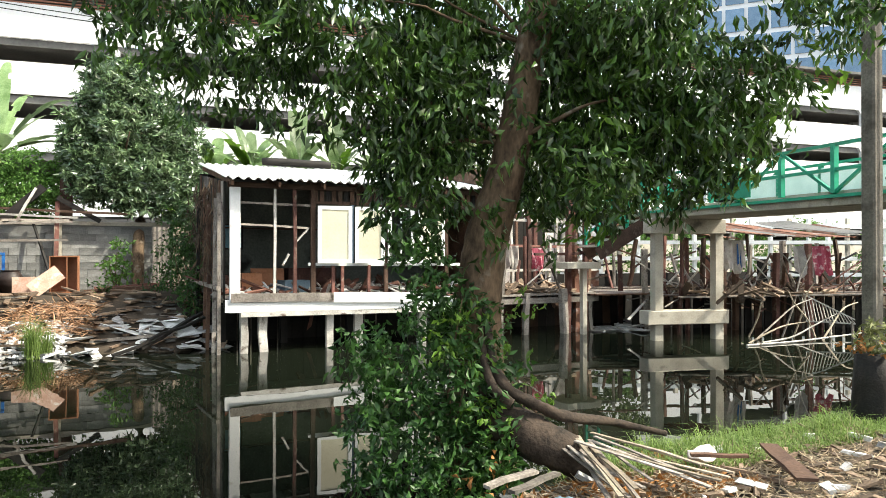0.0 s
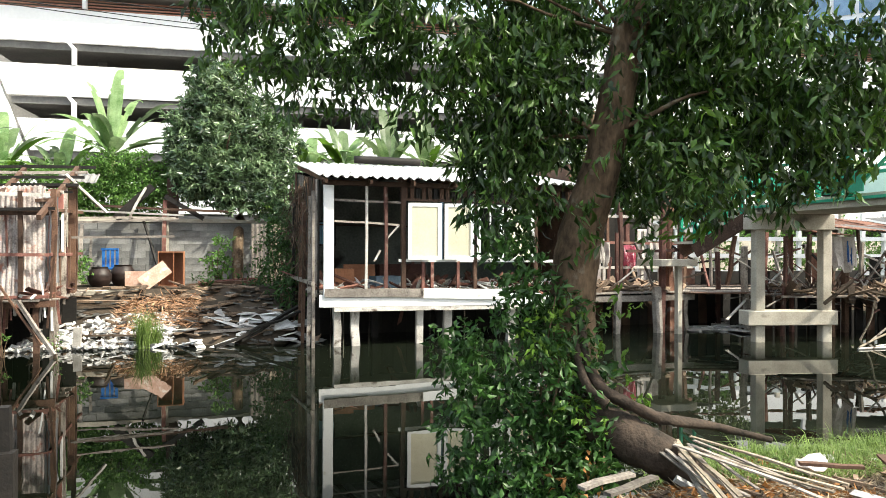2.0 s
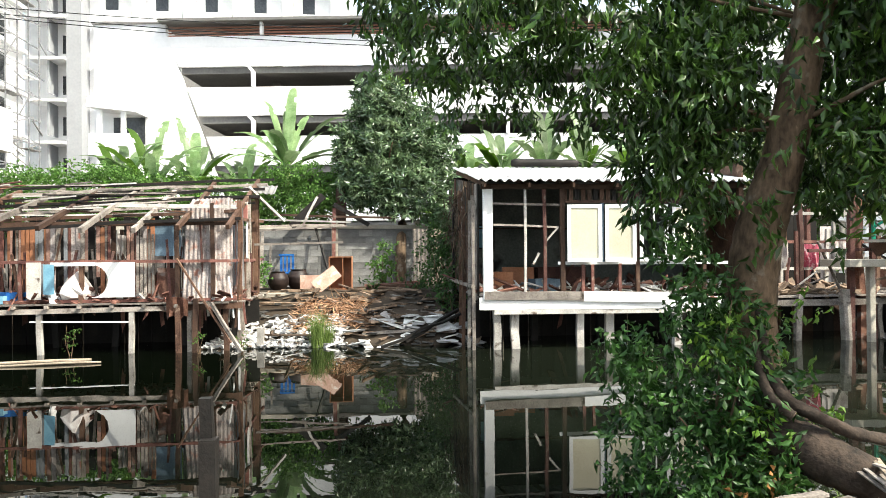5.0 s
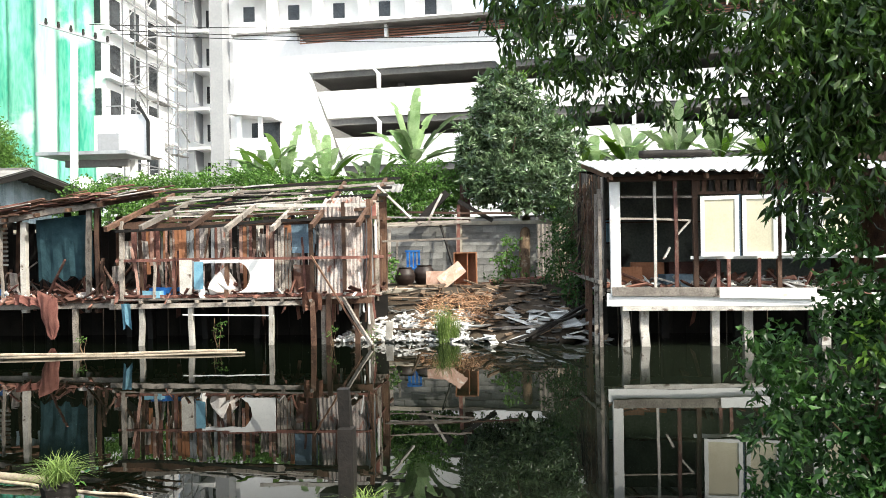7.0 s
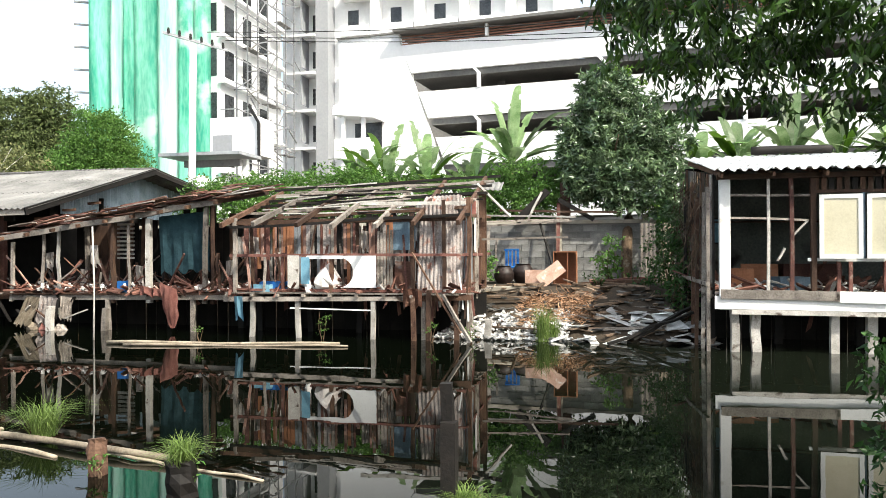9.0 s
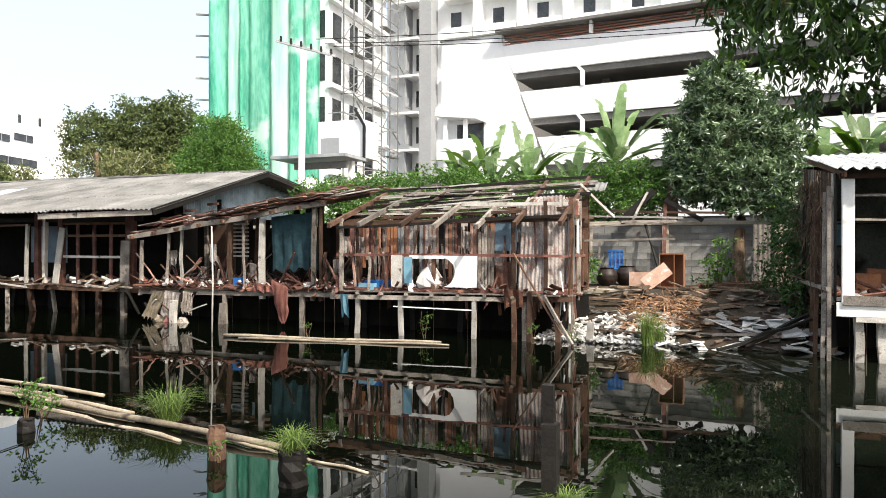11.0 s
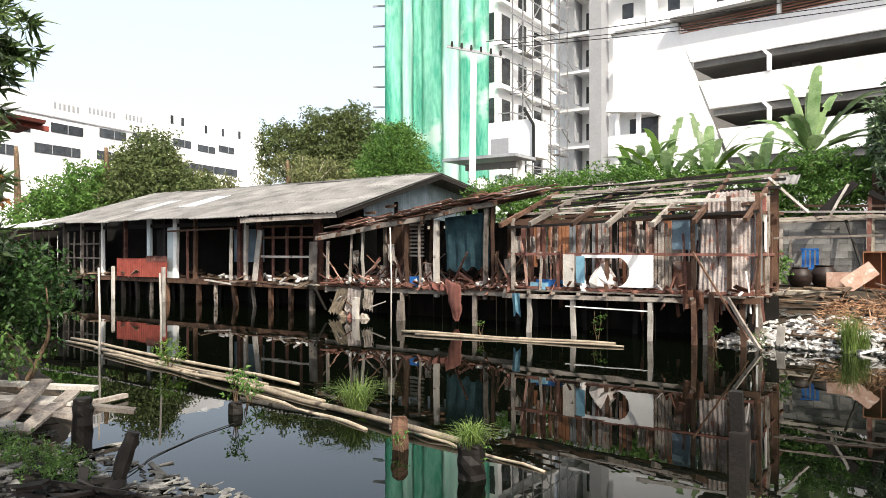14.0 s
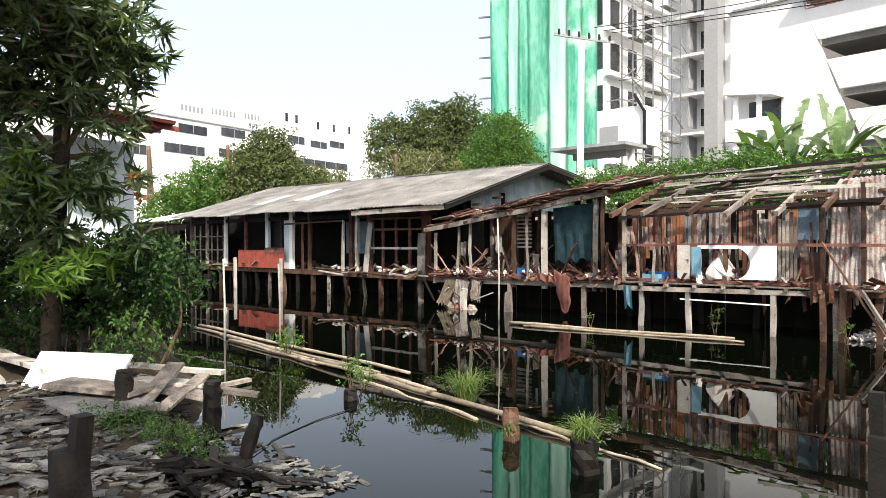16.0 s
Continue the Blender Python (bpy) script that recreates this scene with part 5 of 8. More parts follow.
stick("back_rail", (-2.85, 20.48, 1.95), (-2.42, 20.48, 1.95), 0.05, BLUE, chair, None, 0, 2)
for k, (a, b, w, mat) in enumerate((((-1.85, 20.85, 2.75), (-1.3, 20.2, 1.0), 0.06, WOOD_DARK), ((-3.35, 20.4, 1.0), (-3.3, 20.5, 2.6), 0.08, WOOD_GREY), ((-3.1, 20.6, 1.0), (-3.1, 20.7, 2.3), 0.06, WOOD_GREY),
                                    ((-0.4, 19.0, 1.1), (1.3, 19.3, 1.18), 0.14, WOOD_RED), ((-0.6, 18.7, 1.05), (0.9, 18.9, 1.12), 0.12, WOOD_BROWN), ((0.2, 19.3, 1.05), (1.4, 19.0, 1.2), 0.1, RUST))):
    bm = bmesh.new()
    add_stick(bm, a, b, w, w * 0.7, 0.01, 4)
    solid("timber_pole" if k < 3 else "timber_plank", bm, mat, "weathered timber leaning or lying on the terrace", "timber", "timbers on the terrace")
# rusty frame and collapsed shelter behind the wall
frame_a = thing("collapsed_shelter", (-1.6, 20.3, 1.0), "rusted collapsed shelter frame under creepers", "shelter")
for a, b, w, mat in (((-1.35, 20.8, 1.0), (-1.3, 20.8, 3.3), 0.10, WOOD_RED), ((-1.15, 21.4, 1.0), (-1.13, 21.4, 3.95), 0.30, WOOD_BROWN), ((-2.5, 20.55, 2.75), (-1.6, 20.6, 3.65), 0.26, WOOD_DARK), ((-1.3, 20.75, 3.4), (-0.3, 20.75, 2.8), 0.12, WOOD_DARK), ((-2.2, 20.4, 2.7), (-1.75, 20.4, 3.6), 0.06, WOOD_PALE), ((-3.0, 20.6, 3.1), (0.5, 20.6, 3.0), 0.06, WOOD_BROWN), ((-3.6, 20.3, 2.95), (-0.8, 20.2, 2.86), 0.05, WOOD_PALE), ((-3.6, 19.8, 2.6), (-0.9, 20.0, 2.75), 0.05, WOOD_GREY)):
    stick("bar", a, b, w, mat, frame_a, min(w, 0.2))
for y0 in (0.95, 1.45):
    part("door_sheet", corrugated((y0, 20.3, 1.05), (0.42, 0.02, 0), (0, 0.05, 1.62), 0.12, 0.012, 2), WOOD_GREY if y0 < 1.2 else BAMBOO, frame_a, "tan upright sheet against the wall")

# rubble slope down to the water
def slope(x0, x1, y0, y1, lift=0.02):
    def place():
        x, y = U(x0, x1), U(y0, y1)
        return x, y, max(ground_z(x, y), 0.0) + lift
    return place


scraps("bank_rubble", PALE_PLASTIC, 520, slope(-3.7, -0.8, 15.1, 16.6), 0.095, "pale broken sheets and rubbish on the far bank", "rubble", 0.05, 0.3, None, 1.7)
scraps("bank_sheets", PALE_PLASTIC, 30, slope(-1.0, 2.0, 15.0, 16.4, 0.05), 0.40, "larger pale broken sheets near the water", "rubble", 0.03, 0.15, None, 1.8)
scraps("bank_slates", SCRAP_GREY, 150, slope(-3.0, 2.2, 14.9, 17.6), 0.13, "grey broken roof sheets on the far bank", "rubble", 0.03, 0.13, None, 2.0)
scraps("bank_boards", SCRAP_WOOD, 130, slope(-3.6, 2.2, 15.2, 18.4), 0.14, "broken boards strewn on the far bank", "debris", 0.04, 0.1, None, 5.0)
at = np.array([slope(-1.9, -0.3, 15.9, 17.4, 0.0)() for _ in range(1400)])
at[:, 2] += rng.uniform(0, 0.12, 1400)
straw = link_mesh("dry_straw", leaves_mesh("dry_straw", at, rng.normal(size=(1400, 3)) * [1, 1, 0.3], 0.30, 0.022, 0.1), DEAD_FROND)
tagged(straw, "heap of orange-tan dead fronds on the bank", "dead leaves", "", "stuff")
for a, b, w in (((0.0, 14.75, 0.03), (1.75, 15.6, 0.62), 0.08), ((0.5, 15.0, 0.1), (1.9, 16.0, 0.75), 0.09), ((-0.4, 15.6, 0.2), (1.2, 15.4, 0.35), 0.10), ((-0.3, 17.0, 0.6), (1.4, 16.5, 0.62), 0.12), ((-1.0, 17.4, 0.75), (1.0, 17.3, 0.7), 0.1)):
    bm = bmesh.new()
    add_stick(bm, a, b, w, w * 0.6, 0.02, 5)
    solid("fallen_beam", bm, WOOD_DARK if w < 0.1 else WOOD_GREY, "fallen grey beam lying on the rubble bank", "beam", "fallen beams")
bm = bmesh.new()
add_stick(bm, (-2.55, 15.3, -0.2), (-2.53, 15.3, 0.42), 0.14, 0.14, 0.01, 3)
solid("stump_post", bm, WOOD_PALE, "short pale post at the water's edge", "post")


def grass_tuft(x, y, z, n, h, label, r=0.2, mat=GRASS, name="grass_tuft", lean=1.1):
    n = int(n * 3)
    a, q = rng.uniform(0, 2 * math.pi, n), rng.uniform(0, r, n)
    at = np.stack([x + q * np.cos(a), y + q * np.sin(a), np.full(n, z)], 1)
    ob = link_mesh(name, blades_mesh(name, at, h, 0.008, lean, (x, y, z)), mat)
    ob.location = (x, y, z)
    return tagged(ob, label, "grass", "grass tufts")


grass_tuft(-1.35, 15.15, 0.0, 110, 0.85, "tall fresh grass tuft at the far waterline", 0.16, lean=0.45)
grass_tuft(-1.15, 15.3, 0.02, 60, 0.65, "tall fresh grass tuft at the far waterline", 0.14, lean=0.5)

# ---------------------------------------------------------------- trees and plants
def limbs(parent, mat, start, ends, r0, wob=0.25, name="branch"):
    for e in ends:
        s, e = Vector(start), Vector(e)
        mid = s.lerp(e, 0.5) + Vector((U(-wob, wob), U(-wob, wob), U(0, wob)))
        part(name, tube([s, s.lerp(mid, 0.6), mid, e], [r0, r0 * 0.75, r0 * 0.5, r0 * 0.18], 6, 0.06, 3), mat, parent, "", True)


# the leaning tree on the near bank
tree = thing("shade_tree", (2.85, 5.15, 0.2), "large leaning tree with rough bark and drooping glossy leaves", "tree")
trunk_pts = [(2.82, 5.2, 0.15), (2.80, 5.25, 0.7), (2.80, 5.3, 1.42), (2.86, 5.27, 2.05), (3.02, 5.19, 2.67), (3.14, 5.11, 3.38), (3.26, 5.03, 4.1), (3.4, 4.9, 5.0), (3.5, 4.8, 6.0)]
bole = tube(trunk_pts, [0.26, 0.23, 0.195, 0.185, 0.155, 0.14, 0.135, 0.12, 0.08], 26, 0.02, 10)
for v in bole.verts:
    v.co += v.normal * (0.022 * noise.noise(v.co * 3.5) + 0.012 * noise.noise(Vector((v.co.x * 18, v.co.y * 18, v.co.z * 6))))
part("trunk", bole, BARK, tree, "", True)
ROOT_A = [(2.76, 5.08, 1.51), (2.69, 4.91, 1.24), (2.66, 4.76, 1.08), (2.7, 4.62, 0.93), (2.89, 4.56, 0.82), (3.14, 4.52, 0.71), (3.69, 4.6, 0.59), (4.12, 4.5, 0.48)]
ROOT_B = [(2.65, 4.96, 1.28), (2.58, 4.76, 1.09), (2.59, 4.63, 0.94), (2.67, 4.52, 0.85)]
butt = tube([(2.74, 5.12, 0.85), (2.74, 4.85, 0.68), (2.86, 4.62, 0.58), (3.08, 4.46, 0.46), (3.3, 4.34, 0.30), (3.45, 4.26, 0.12)], [0.15, 0.17, 0.17, 0.15, 0.11, 0.06], 22, 0.05, 7)
for v in butt.verts:
    v.co += v.normal * (0.04 * noise.noise(v.co * 4) + 0.018 * noise.noise(v.co * 14))
part("buttress_root", butt, BARK_SHADED, tree, "thick dark buttress root", True)
part("root", tube(ROOT_A, [0.03, 0.034, 0.038, 0.042, 0.045, 0.042, 0.034, 0.02], 10, 0.12, 6), BARK_SHADED, tree, "long surface root", True)
part("root", tube(ROOT_B, [0.028, 0.03, 0.034, 0.036], 10, 0.12, 6), BARK_SHADED, tree, "", True)
limbs(tree, BARK, (3.2, 5.08, 3.7), [(0.6, 5.9, 4.0), (1.3, 6.2, 4.6), (2.2, 5.6, 5.2), (4.4, 4.2, 4.4), (5.0, 3.5, 4.3), (2.4, 4.2, 5.6)], 0.017, 0.3)
limbs(tree, BARK, (3.05, 5.17, 2.9), [(2.1, 5.5, 2.7), (4.1, 4.5, 3.3), (3.7, 4.7, 2.8), (1.7, 5.7, 3.3)], 0.026, 0.15)
T_BLOBS = [((0.75, 5.95, 4.0), (0.85, 1.0, 0.85)), ((0.05, 6.0, 4.1), (0.35, 0.5, 0.5)), ((1.6, 5.7, 3.85), (0.55, 0.8, 0.8)), ((1.15, 5.9, 3.2), (0.3, 0.4, 0.28)), ((2.22, 5.55, 3.25), (0.48, 0.5, 0.75)), ((2.3, 5.5, 2.9), (0.5, 0.5, 0.6)), ((2.3, 5.5, 2.35), (0.42, 0.42, 0.42)),
           ((2.8, 5.9, 4.2), (0.8, 0.7, 0.8)), ((3.75, 4.75, 3.9), (0.75, 0.8, 0.85)), ((3.85, 4.75, 3.05), (0.45, 0.5, 0.5)), ((4.35, 4.25, 3.1), (0.6, 0.55, 0.72)), ((3.3, 5.02, 2.6), (0.25, 0.3, 0.5)), ((4.95, 3.55, 4.0), (0.5, 0.5, 0.55)),
           ((3.5, 4.5, 2.65), (0.5, 0.4, 0.45)), ((2.5, 5.4, 3.25), (0.5, 0.5, 0.6)), ((3.7, 5.6, 3.3), (0.5, 0.45, 0.6)), ((2.6, 4.6, 5.4), (2.2, 1.6, 0.8)), ((0.9, 5.6, 5.1), (1.3, 1.2, 0.6)), ((4.6, 3.9, 5.1), (1.3, 1.2, 0.6))]
LOW = [((3.69, 5.23, 3.87), (0.40, 0.40, 0.40)), ((4.00, 4.99, 4.04), (0.40, 0.40, 0.40)), ((3.97, 5.02, 3.59), (0.35, 0.35, 0.35)), ((4.33, 4.71, 3.86), (0.40, 0.40, 0.40)), ((2.91, 5.70, 4.05), (0.35, 0.35, 0.35)), ((4.19, 4.57, 2.52), (0.32, 0.32, 0.35)), ((3.84, 4.87, 2.46), (0.28, 0.28, 0.31)), ((4.53, 4.23, 2.78), (0.32, 0.32, 0.35)), ((3.58, 5.06, 2.93), (0.35, 0.35, 0.39)), ((3.38, 5.20, 2.54), (0.30, 0.30, 0.33)), ((4.68, 4.07, 3.31), (0.40, 0.40, 0.44)), ((4.09, 4.66, 3.24), (0.40, 0.40, 0.44))]
crown("crown", tree, LEAF_TREE, T_BLOBS[:4], 96, 12, 0.16, 0.124, 0.040, 1.0, "hanging outer leaves with gaps between", 0.2)
crown("crown", tree, LEAF_TREE, T_BLOBS[4:16] + LOW, 145, 12, 0.17, 0.122, 0.039, 1.0, "dense crown of drooping leaves", 0.2)
FILL = [((2.6, 5.65, 3.7), (0.6, 0.5, 0.6)), ((3.1, 5.7, 3.1), (0.5, 0.4, 0.5)), ((2.82, 4.93, 2.55), (0.22, 0.14, 0.28)), ((3.06, 4.84, 3.25), (0.26, 0.16, 0.3)), ((2.66, 5.0, 2.1), (0.2, 0.14, 0.25)), ((3.2, 4.75, 3.9), (0.3, 0.16, 0.3))]
crown("crown", tree, LEAF_TREE, FILL, 100, 12, 0.16, 0.122, 0.039, 1.0, "leaves hanging round the trunk", 0.1)
crown("crown", tree, LEAF_TREE, T_BLOBS[16:], 14, 11, 0.2, 0.14, 0.055, 0.8)
crown("fresh_leaves", tree, LEAF_YOUNG, [((3.6, 4.75, 2.75), (0.45, 0.4, 0.5)), ((4.3, 4.25, 2.95), (0.6, 0.5, 0.5)), ((4.95, 3.55, 3.55), (0.4, 0.4, 0.35)), ((3.4, 5.0, 2.3), (0.3, 0.3, 0.45)), ((3.9, 4.7, 3.2), (0.6, 0.5, 0.8))], 16, 10, 0.15, 0.13, 0.045, 0.8)

bush = thing("climbing_bush", (2.2, 5.05, 0.1), "dense leafy bush climbing round the trunk foot", "bush")
limbs(bush, BARK, (2.5, 5.1, 0.15), [(1.9, 5.2, 1.2), (2.5, 5.0, 1.6), (2.0, 4.8, 0.8), (2.4, 4.7, 1.1)], 0.025, 0.1, "stem")
crown("foliage", bush, LEAF_BUSH, [((2.1, 5.1, 0.5), (0.55, 0.42, 0.6)), ((2.45, 4.92, 1.0), (0.42, 0.35, 0.4)), ((2.35, 5.2, 1.6), (0.34, 0.3, 0.4)), ((1.9, 5.2, 1.1), (0.38, 0.35, 0.35)), ((2.6, 4.72, 0.55), (0.32, 0.26, 0.5)), ((2.58, 5.05, 1.4), (0.3, 0.25, 0.32)), ((2.2, 5.2, 2.0), (0.22, 0.2, 0.25)), ((2.3, 4.6, 0.3), (0.5, 0.3, 0.3))], 360, 10, 0.12, 0.085, 0.036, 0.5, "", 0.3)
crown("foliage", bush, LEAF_YOUNG, [((3.05, 5.2, 1.0), (0.22, 0.22, 0.34)), ((3.22, 5.15, 0.75), (0.26, 0.2, 0.18)), ((3.1, 5.1, 1.45), (0.14, 0.14, 0.2)), ((2.65, 4.68, 0.75), (0.28, 0.18, 0.3)), ((2.4, 4.85, 1.3), (0.3, 0.2, 0.3))], 170, 10, 0.12, 0.075, 0.032, 0.5, "sunlit fresh green shoots")
crown("withered_foliage", bush, LEAF_DRY, [((2.5, 4.6, 0.3), (0.3, 0.2, 0.2))], 60, 8, 0.1, 0.07, 0.035, 0.4, "withered reddish leaves")

# dark tree over the terrace wall
mt = thing("mango_tree", (0.9, 21.6, 1.0), "dark round-headed tree behind the block wall", "tree")
part("trunk", tube([(0.6, 20.7, 0.9), (0.62, 20.9, 2.2), (0.75, 21.5, 3.5), (0.7, 21.9, 5.0), (0.6, 22, 6.5)], [0.16, 0.15, 0.13, 0.1, 0.05], 10, 0.05), BARK, mt, "", True)
limbs(mt, BARK, (0.7, 21.6, 3.8), [(-0.8, 21.6, 5.0), (2.0, 21.8, 5.0), (0.4, 20.6, 5.2), (0.9, 22.6, 6.6)], 0.07)
crown("crown", mt, LEAF_MANGO_LIT, [((0.4, 21.9, 5.2), (1.55, 1.2, 1.5)), ((0.1, 21.9, 6.6), (0.95, 0.9, 0.85)), ((-0.8, 21.6, 5.0), (0.65, 0.7, 1.0)), ((1.7, 21.7, 5.0), (0.75, 0.8, 0.95)), ((0.2, 21.1, 4.1), (1.15, 0.7, 0.9)), ((1.5, 20.9, 3.7), (0.85, 0.6, 0.85)), ((-0.5, 21.0, 4.0), (0.7, 0.5, 0.7)), ((1.9, 20.7, 3.1), (0.5, 0.4, 0.55)), ((0.7, 20.8, 3.35), (0.7, 0.4, 0.45))], 92, 16, 0.22, 0.215, 0.060, 0.75, "", 0.35, True)
crown("fresh_leaves", mt, LEAF_YOUNG, [((0.6, 22.0, 7.0), (0.8, 0.7, 0.6)), ((1.7, 20.8, 3.2), (0.7, 0.4, 0.5))], 22, 10, 0.2, 0.18, 0.06, 0.6)
for (x, y, z, r, h) in ((0.1, 19.6, 1.0, 0.45, 1.0), (-3.3, 19.5, 1.0, 0.4, 0.7), (1.7, 18.2, 0.9, 0.4, 1.9)):
    sh = thing("shrub", (x, y, z), "small leafy shrub growing on the terrace", "shrub", "terrace shrubs")
    limbs(sh, BARK, (x, y, z), [(x - r * 0.4, y, z + h * 0.8), (x + r * 0.4, y, z + h * 0.9), (x, y - 0.1, z + h)], 0.02, 0.05, "stem")
    crown("foliage", sh, LEAF_VINE if h < 1.5 else LEAF_DARK, [((x, y, z + h * 0.6), (r, r, h * 0.5)), ((x + 0.1, y, z + h * 1.05), (r * 0.7, r * 0.6, h * 0.3))], 120, 9, 0.12, 0.12, 0.05, 0.4)


for x, y, r, h in ((1.5, 17.0, 0.6, 1.7), (1.7, 16.3, 0.42, 1.2), (1.55, 18.4, 0.6, 1.8), (0.9, 17.9, 0.4, 0.5), (-0.2, 18.5, 0.35, 0.35), (-3.4, 17.6, 0.35, 0.5)):
    z = max(ground_z(x, y), 0)
    sh = thing("shrub", (x, y, z), "dark leafy shrub growing out of the rubble bank", "shrub", "bank shrubs")
    limbs(sh, BARK, (x, y, z), [(x - r * 0.4, y, z + h * 0.8), (x + r * 0.4, y, z + h * 0.9)], 0.015, 0.05, "stem")
    crown("foliage", sh, LEAF_BUSH, [((x, y, z + h * 0.5), (r, r * 0.7, h * 0.5)), ((x - 0.1, y, z + h * 0.9), (r * 0.6, r * 0.5, h * 0.35))], 130, 9, 0.12, 0.10, 0.04, 0.4)


def banana_plant(x, y, z, h, n, spread, seed):
    """A banana plant: sheathed stem and arching leaves with a rib and torn edges."""
    r = random.Random(seed)
    pl = thing("banana_plant", (x, y, z), "banana plant with broad arching torn leaves", "banana plant", "banana plants behind the wall")
    part("stem", tube([(x, y, z), (x + 0.05, y, z + h * 0.5), (x, y, z + h)], [0.13, 0.11, 0.07], 8, 0.03), BANANA_STEM, pl, "", True)
    for k in range(n):
        a = 2.4 * k + r.uniform(-0.3, 0.3)
        L, wid = spread * r.uniform(0.9, 1.3), r.uniform(0.15, 0.23)
        rise = (0.35, 1.3, 0.7, 1.0, 0.5)[k % 5] * r.uniform(0.8, 1.2)
        out, side = Vector((math.cos(a), math.sin(a), 0)), Vector((-math.sin(a), math.cos(a), 0))
        bm = bmesh.new()
        N = 14
        rows = []
        for i in range(N + 1):
            t = i / N
            c = Vector((x, y, z + h)) + out * (L * t * (1.0 - 0.36 * rise)) + Vector((0, 0, L * (rise * t - (0.22 + 0.22 * rise) * t * t * t)))
            w = wid * math.sin(math.pi * min(1, 0.12 + t * 0.9)) ** 0.7 * (0.3 + 0.7 * min(1, t * 4))
            e = Vector((0, 0, w * (0.5 - 0.7 * t)))
            rows.append([c - side * w + e * r.uniform(0.3, 1.4), c - side * w * 0.5 + e * 0.5, c, c + side * w * 0.5 + e * 0.5, c + side * w + e * r.uniform(0.3, 1.4)])
        vs = [[bm.verts.new(p) for p in row] for row in rows]
        for i in range(N):
            for j in range(4):
                if j in (0, 3) and r.random() < 0.16:
                    continue
                bm.faces.new((vs[i][j], vs[i][j + 1], vs[i + 1][j + 1], vs[i + 1][j]))
        bmesh.ops.solidify(bm, geom=bm.faces[:], thickness=0.008)
        part("leaf", bm, BANANA if r.random() > 0.15 else LEAF_YOUNG, pl)


for bx, by, bh, bn, bl, bseed in ((-7.2, 23.4, 2.75, 8, 2.5, 1), (-6.0, 23.7, 2.7, 8, 2.3, 2), (-3.0, 23.8, 3.5, 9, 2.5, 3), (-8.2, 23.5, 2.5, 8, 2.4, 9), (-4.5, 24.3, 2.6, 7, 2.1, 11),
                                 (4.1, 23.6, 3.2, 8, 2.0, 4), (5.6, 23.4, 3.3, 8, 2.1, 5), (6.9, 23.1, 3.3, 8, 2.0, 6), (2.9, 23.4, 3.0, 7, 1.8, 8), (8.3, 22.8, 3.2, 7, 1.9, 12)):
    banana_plant(bx, by, 1.0, bh + 0.3, bn + 6, bl, bseed)
log_b = tube([(3.5, 18.55, 4.34), (4.4, 18.55, 4.35), (5.3, 18.55, 4.33)], [0.10, 0.10, 0.09], 10, 0.05)
solid("roof_log", log_b, WOOD_DARK, "dark log lying along the top of the white house roof", "log", smooth=True)

creeper = thing("creeper_mound", (-7.5, 22.3, 1.0), "mound of bright green creepers over the wall", "creeper")
crown("foliage", creeper, LEAF_VINE, [((-12.0, 20.8, 3.2), (1.6, 0.9, 1.2)), ((-10.2, 21.4, 3.4), (1.7, 0.9, 1.2)), ((-8.2, 21.9, 3.5), (1.7, 0.9, 1.25)), ((-6.4, 22.2, 3.3), (1.6, 0.9, 1.2)), ((-4.6, 22.5, 3.3), (1.6, 0.8, 1.1)), ((-2.8, 22.4, 3.4), (1.5, 0.8, 1.0)), ((-1.9, 21.5, 3.5), (0.8, 0.6, 0.5)), ((-2.3, 22.1, 4.1), (1.4, 0.7, 0.7)), ((-0.8, 22.4, 3.9), (1.0, 0.6, 0.7))], 120, 10, 0.2, 0.10, 0.06, 0.2, "", 0.6)


def far_tree(x, y, z0, blobs, mat, name, label, per=9, leaf=0.3):
    t = thing(name, (x, y, z0), label, "tree", "trees beyond the roofs")
    part("trunk", tube([(x, y, z0), (x + 0.2, y, z0 + 3), (x, y, z0 + 6.5)], [0.28, 0.22, 0.1], 8, 0.05), BARK, t, "", True)
    limbs(t, BARK, (x + 0.1, y, z0 + 3.5), [b[0] for b in blobs], 0.1, 0.4)
    crown("crown", t, mat, blobs, per, 12, 0.55, leaf, leaf * 0.42, 0.3, "", 0.55)
    return t


far_tree(14.0, 24.5, 0.9, [((12.6, 24.6, 4.9), (2.2, 1.8, 1.9)), ((15.6, 23.8, 4.7), (2.3, 1.8, 1.9)), ((17.6, 22.8, 4.4), (1.8, 1.6, 1.7)), ((11.2, 24.8, 4.2), (1.5, 1.4, 1.5))], LEAF_FAR, "rain_tree", "broad dark tree behind the gutted house", 13, 0.24)
far_tree(-37.5, 25.0, 1.0, [((-37.7, 24.6, 5.6), (3.2, 2.4, 1.9)), ((-35.6, 27.0, 5.0), (2.4, 2.0, 1.5)), ((-38.2, 24.5, 7.0), (1.7, 1.6, 0.9))], LEAF_OLIVE, "rain_tree", "broad olive tree beyond the long roof", 15, 0.24)
far_tree(-40.5, 18.5, 1.0, [((-38.24, 19.95, 4.64), (1.70, 1.70, 1.36)), ((-38.78, 18.89, 3.71), (1.50, 1.50, 1.20)), ((-37.66, 21.01, 5.75), (1.30, 1.30, 1.0)), ((-37.44, 21.39, 4.22), (1.80, 1.80, 1.44))], LEAF_VINE, "rain_tree", "feathery light green tree behind the annexe", 16, 0.26)
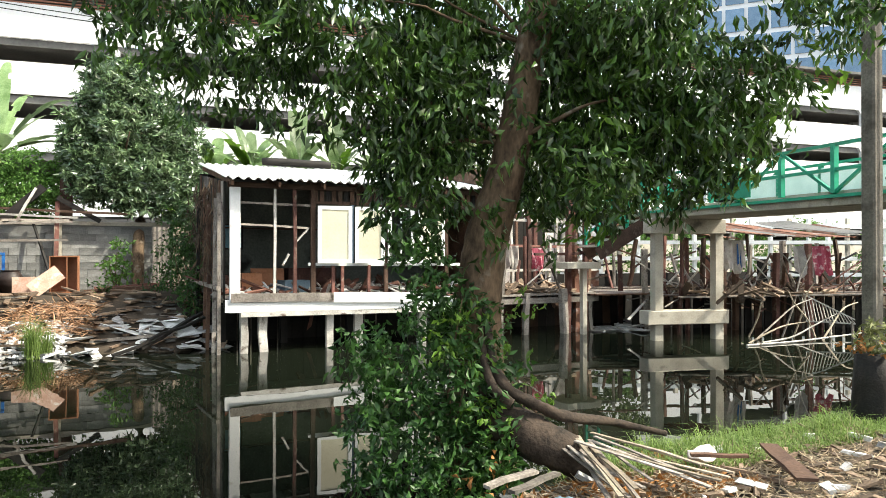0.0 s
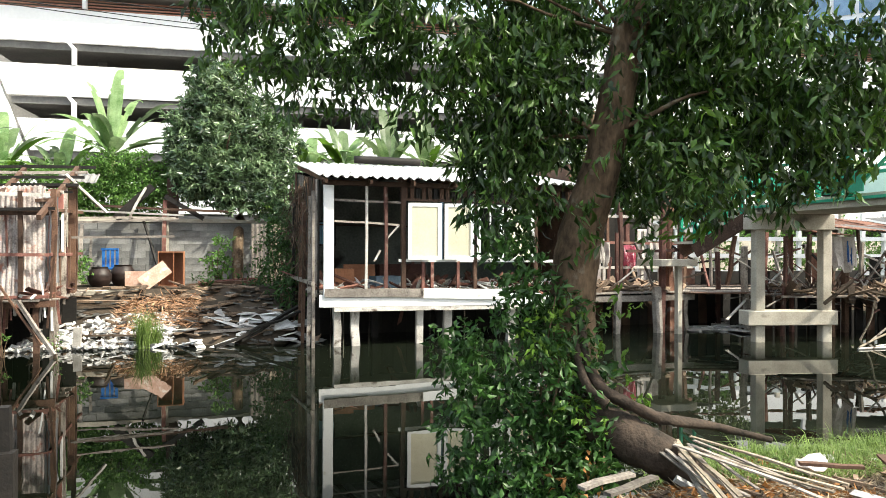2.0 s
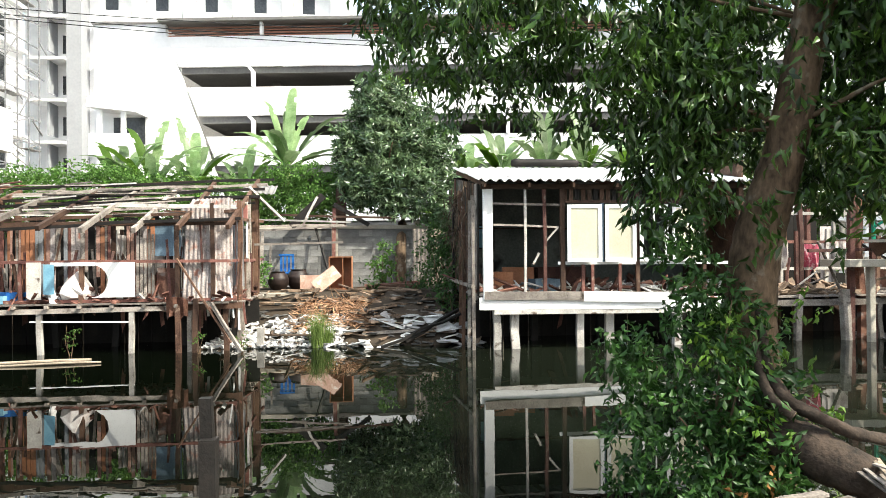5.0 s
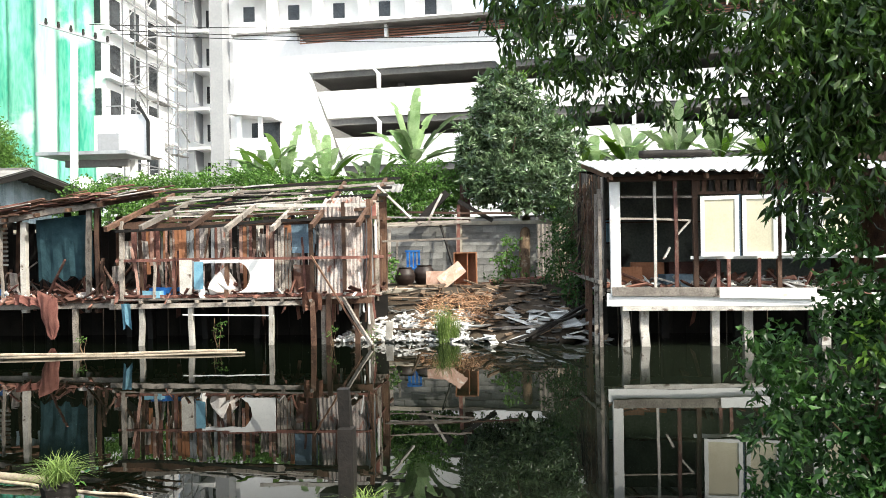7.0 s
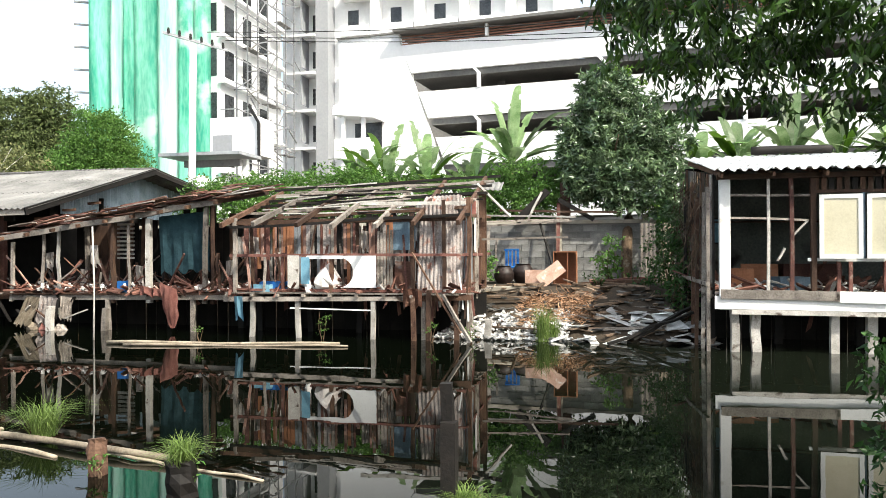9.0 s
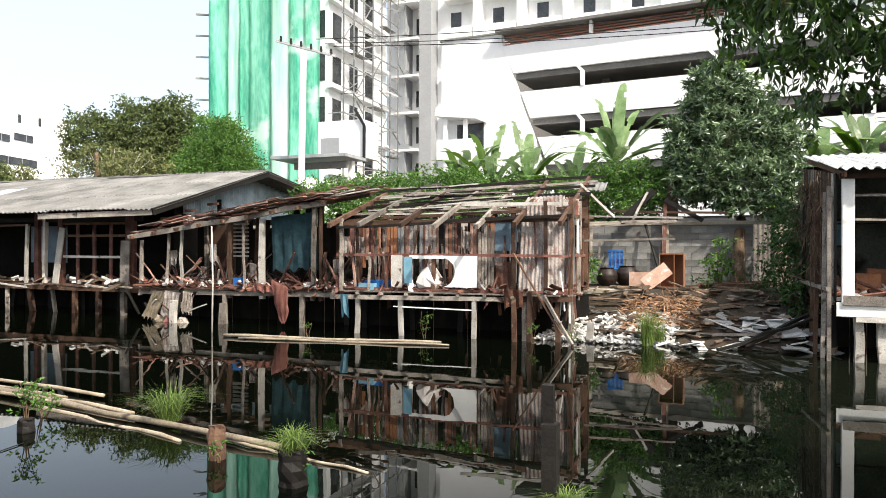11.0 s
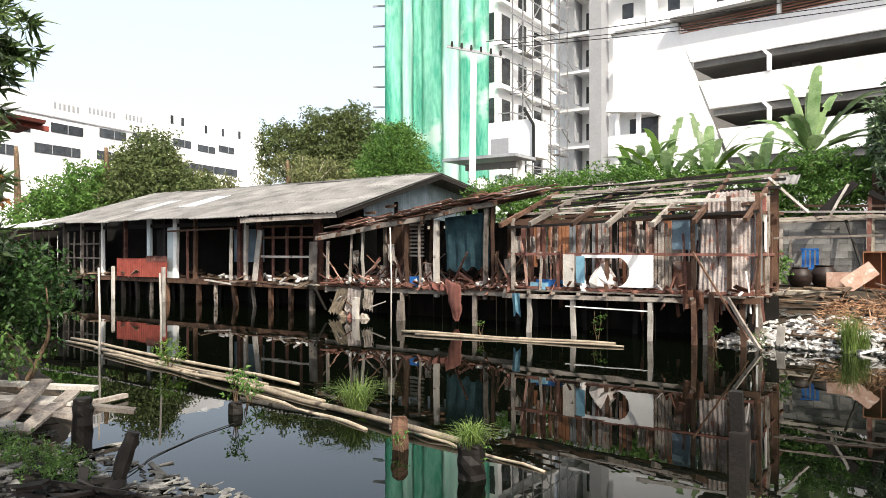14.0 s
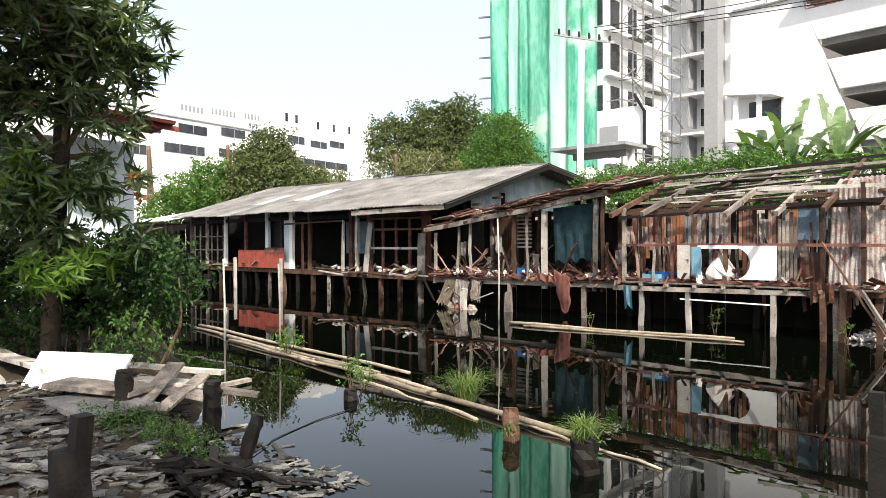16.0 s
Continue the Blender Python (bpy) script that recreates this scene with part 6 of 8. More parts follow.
far_tree(-37.0, 21.5, 1.0, [((-35.79, 23.12, 6.0), (2.1, 2.1, 1.7)), ((-34.72, 24.67, 4.89), (2.00, 2.00, 1.50)), ((-36.30, 22.32, 4.53), (2.00, 2.00, 1.60)), ((-35.61, 23.39, 7.5), (1.3, 1.3, 1.1))], LEAF_FAR, "rain_tree", "broad dark olive tree behind the long roof", 18, 0.24)
sparse = far_tree(-33.0, 31.0, 1.0, [((-33.0, 30.8, 6.3), (1.8, 1.6, 1.7)), ((-31.6, 32.3, 6.2), (2.0, 1.8, 1.7)), ((-30.2, 33.6, 5.8), (1.7, 1.5, 1.4))], LEAF_OLIVE, "sparse_tree", "sparse olive tree with bare pale twigs", 7, 0.24)
limbs(sparse, WOOD_PALE, (-32.4, 31.4, 4.5), [(-33.9 + 0.55 * k, 30.4 + 0.4 * k, 7.2 + U(-0.6, 0.9)) for k in range(7)], 0.06, 0.4, "bare_twig")
far_tree(-33.5, 40.0, 1.0, [((-36.8, 38.9, 10.3), (2.4, 2.2, 2.2)), ((-35.2, 39.8, 11.0), (1.7, 1.6, 1.8)), ((-37.2, 38.5, 7.8), (3.0, 2.5, 2.4)), ((-34.8, 40.2, 8.4), (1.6, 1.8, 2.0)), ((-39.2, 37.0, 9.4), (2.2, 2.0, 2.0))], LEAF_FAR, "rain_tree", "tall dark green tree before the towers", 13, 0.28)
far_tree(-27.9, 35.4, 1.0, [((-27.9, 35.4, 8.1), (1.9, 1.7, 2.0)), ((-26.8, 35.7, 6.2), (1.6, 1.6, 2.1)), ((-29.2, 35.0, 6.3), (1.7, 1.6, 2.0)), ((-28.0, 34.8, 5.6), (1.8, 1.5, 1.9))], LEAF_VINE, "ivy_tree", "rounded tree overgrown with light green ivy", 34, 0.20)

# the mango on the near bank, left
nm_tree = thing("bank_mango_tree", (-9.9, 2.9, 0.4), "tall mango tree with long hanging leaves", "tree")
part("trunk", tube([(-9.75, 2.95, 0.3), (-9.75, 3.0, 1.5), (-9.72, 3.1, 3.0), (-9.68, 3.12, 4.3), (-9.7, 3.1, 6.0)], [0.12, 0.11, 0.10, 0.08, 0.04], 9, 0.05), BARK_SHADED, nm_tree, "", True)
limbs(nm_tree, BARK, (-9.72, 3.08, 3.0), [(-9.3, 3.9, 4.5), (-10.4, 2.4, 4.6), (-9.0, 3.0, 4.6), (-9.4, 3.6, 3.0), (-10.2, 2.2, 3.2)], 0.045, 0.2)
HANG = [((-9.34, 3.23, 2.64), (0.42, 0.42, 0.36)), ((-9.51, 2.72, 2.83), (0.42, 0.42, 0.36)), ((-9.20, 3.57, 2.02), (0.34, 0.34, 0.29)), ((-9.51, 2.71, 2.02), (0.45, 0.45, 0.38)), ((-9.40, 3.06, 3.66), (0.45, 0.45, 0.38)), ((-9.22, 3.53, 4.26), (0.50, 0.50, 0.42)), ((-9.11, 3.77, 4.71), (0.40, 0.40, 0.34)), ((-9.54, 2.62, 3.82), (0.45, 0.45, 0.38)), ((-9.59, 2.44, 2.42), (0.40, 0.40, 0.34)), ((-9.34, 3.22, 1.88), (0.35, 0.35, 0.30))]
crown("crown", nm_tree, LEAF_MANGO, [((-9.8, 2.7, 4.9), (1.1, 1.2, 0.8)), ((-9.5, 3.5, 4.6), (0.8, 0.7, 0.6)), ((-10.0, 2.3, 3.9), (0.8, 0.8, 0.7)), ((-9.5, 3.6, 3.6), (0.55, 0.45, 0.45)), ((-9.5, 3.55, 2.7), (0.6, 0.5, 0.5)), ((-9.9, 2.5, 2.7), (0.8, 0.7, 0.6)), ((-10.3, 2.4, 5.8), (1.3, 1.2, 0.7))] + HANG, 42, 15, 0.2, 0.27, 0.056, 0.8, "", 0.2, True)
# boughs above the view, added to keep the sun off the hedge
limbs(nm_tree, BARK, (-9.7, 3.1, 4.2), [(-8.2, 1.6, 5.3), (-7.4, 1.0, 5.6)], 0.05, 0.2)
crown("crown", nm_tree, LEAF_DARK, [((-7.4, 1.0, 5.6), (1.7, 1.3, 0.7)), ((-8.4, 1.9, 5.6), (1.2, 1.0, 0.7)), ((-8.6, 0.6, 5.7), (1.2, 1.0, 0.6))], 60, 16, 0.22, 0.22, 0.055, 0.8, "unseen high boughs added to shade the hedge", 0.2, True)
crown("fresh_leaves", nm_tree, LEAF_YOUNG, [((-9.3, 3.25, 1.75), (0.4, 0.4, 0.25)), ((-9.6, 2.6, 2.6), (0.4, 0.35, 0.5))], 60, 14, 0.17, 0.24, 0.05, 0.8, "sunlit yellow-green shoots", 0.3, True)
crown("fresh_leaves", nm_tree, LEAF_YOUNG, [((-8.69, 2.68, 1.58), (0.26, 0.26, 0.21)), ((-8.78, 2.37, 1.71), (0.22, 0.22, 0.18)), ((-8.59, 2.94, 1.70), (0.18, 0.18, 0.14))], 150, 14, 0.17, 0.22, 0.045, 0.8, "sunlit yellow-green shoots", 0.3, True)
crown("withered_leaves", nm_tree, LEAF_DRY, [((-9.35, 3.85, 2.75), (0.18, 0.18, 0.25))], 160, 9, 0.1, 0.12, 0.045, 0.9, "withered orange leaves")
# tree out of view, added to throw dappled shade on the left bank
shade = thing("unseen_shade_tree", (-1.8, -3.4, 0.5), "unseen leafy tree added to shade the near bank", "tree")
part("trunk", tube([(-1.8, -3.4, 0.3), (-1.8, -3.2, 3.0), (-1.7, -2.2, 5.5), (-1.6, -1.2, 6.6)], [0.25, 0.2, 0.14, 0.06], 10, 0.05), BARK, shade, "", True)
limbs(shade, BARK, (-1.75, -2.6, 4.6), [(-2.8, -0.3, 6.6), (-0.4, -0.9, 6.4), (-1.3, -0.6, 6.6)], 0.08)
crown("crown", shade, LEAF_TREE, [((-1.2, -0.9, 6.5), (1.9, 1.4, 0.9)), ((-2.5, -0.3, 6.7), (1.2, 1.1, 0.8))], 16, 11, 0.3, 0.2, 0.08, 0.5)
hedge = thing("waterside_bush", (-9.2, 4.6, 0.1), "dense dark bush overhanging the water", "bush")
limbs(hedge, BARK, (-9.3, 4.1, 0.1), [(-8.9, 4.2, 1.5), (-9.8, 4.1, 1.6), (-9.0, 3.8, 1.0)], 0.04, 0.15, "stem")
crown("foliage", hedge, LEAF_HEDGE_SHADED, [((-9.4, 4.0, 1.55), (0.85, 0.6, 0.6)), ((-9.3, 4.3, 1.35), (0.5, 0.45, 0.5)), ((-9.9, 3.5, 1.35), (0.9, 0.6, 0.55)), ((-10.6, 4.1, 1.4), (1.0, 0.8, 0.8)), ((-10.8, 3.1, 1.3), (1.0, 0.9, 1.0)), ((-11.2, 2.3, 1.6), (1.0, 0.9, 1.1)), ((-11.5, 1.5, 1.8), (1.0, 0.9, 1.2))], 170, 11, 0.15, 0.09, 0.04, 0.3, "", 0.3)
crown("low_foliage", hedge, LEAF_WEED, [((-8.66, 3.38, 0.82), (0.30, 0.30, 0.28)), ((-8.5, 3.65, 0.80), (0.28, 0.25, 0.26)), ((-8.6, 3.5, 1.05), (0.18, 0.18, 0.16))], 330, 10, 0.13, 0.07, 0.03, 0.3, "low light green shoots", 0.3)

# ---------------------------------------------------------------- buildings in the distance
def slab_building(name, label, base):
    return thing(name, base, label, "building")


def plain(name, lo, hi, mat, parent, label=""):
    return part(name, box(lo, hi), mat, parent, label)


# multi-storey car park, parallel to the canal
gar = slab_building("parking_garage", "white multi-storey car park with open decks", (-11.2, 40.3, 0.0))
gar.rotation_euler.z = radians(-6.5)      # turned a little towards the canal on its right
GX1 = 86.0


def slant(z):
    """The slanting left end of the open decks."""
    return 0.35 - 0.385 * (z - 12.36)


def gplain(name, lo, hi, mat, label=""):
    o = ORIGIN["parking_garage"]
    return part(name, box((lo[0] + o.x, lo[1] + o.y, lo[2]), (hi[0] + o.x, hi[1] + o.y, hi[2])), mat, gar, label)


def gpoly(name, pts, y0, y1, mat, label=""):
    """An upright slab in the facade's plane with the outline pts (x, z)."""
    o = ORIGIN["parking_garage"]
    bm = bmesh.new()
    a = [bm.verts.new((x + o.x, o.y + y0, z)) for x, z in pts]
    b = [bm.verts.new((x + o.x, o.y + y1, z)) for x, z in pts]
    bm.faces.new(a), bm.faces.new(b[::-1])
    for k in range(len(pts)):
        bm.faces.new((a[k], b[k], b[(k + 1) % len(pts)], a[(k + 1) % len(pts)]))
    bmesh.ops.recalc_face_normals(bm, faces=bm.faces[:])
    return part(name, bm, mat, gar, label)


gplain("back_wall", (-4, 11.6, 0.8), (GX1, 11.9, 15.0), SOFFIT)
gpoly("end_wall", [(-4.4, 0.8), (slant(2.0), 0.8), (slant(14.3), 14.3), (slant(14.3), 14.78), (-4.4, 14.78)], 0.02, 0.3, PLASTER, "blank white end wall with a slanting edge")
gplain("side_wall", (-4.4, 0.3, 0.8), (-4.1, 11.6, 14.78), PLASTER)
gplain("wall_coping", (-4.5, -0.08, 14.78), (slant(14.8), 0.4, 14.88), SOFFIT, "thin grey coping line")
for z0, z1 in ((12.37, 14.05), (9.65, 11.23), (6.9, 8.5), (3.8, 5.4)):
    gpoly("spandrel", [(slant(z0) - 0.02, z0), (GX1, z0), (GX1, z1), (slant(z1) - 0.02, z1)], 0.016, 0.16, PLASTER, "white parapet band")
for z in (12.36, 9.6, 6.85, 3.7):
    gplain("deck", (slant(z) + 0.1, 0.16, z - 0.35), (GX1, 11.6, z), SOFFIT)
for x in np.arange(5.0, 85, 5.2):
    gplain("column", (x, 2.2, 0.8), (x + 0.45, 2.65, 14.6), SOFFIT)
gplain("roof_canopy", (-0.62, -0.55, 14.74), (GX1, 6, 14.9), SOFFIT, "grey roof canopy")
for k in range(4):
    gplain("rust_rail", (slant(14.3) + 0.1, 0.16, 14.10 + k * 0.15), (GX1, 0.24, 14.17 + k * 0.15), RUSTY_RAIL)
for x in np.arange(4.9, 85, 7.0):
    gpoly("canopy_strut", [(x, 14.05), (x + 0.16, 14.05), (x + 0.16, 14.74), (x, 14.74)], -0.25, 0.1, PLASTER)
for x in np.arange(4.2, 85, 7.0):
    for z in (11.23, 8.5):
        gpoly("slot_post", [(x + 0.16, z), (x + 0.36, z), (x + 0.36, z + 0.85), (x + 0.1, z + 1.13), (x - 0.1, z + 1.13), (x + 0.16, z + 0.82)], -0.06, 0.14, PLASTER)
gpoly("porch_roof", [(-4.1, 9.95), (-1.35, 9.6), (-1.8, 10.4), (-4.0, 10.5)], -1.5, 0.01, PLASTER, "white porch canopy with slanting end")
for x in (-3.6, -2.3):
    gplain("porch_post", (x, -1.3, 0.8), (x + 0.22, -1.1, 9.8), PLASTER)
# dark sheet on the wall, standing in for the porch's shaded opening
gplain("porch_opening", (-3.3, -0.03, 8.1), (-1.55, 0.02, 9.6), WINDOW_DARK)
gplain("porch_parapet", (-4.0, -1.4, 7.3), (-1.4, -1.25, 8.5), PLASTER)

# tower under construction with balconies and a grey fin
tow = slab_building("apartment_tower", "white apartment tower with balconies and a grey fin", (-24, 62, 1.0))
plain("core", (-28.5, 60.6, 0.8), (-2, 76, 62), PLASTER, tow)
plain("fin", (-24.55, 58.9, 0.8), (-23.4, 60.6, 62), GREY_FIN, tow, "grey vertical fin")
for k in range(17):
    z = 4.2 + k * 3.35
    plain("balcony_slab", (-27.4, 58.6, z), (-24.56, 60.6, z + 0.2), PLASTER, tow)
    plain("balcony_side", (-26.05, 59.0, z - 2.6), (-25.9, 60.6, z), GREY_FIN, tow)
    plain("window", (-25.5, 60.55, z - 2.4), (-24.7, 60.59, z - 0.9), WINDOW_DARK, tow)
    for x in np.arange(-22.4, -4, 4.0):
        plain("balcony_slab", (x, 59.4, z), (x + 2.6, 60.6, z + 0.9), PLASTER, tow)
        plain("window", (x + 0.3, 60.54, z + 0.95), (x + 1.3, 60.58, z + 2.6), WINDOW_DARK, tow)
        plain("slim_fin", (x + 2.7, 59.6, z - 2.5), (x + 3.5, 60.6, z + 0.85), GREY_FIN if int(x) % 2 else PLASTER, tow)

wing = slab_building("tower_wing", "unfinished white tower wing with scaffolding and netting", (-30, 50, 1.0))
plain("core", (-34.5, 48.0, 0.8), (-27.6, 58.4, 60), PLASTER, wing)
for k in range(17):
    z = 5.0 + k * 3.35
    for y in (48.6, 51.4, 54.2):
        plain("window", (-27.62, y, z), (-27.57, y + 1.4, z + 2.1), WINDOW_DARK, wing)
    plain("ledge", (-27.6, 47.8, z - 0.6), (-27.1, 58.4, z - 0.35), PLASTER, wing)
    plain("window", (-28.9, 47.96, z), (-27.9, 48.0, z + 2.1), WINDOW_DARK, wing)
for y in np.arange(48.0, 58.4, 1.7):
    stick("scaffold_pole", (-26.3, y, 1), (-26.3, y, 40), 0.09, STEEL, wing, None, 0, 2)
for k in range(20):
    stick("scaffold_ledger", (-26.3, 47.8, 3 + k * 1.9), (-26.3, 58.4, 3 + k * 1.9), 0.08, STEEL, wing, None, 0, 2)
    stick("scaffold_ledger", (-27.6, 48.0 + (k % 5) * 2, 3 + k * 1.9), (-26.2, 48.0 + (k % 5) * 2, 3 + k * 1.9), 0.08, STEEL, wing, None, 0, 2)
    y = 48 + (k * 3) % 8
    stick("scaffold_brace", (-26.25, y, 3 + k * 1.9), (-26.25, y + 1.8, 5 + k * 1.9), 0.07, STEEL, wing, None, 0, 2)
for k in range(70):
    y, z = U(47.8, 57.0), U(4, 34)
    stick("scaffold_tube", (-26.2 + U(-0.3, 0.5), y, z), (-26.0 + U(-0.3, 0.6), y + U(0.6, 2.4), z + U(-0.9, 0.9)), U(0.05, 0.09), STEEL if k % 3 else SOFFIT, wing, None, 0, 2)
for k in range(16):
    y, z = 48 + (k * 2.7) % 8.5, 4.6 + k * 1.85
    stick("scaffold_board", (-26.5, y, z), (-26.5, y + 2.2, z + 0.05), 0.6, SOFFIT if k % 2 else PLASTER, wing, 0.07, 0, 2)
for k in range(14):
    stick("left_scaffold", (-36.2, 43.2, 10 + k * 1.6), (-34.4, 44.2, 10 + k * 1.6), 0.12, STEEL, wing, None, 0, 2)
plain("shaft", (-35.3, 43.6, 1), (-34.2, 47.8, 60), GREY_FIN, wing, "grey bare concrete shaft")
NX0, NY0, NX1, NY1 = -34.2, 42.2, -27.5, 46.5
cuts = [0, 0.17, 0.27, 0.36, 0.55, 0.72, 0.86, 1.0]
for k in range(7):
    a, b = cuts[k], cuts[k + 1]
    p = Vector((NX0 + (NX1 - NX0) * a, NY0 + (NY1 - NY0) * a, 0.8))
    bm = bmesh.new()
    d = Vector((NX1 - NX0, NY1 - NY0, 0))
    nrm = Vector((d.y, -d.x, 0)).normalized()
    vs = [[bm.verts.new(p + d * ((b - a) * i / 6) + Vector((0, 0, 59 * j / 30)) + nrm * (0.10 * math.sin(i * 1.1 + k) + 0.12 * math.sin(j * 0.9 + k * 2 + i))) for i in range(7)] for j in range(31)]
    for j in range(30):
        for i in range(6):
            bm.faces.new((vs[j][i], vs[j][i + 1], vs[j + 1][i + 1], vs[j + 1][i]))
    bmesh.ops.solidify(bm, geom=bm.faces[:], thickness=0.03)
    part("safety_net", bm, NET_WHITE if k in (1, 4) else GREEN_NET, wing, "green construction safety net" if k not in (1, 4) else "pale construction safety net", True)

# roofed hoist platform and service blocks before the tower
hoist = slab_building("hoist_platform", "white service block with flat canopy before the tower", (-20.5, 35, 1.0))
plain("canopy", (-23.0, 33.5, 6.98), (-18.3, 36.0, 7.15), ZINC, hoist)
plain("beam", (-21.9, 34.2, 6.45), (-18.6, 34.5, 6.8), SOFFIT, hoist)
plain("post", (-21.8, 34.4, 1), (-21.6, 34.6, 6.5), STEEL, hoist)
plain("post", (-18.9, 34.9, 1), (-18.6, 35.2, 6.9), PLASTER, hoist)
plain("block", (-22.0, 37.0, 7.4), (-19.0, 39.0, 9.6), PLASTER, hoist)
plain("block_opening", (-21.8, 36.96, 7.6), (-20.6, 37.0, 8.6), GREY_FIN, hoist)
stick("drain_pipe", (-18.9, 36.9, 7), (-18.9, 36.9, 9.2), 0.14, BLACK, hoist, None, 0, 2)
stick("drain_pipe", (-18.9, 36.9, 9.2), (-19.5, 36.9, 10.2), 0.14, BLACK, hoist, None, 0, 2)

ep = thing("power_pole", (-20.2, 32.2, 1.0), "white concrete power pole with cross-arm and insulators", "utility pole")
stick("pole", (-20.25, 32.2, 1.0), (-20.1, 32.2, 12.4), 0.24, PLASTER, ep, None, 0, 2)
stick("crossarm", (-21.4, 31.6, 12.9), (-18.6, 33.0, 12.2), 0.12, STEEL, ep, None, 0, 2)
for k in range(6):
    t = (k + 0.5) / 6
    c = Vector((-21.4, 31.6, 12.9)).lerp(Vector((-18.6, 33.0, 12.2)), t)
    part("insulator", tube([c, c + Vector((0, 0, 0.32))], [0.09, 0.05], 7, 0, 1), WOOD_DARK, ep)
for k, (dz, e) in enumerate(((0.55, (30, 40, 16.0)), (0.35, (30, 39, 14.6)), (0.2, (30, 38.6, 14.2)))):
    a, b = Vector((-19.5 + k * 0.4, 32.5 + k * 0.2, 12.5 + dz)), Vector(e)
    pts = [a.lerp(b, t) + Vector((0, 0, -4 * 1.1 * t * (1 - t))) for t in np.linspace(0, 1, 16)]
    part("wire", tube(pts, [0.022] * 16, 5, 0, 1), BLACK, ep)

# long white building on the left horizon
fw = slab_building("far_white_building", "long white building with dark window bands", (-86, 52, 1.0))
F0, F1 = Vector((-79.5, 24, 0)), Vector((-92.0, 82, 0))
fd = (F1 - F0).normalized()
fn = Vector((-fd.y, fd.x, 0))
FM = Matrix(((fd.x, fn.x, 0, F0.x), (fd.y, fn.y, 0, F0.y), (0, 0, 1, 0), (0, 0, 0, 1)))
LEN = (F1 - F0).length
part("wall", box((0, 0, 0), (34, 14, 19.7), FM), PLASTER, fw)
part("wall", box((34, 0.02, 0), (LEN, 14, 21.6), FM), PLASTER, fw)
for a, b, z0, z1 in ((2, 16, 15.2, 16.0), (18.6, 23.0, 15.7, 16.5), (25.4, 29.6, 16.1, 16.9), (31, 35, 16.4, 17.1), (38.0, 41.6, 16.7, 17.5), (43.0, 46.8, 16.6, 17.3), (47.6, 51.2, 17.1, 17.8), (3, 14, 12.4, 13.2), (16.5, 22.6, 13.1, 13.9), (25, 36, 13.3, 14.1), (39, 52, 13.6, 14.4)):
    part("window_band", box((a, -0.06, z0 - 0.15), (b, -0.02, z1 + 0.15), FM), WINDOW_DARK, fw)
    for q in np.arange(a + 2.2, b - 0.8, 2.6):
        part("window_post", box((q, -0.09, z0 - 0.15), (q + 0.1, -0.06, z1 + 0.15), FM), GREY_FIN, fw)
for a0, a1, z0 in ((19.0, 22.4, 18.3), (23.8, 28.0, 18.6), (29.5, 32.1, 18.8), (6, 12, 17.6)):
    for a in np.arange(a0, a1, 0.62):
        part("slit", box((a, -0.05, z0), (a + 0.3, -0.02, z0 + 0.75), FM), GREY_FIN, fw)
for a, z in ((37.5, 19.6), (39.6, 19.6), (48.3, 19.4), (52.3, 19.6), (44.5, 19.3)):
    part("slit", box((a, -0.05, z), (a + 0.55, -0.02, z + 1.2), FM), WINDOW_DARK, fw)
for a in np.arange(1, 33, 2.0):
    part("cornice", box((a, -0.12, 17.25), (a + 2.0, 0, 17.4), FM), GREY_FIN, fw)
for a, w, h in ((9, 3, 0.8), (20, 6, 0.7), (46, 4, 0.9)):
    part("roof_block", box((a, 1, 19.7), (a + w, 5, 19.7 + h + (1.9 if a > 34 else 0)), FM), PLASTER, fw)
part("annex", box((40, -16, 0), (60, -4, 8.6), FM), PLASTER, fw)

# glass tower over the bridge
gt = slab_building("glass_tower", "tall bluish glass office tower", (88, 70, 1.0))
G0 = Vector((80, 76, 0))
gd = Vector((0.66, -0.75, 0)).normalized()
gn = Vector((0.75, 0.66, 0)).normalized()
GM = Matrix(((gd.x, gn.x, 0, G0.x), (gd.y, gn.y, 0, G0.y), (0, 0, 1, 0), (0, 0, 0, 1)))
part("frame", box((-6, 0, 0), (30, 15, 70), GM), PLASTER, gt)
for i in range(12):
    for k in range(9):
        part("pane", box((-5.4 + i * 3.0, -0.15, 22 + k * 4.0), (-2.9 + i * 3.0, -0.05, 25.3 + k * 4.0), GM), BLUE_GLASS, gt)

# house with a red roof edge among the near trees, left
rh = thing("red_roofed_house", (-16.5, 5.6, 0.4), "pale blue house with red roof edge among trees", "house")
part("wall", box((-19.5, 2.5, 0.3), (-15.6, 6.6, 4.1)), PALE_BLUE_WALL, rh)
bm = bmesh.new()
add_stick(bm, (-15.3, 2.0, 4.75), (-14.55, 6.75, 4.33), 1.6, 0.06)
part("roof", bm, TERRACOTTA, rh)
stick("bargeboard", (-14.5, 2.0, 4.68), (-13.98, 6.8, 4.25), 0.05, RED_PANEL, rh, 0.1, 0, 2, "red painted roof edge")
fence = thing("plank_fence", (-10.9, 2.9, 0.4), "low grey plank fence in the shade", "fence")
for k in range(16):
    x, y = -11.0 + 0.04 * k, 2.1 + 0.135 * k
    part("plank", box((x, y, 0.4), (x + 0.03, y + 0.12, 1.3 + U(-0.05, 0.05))), WOOD_GREY, fence)

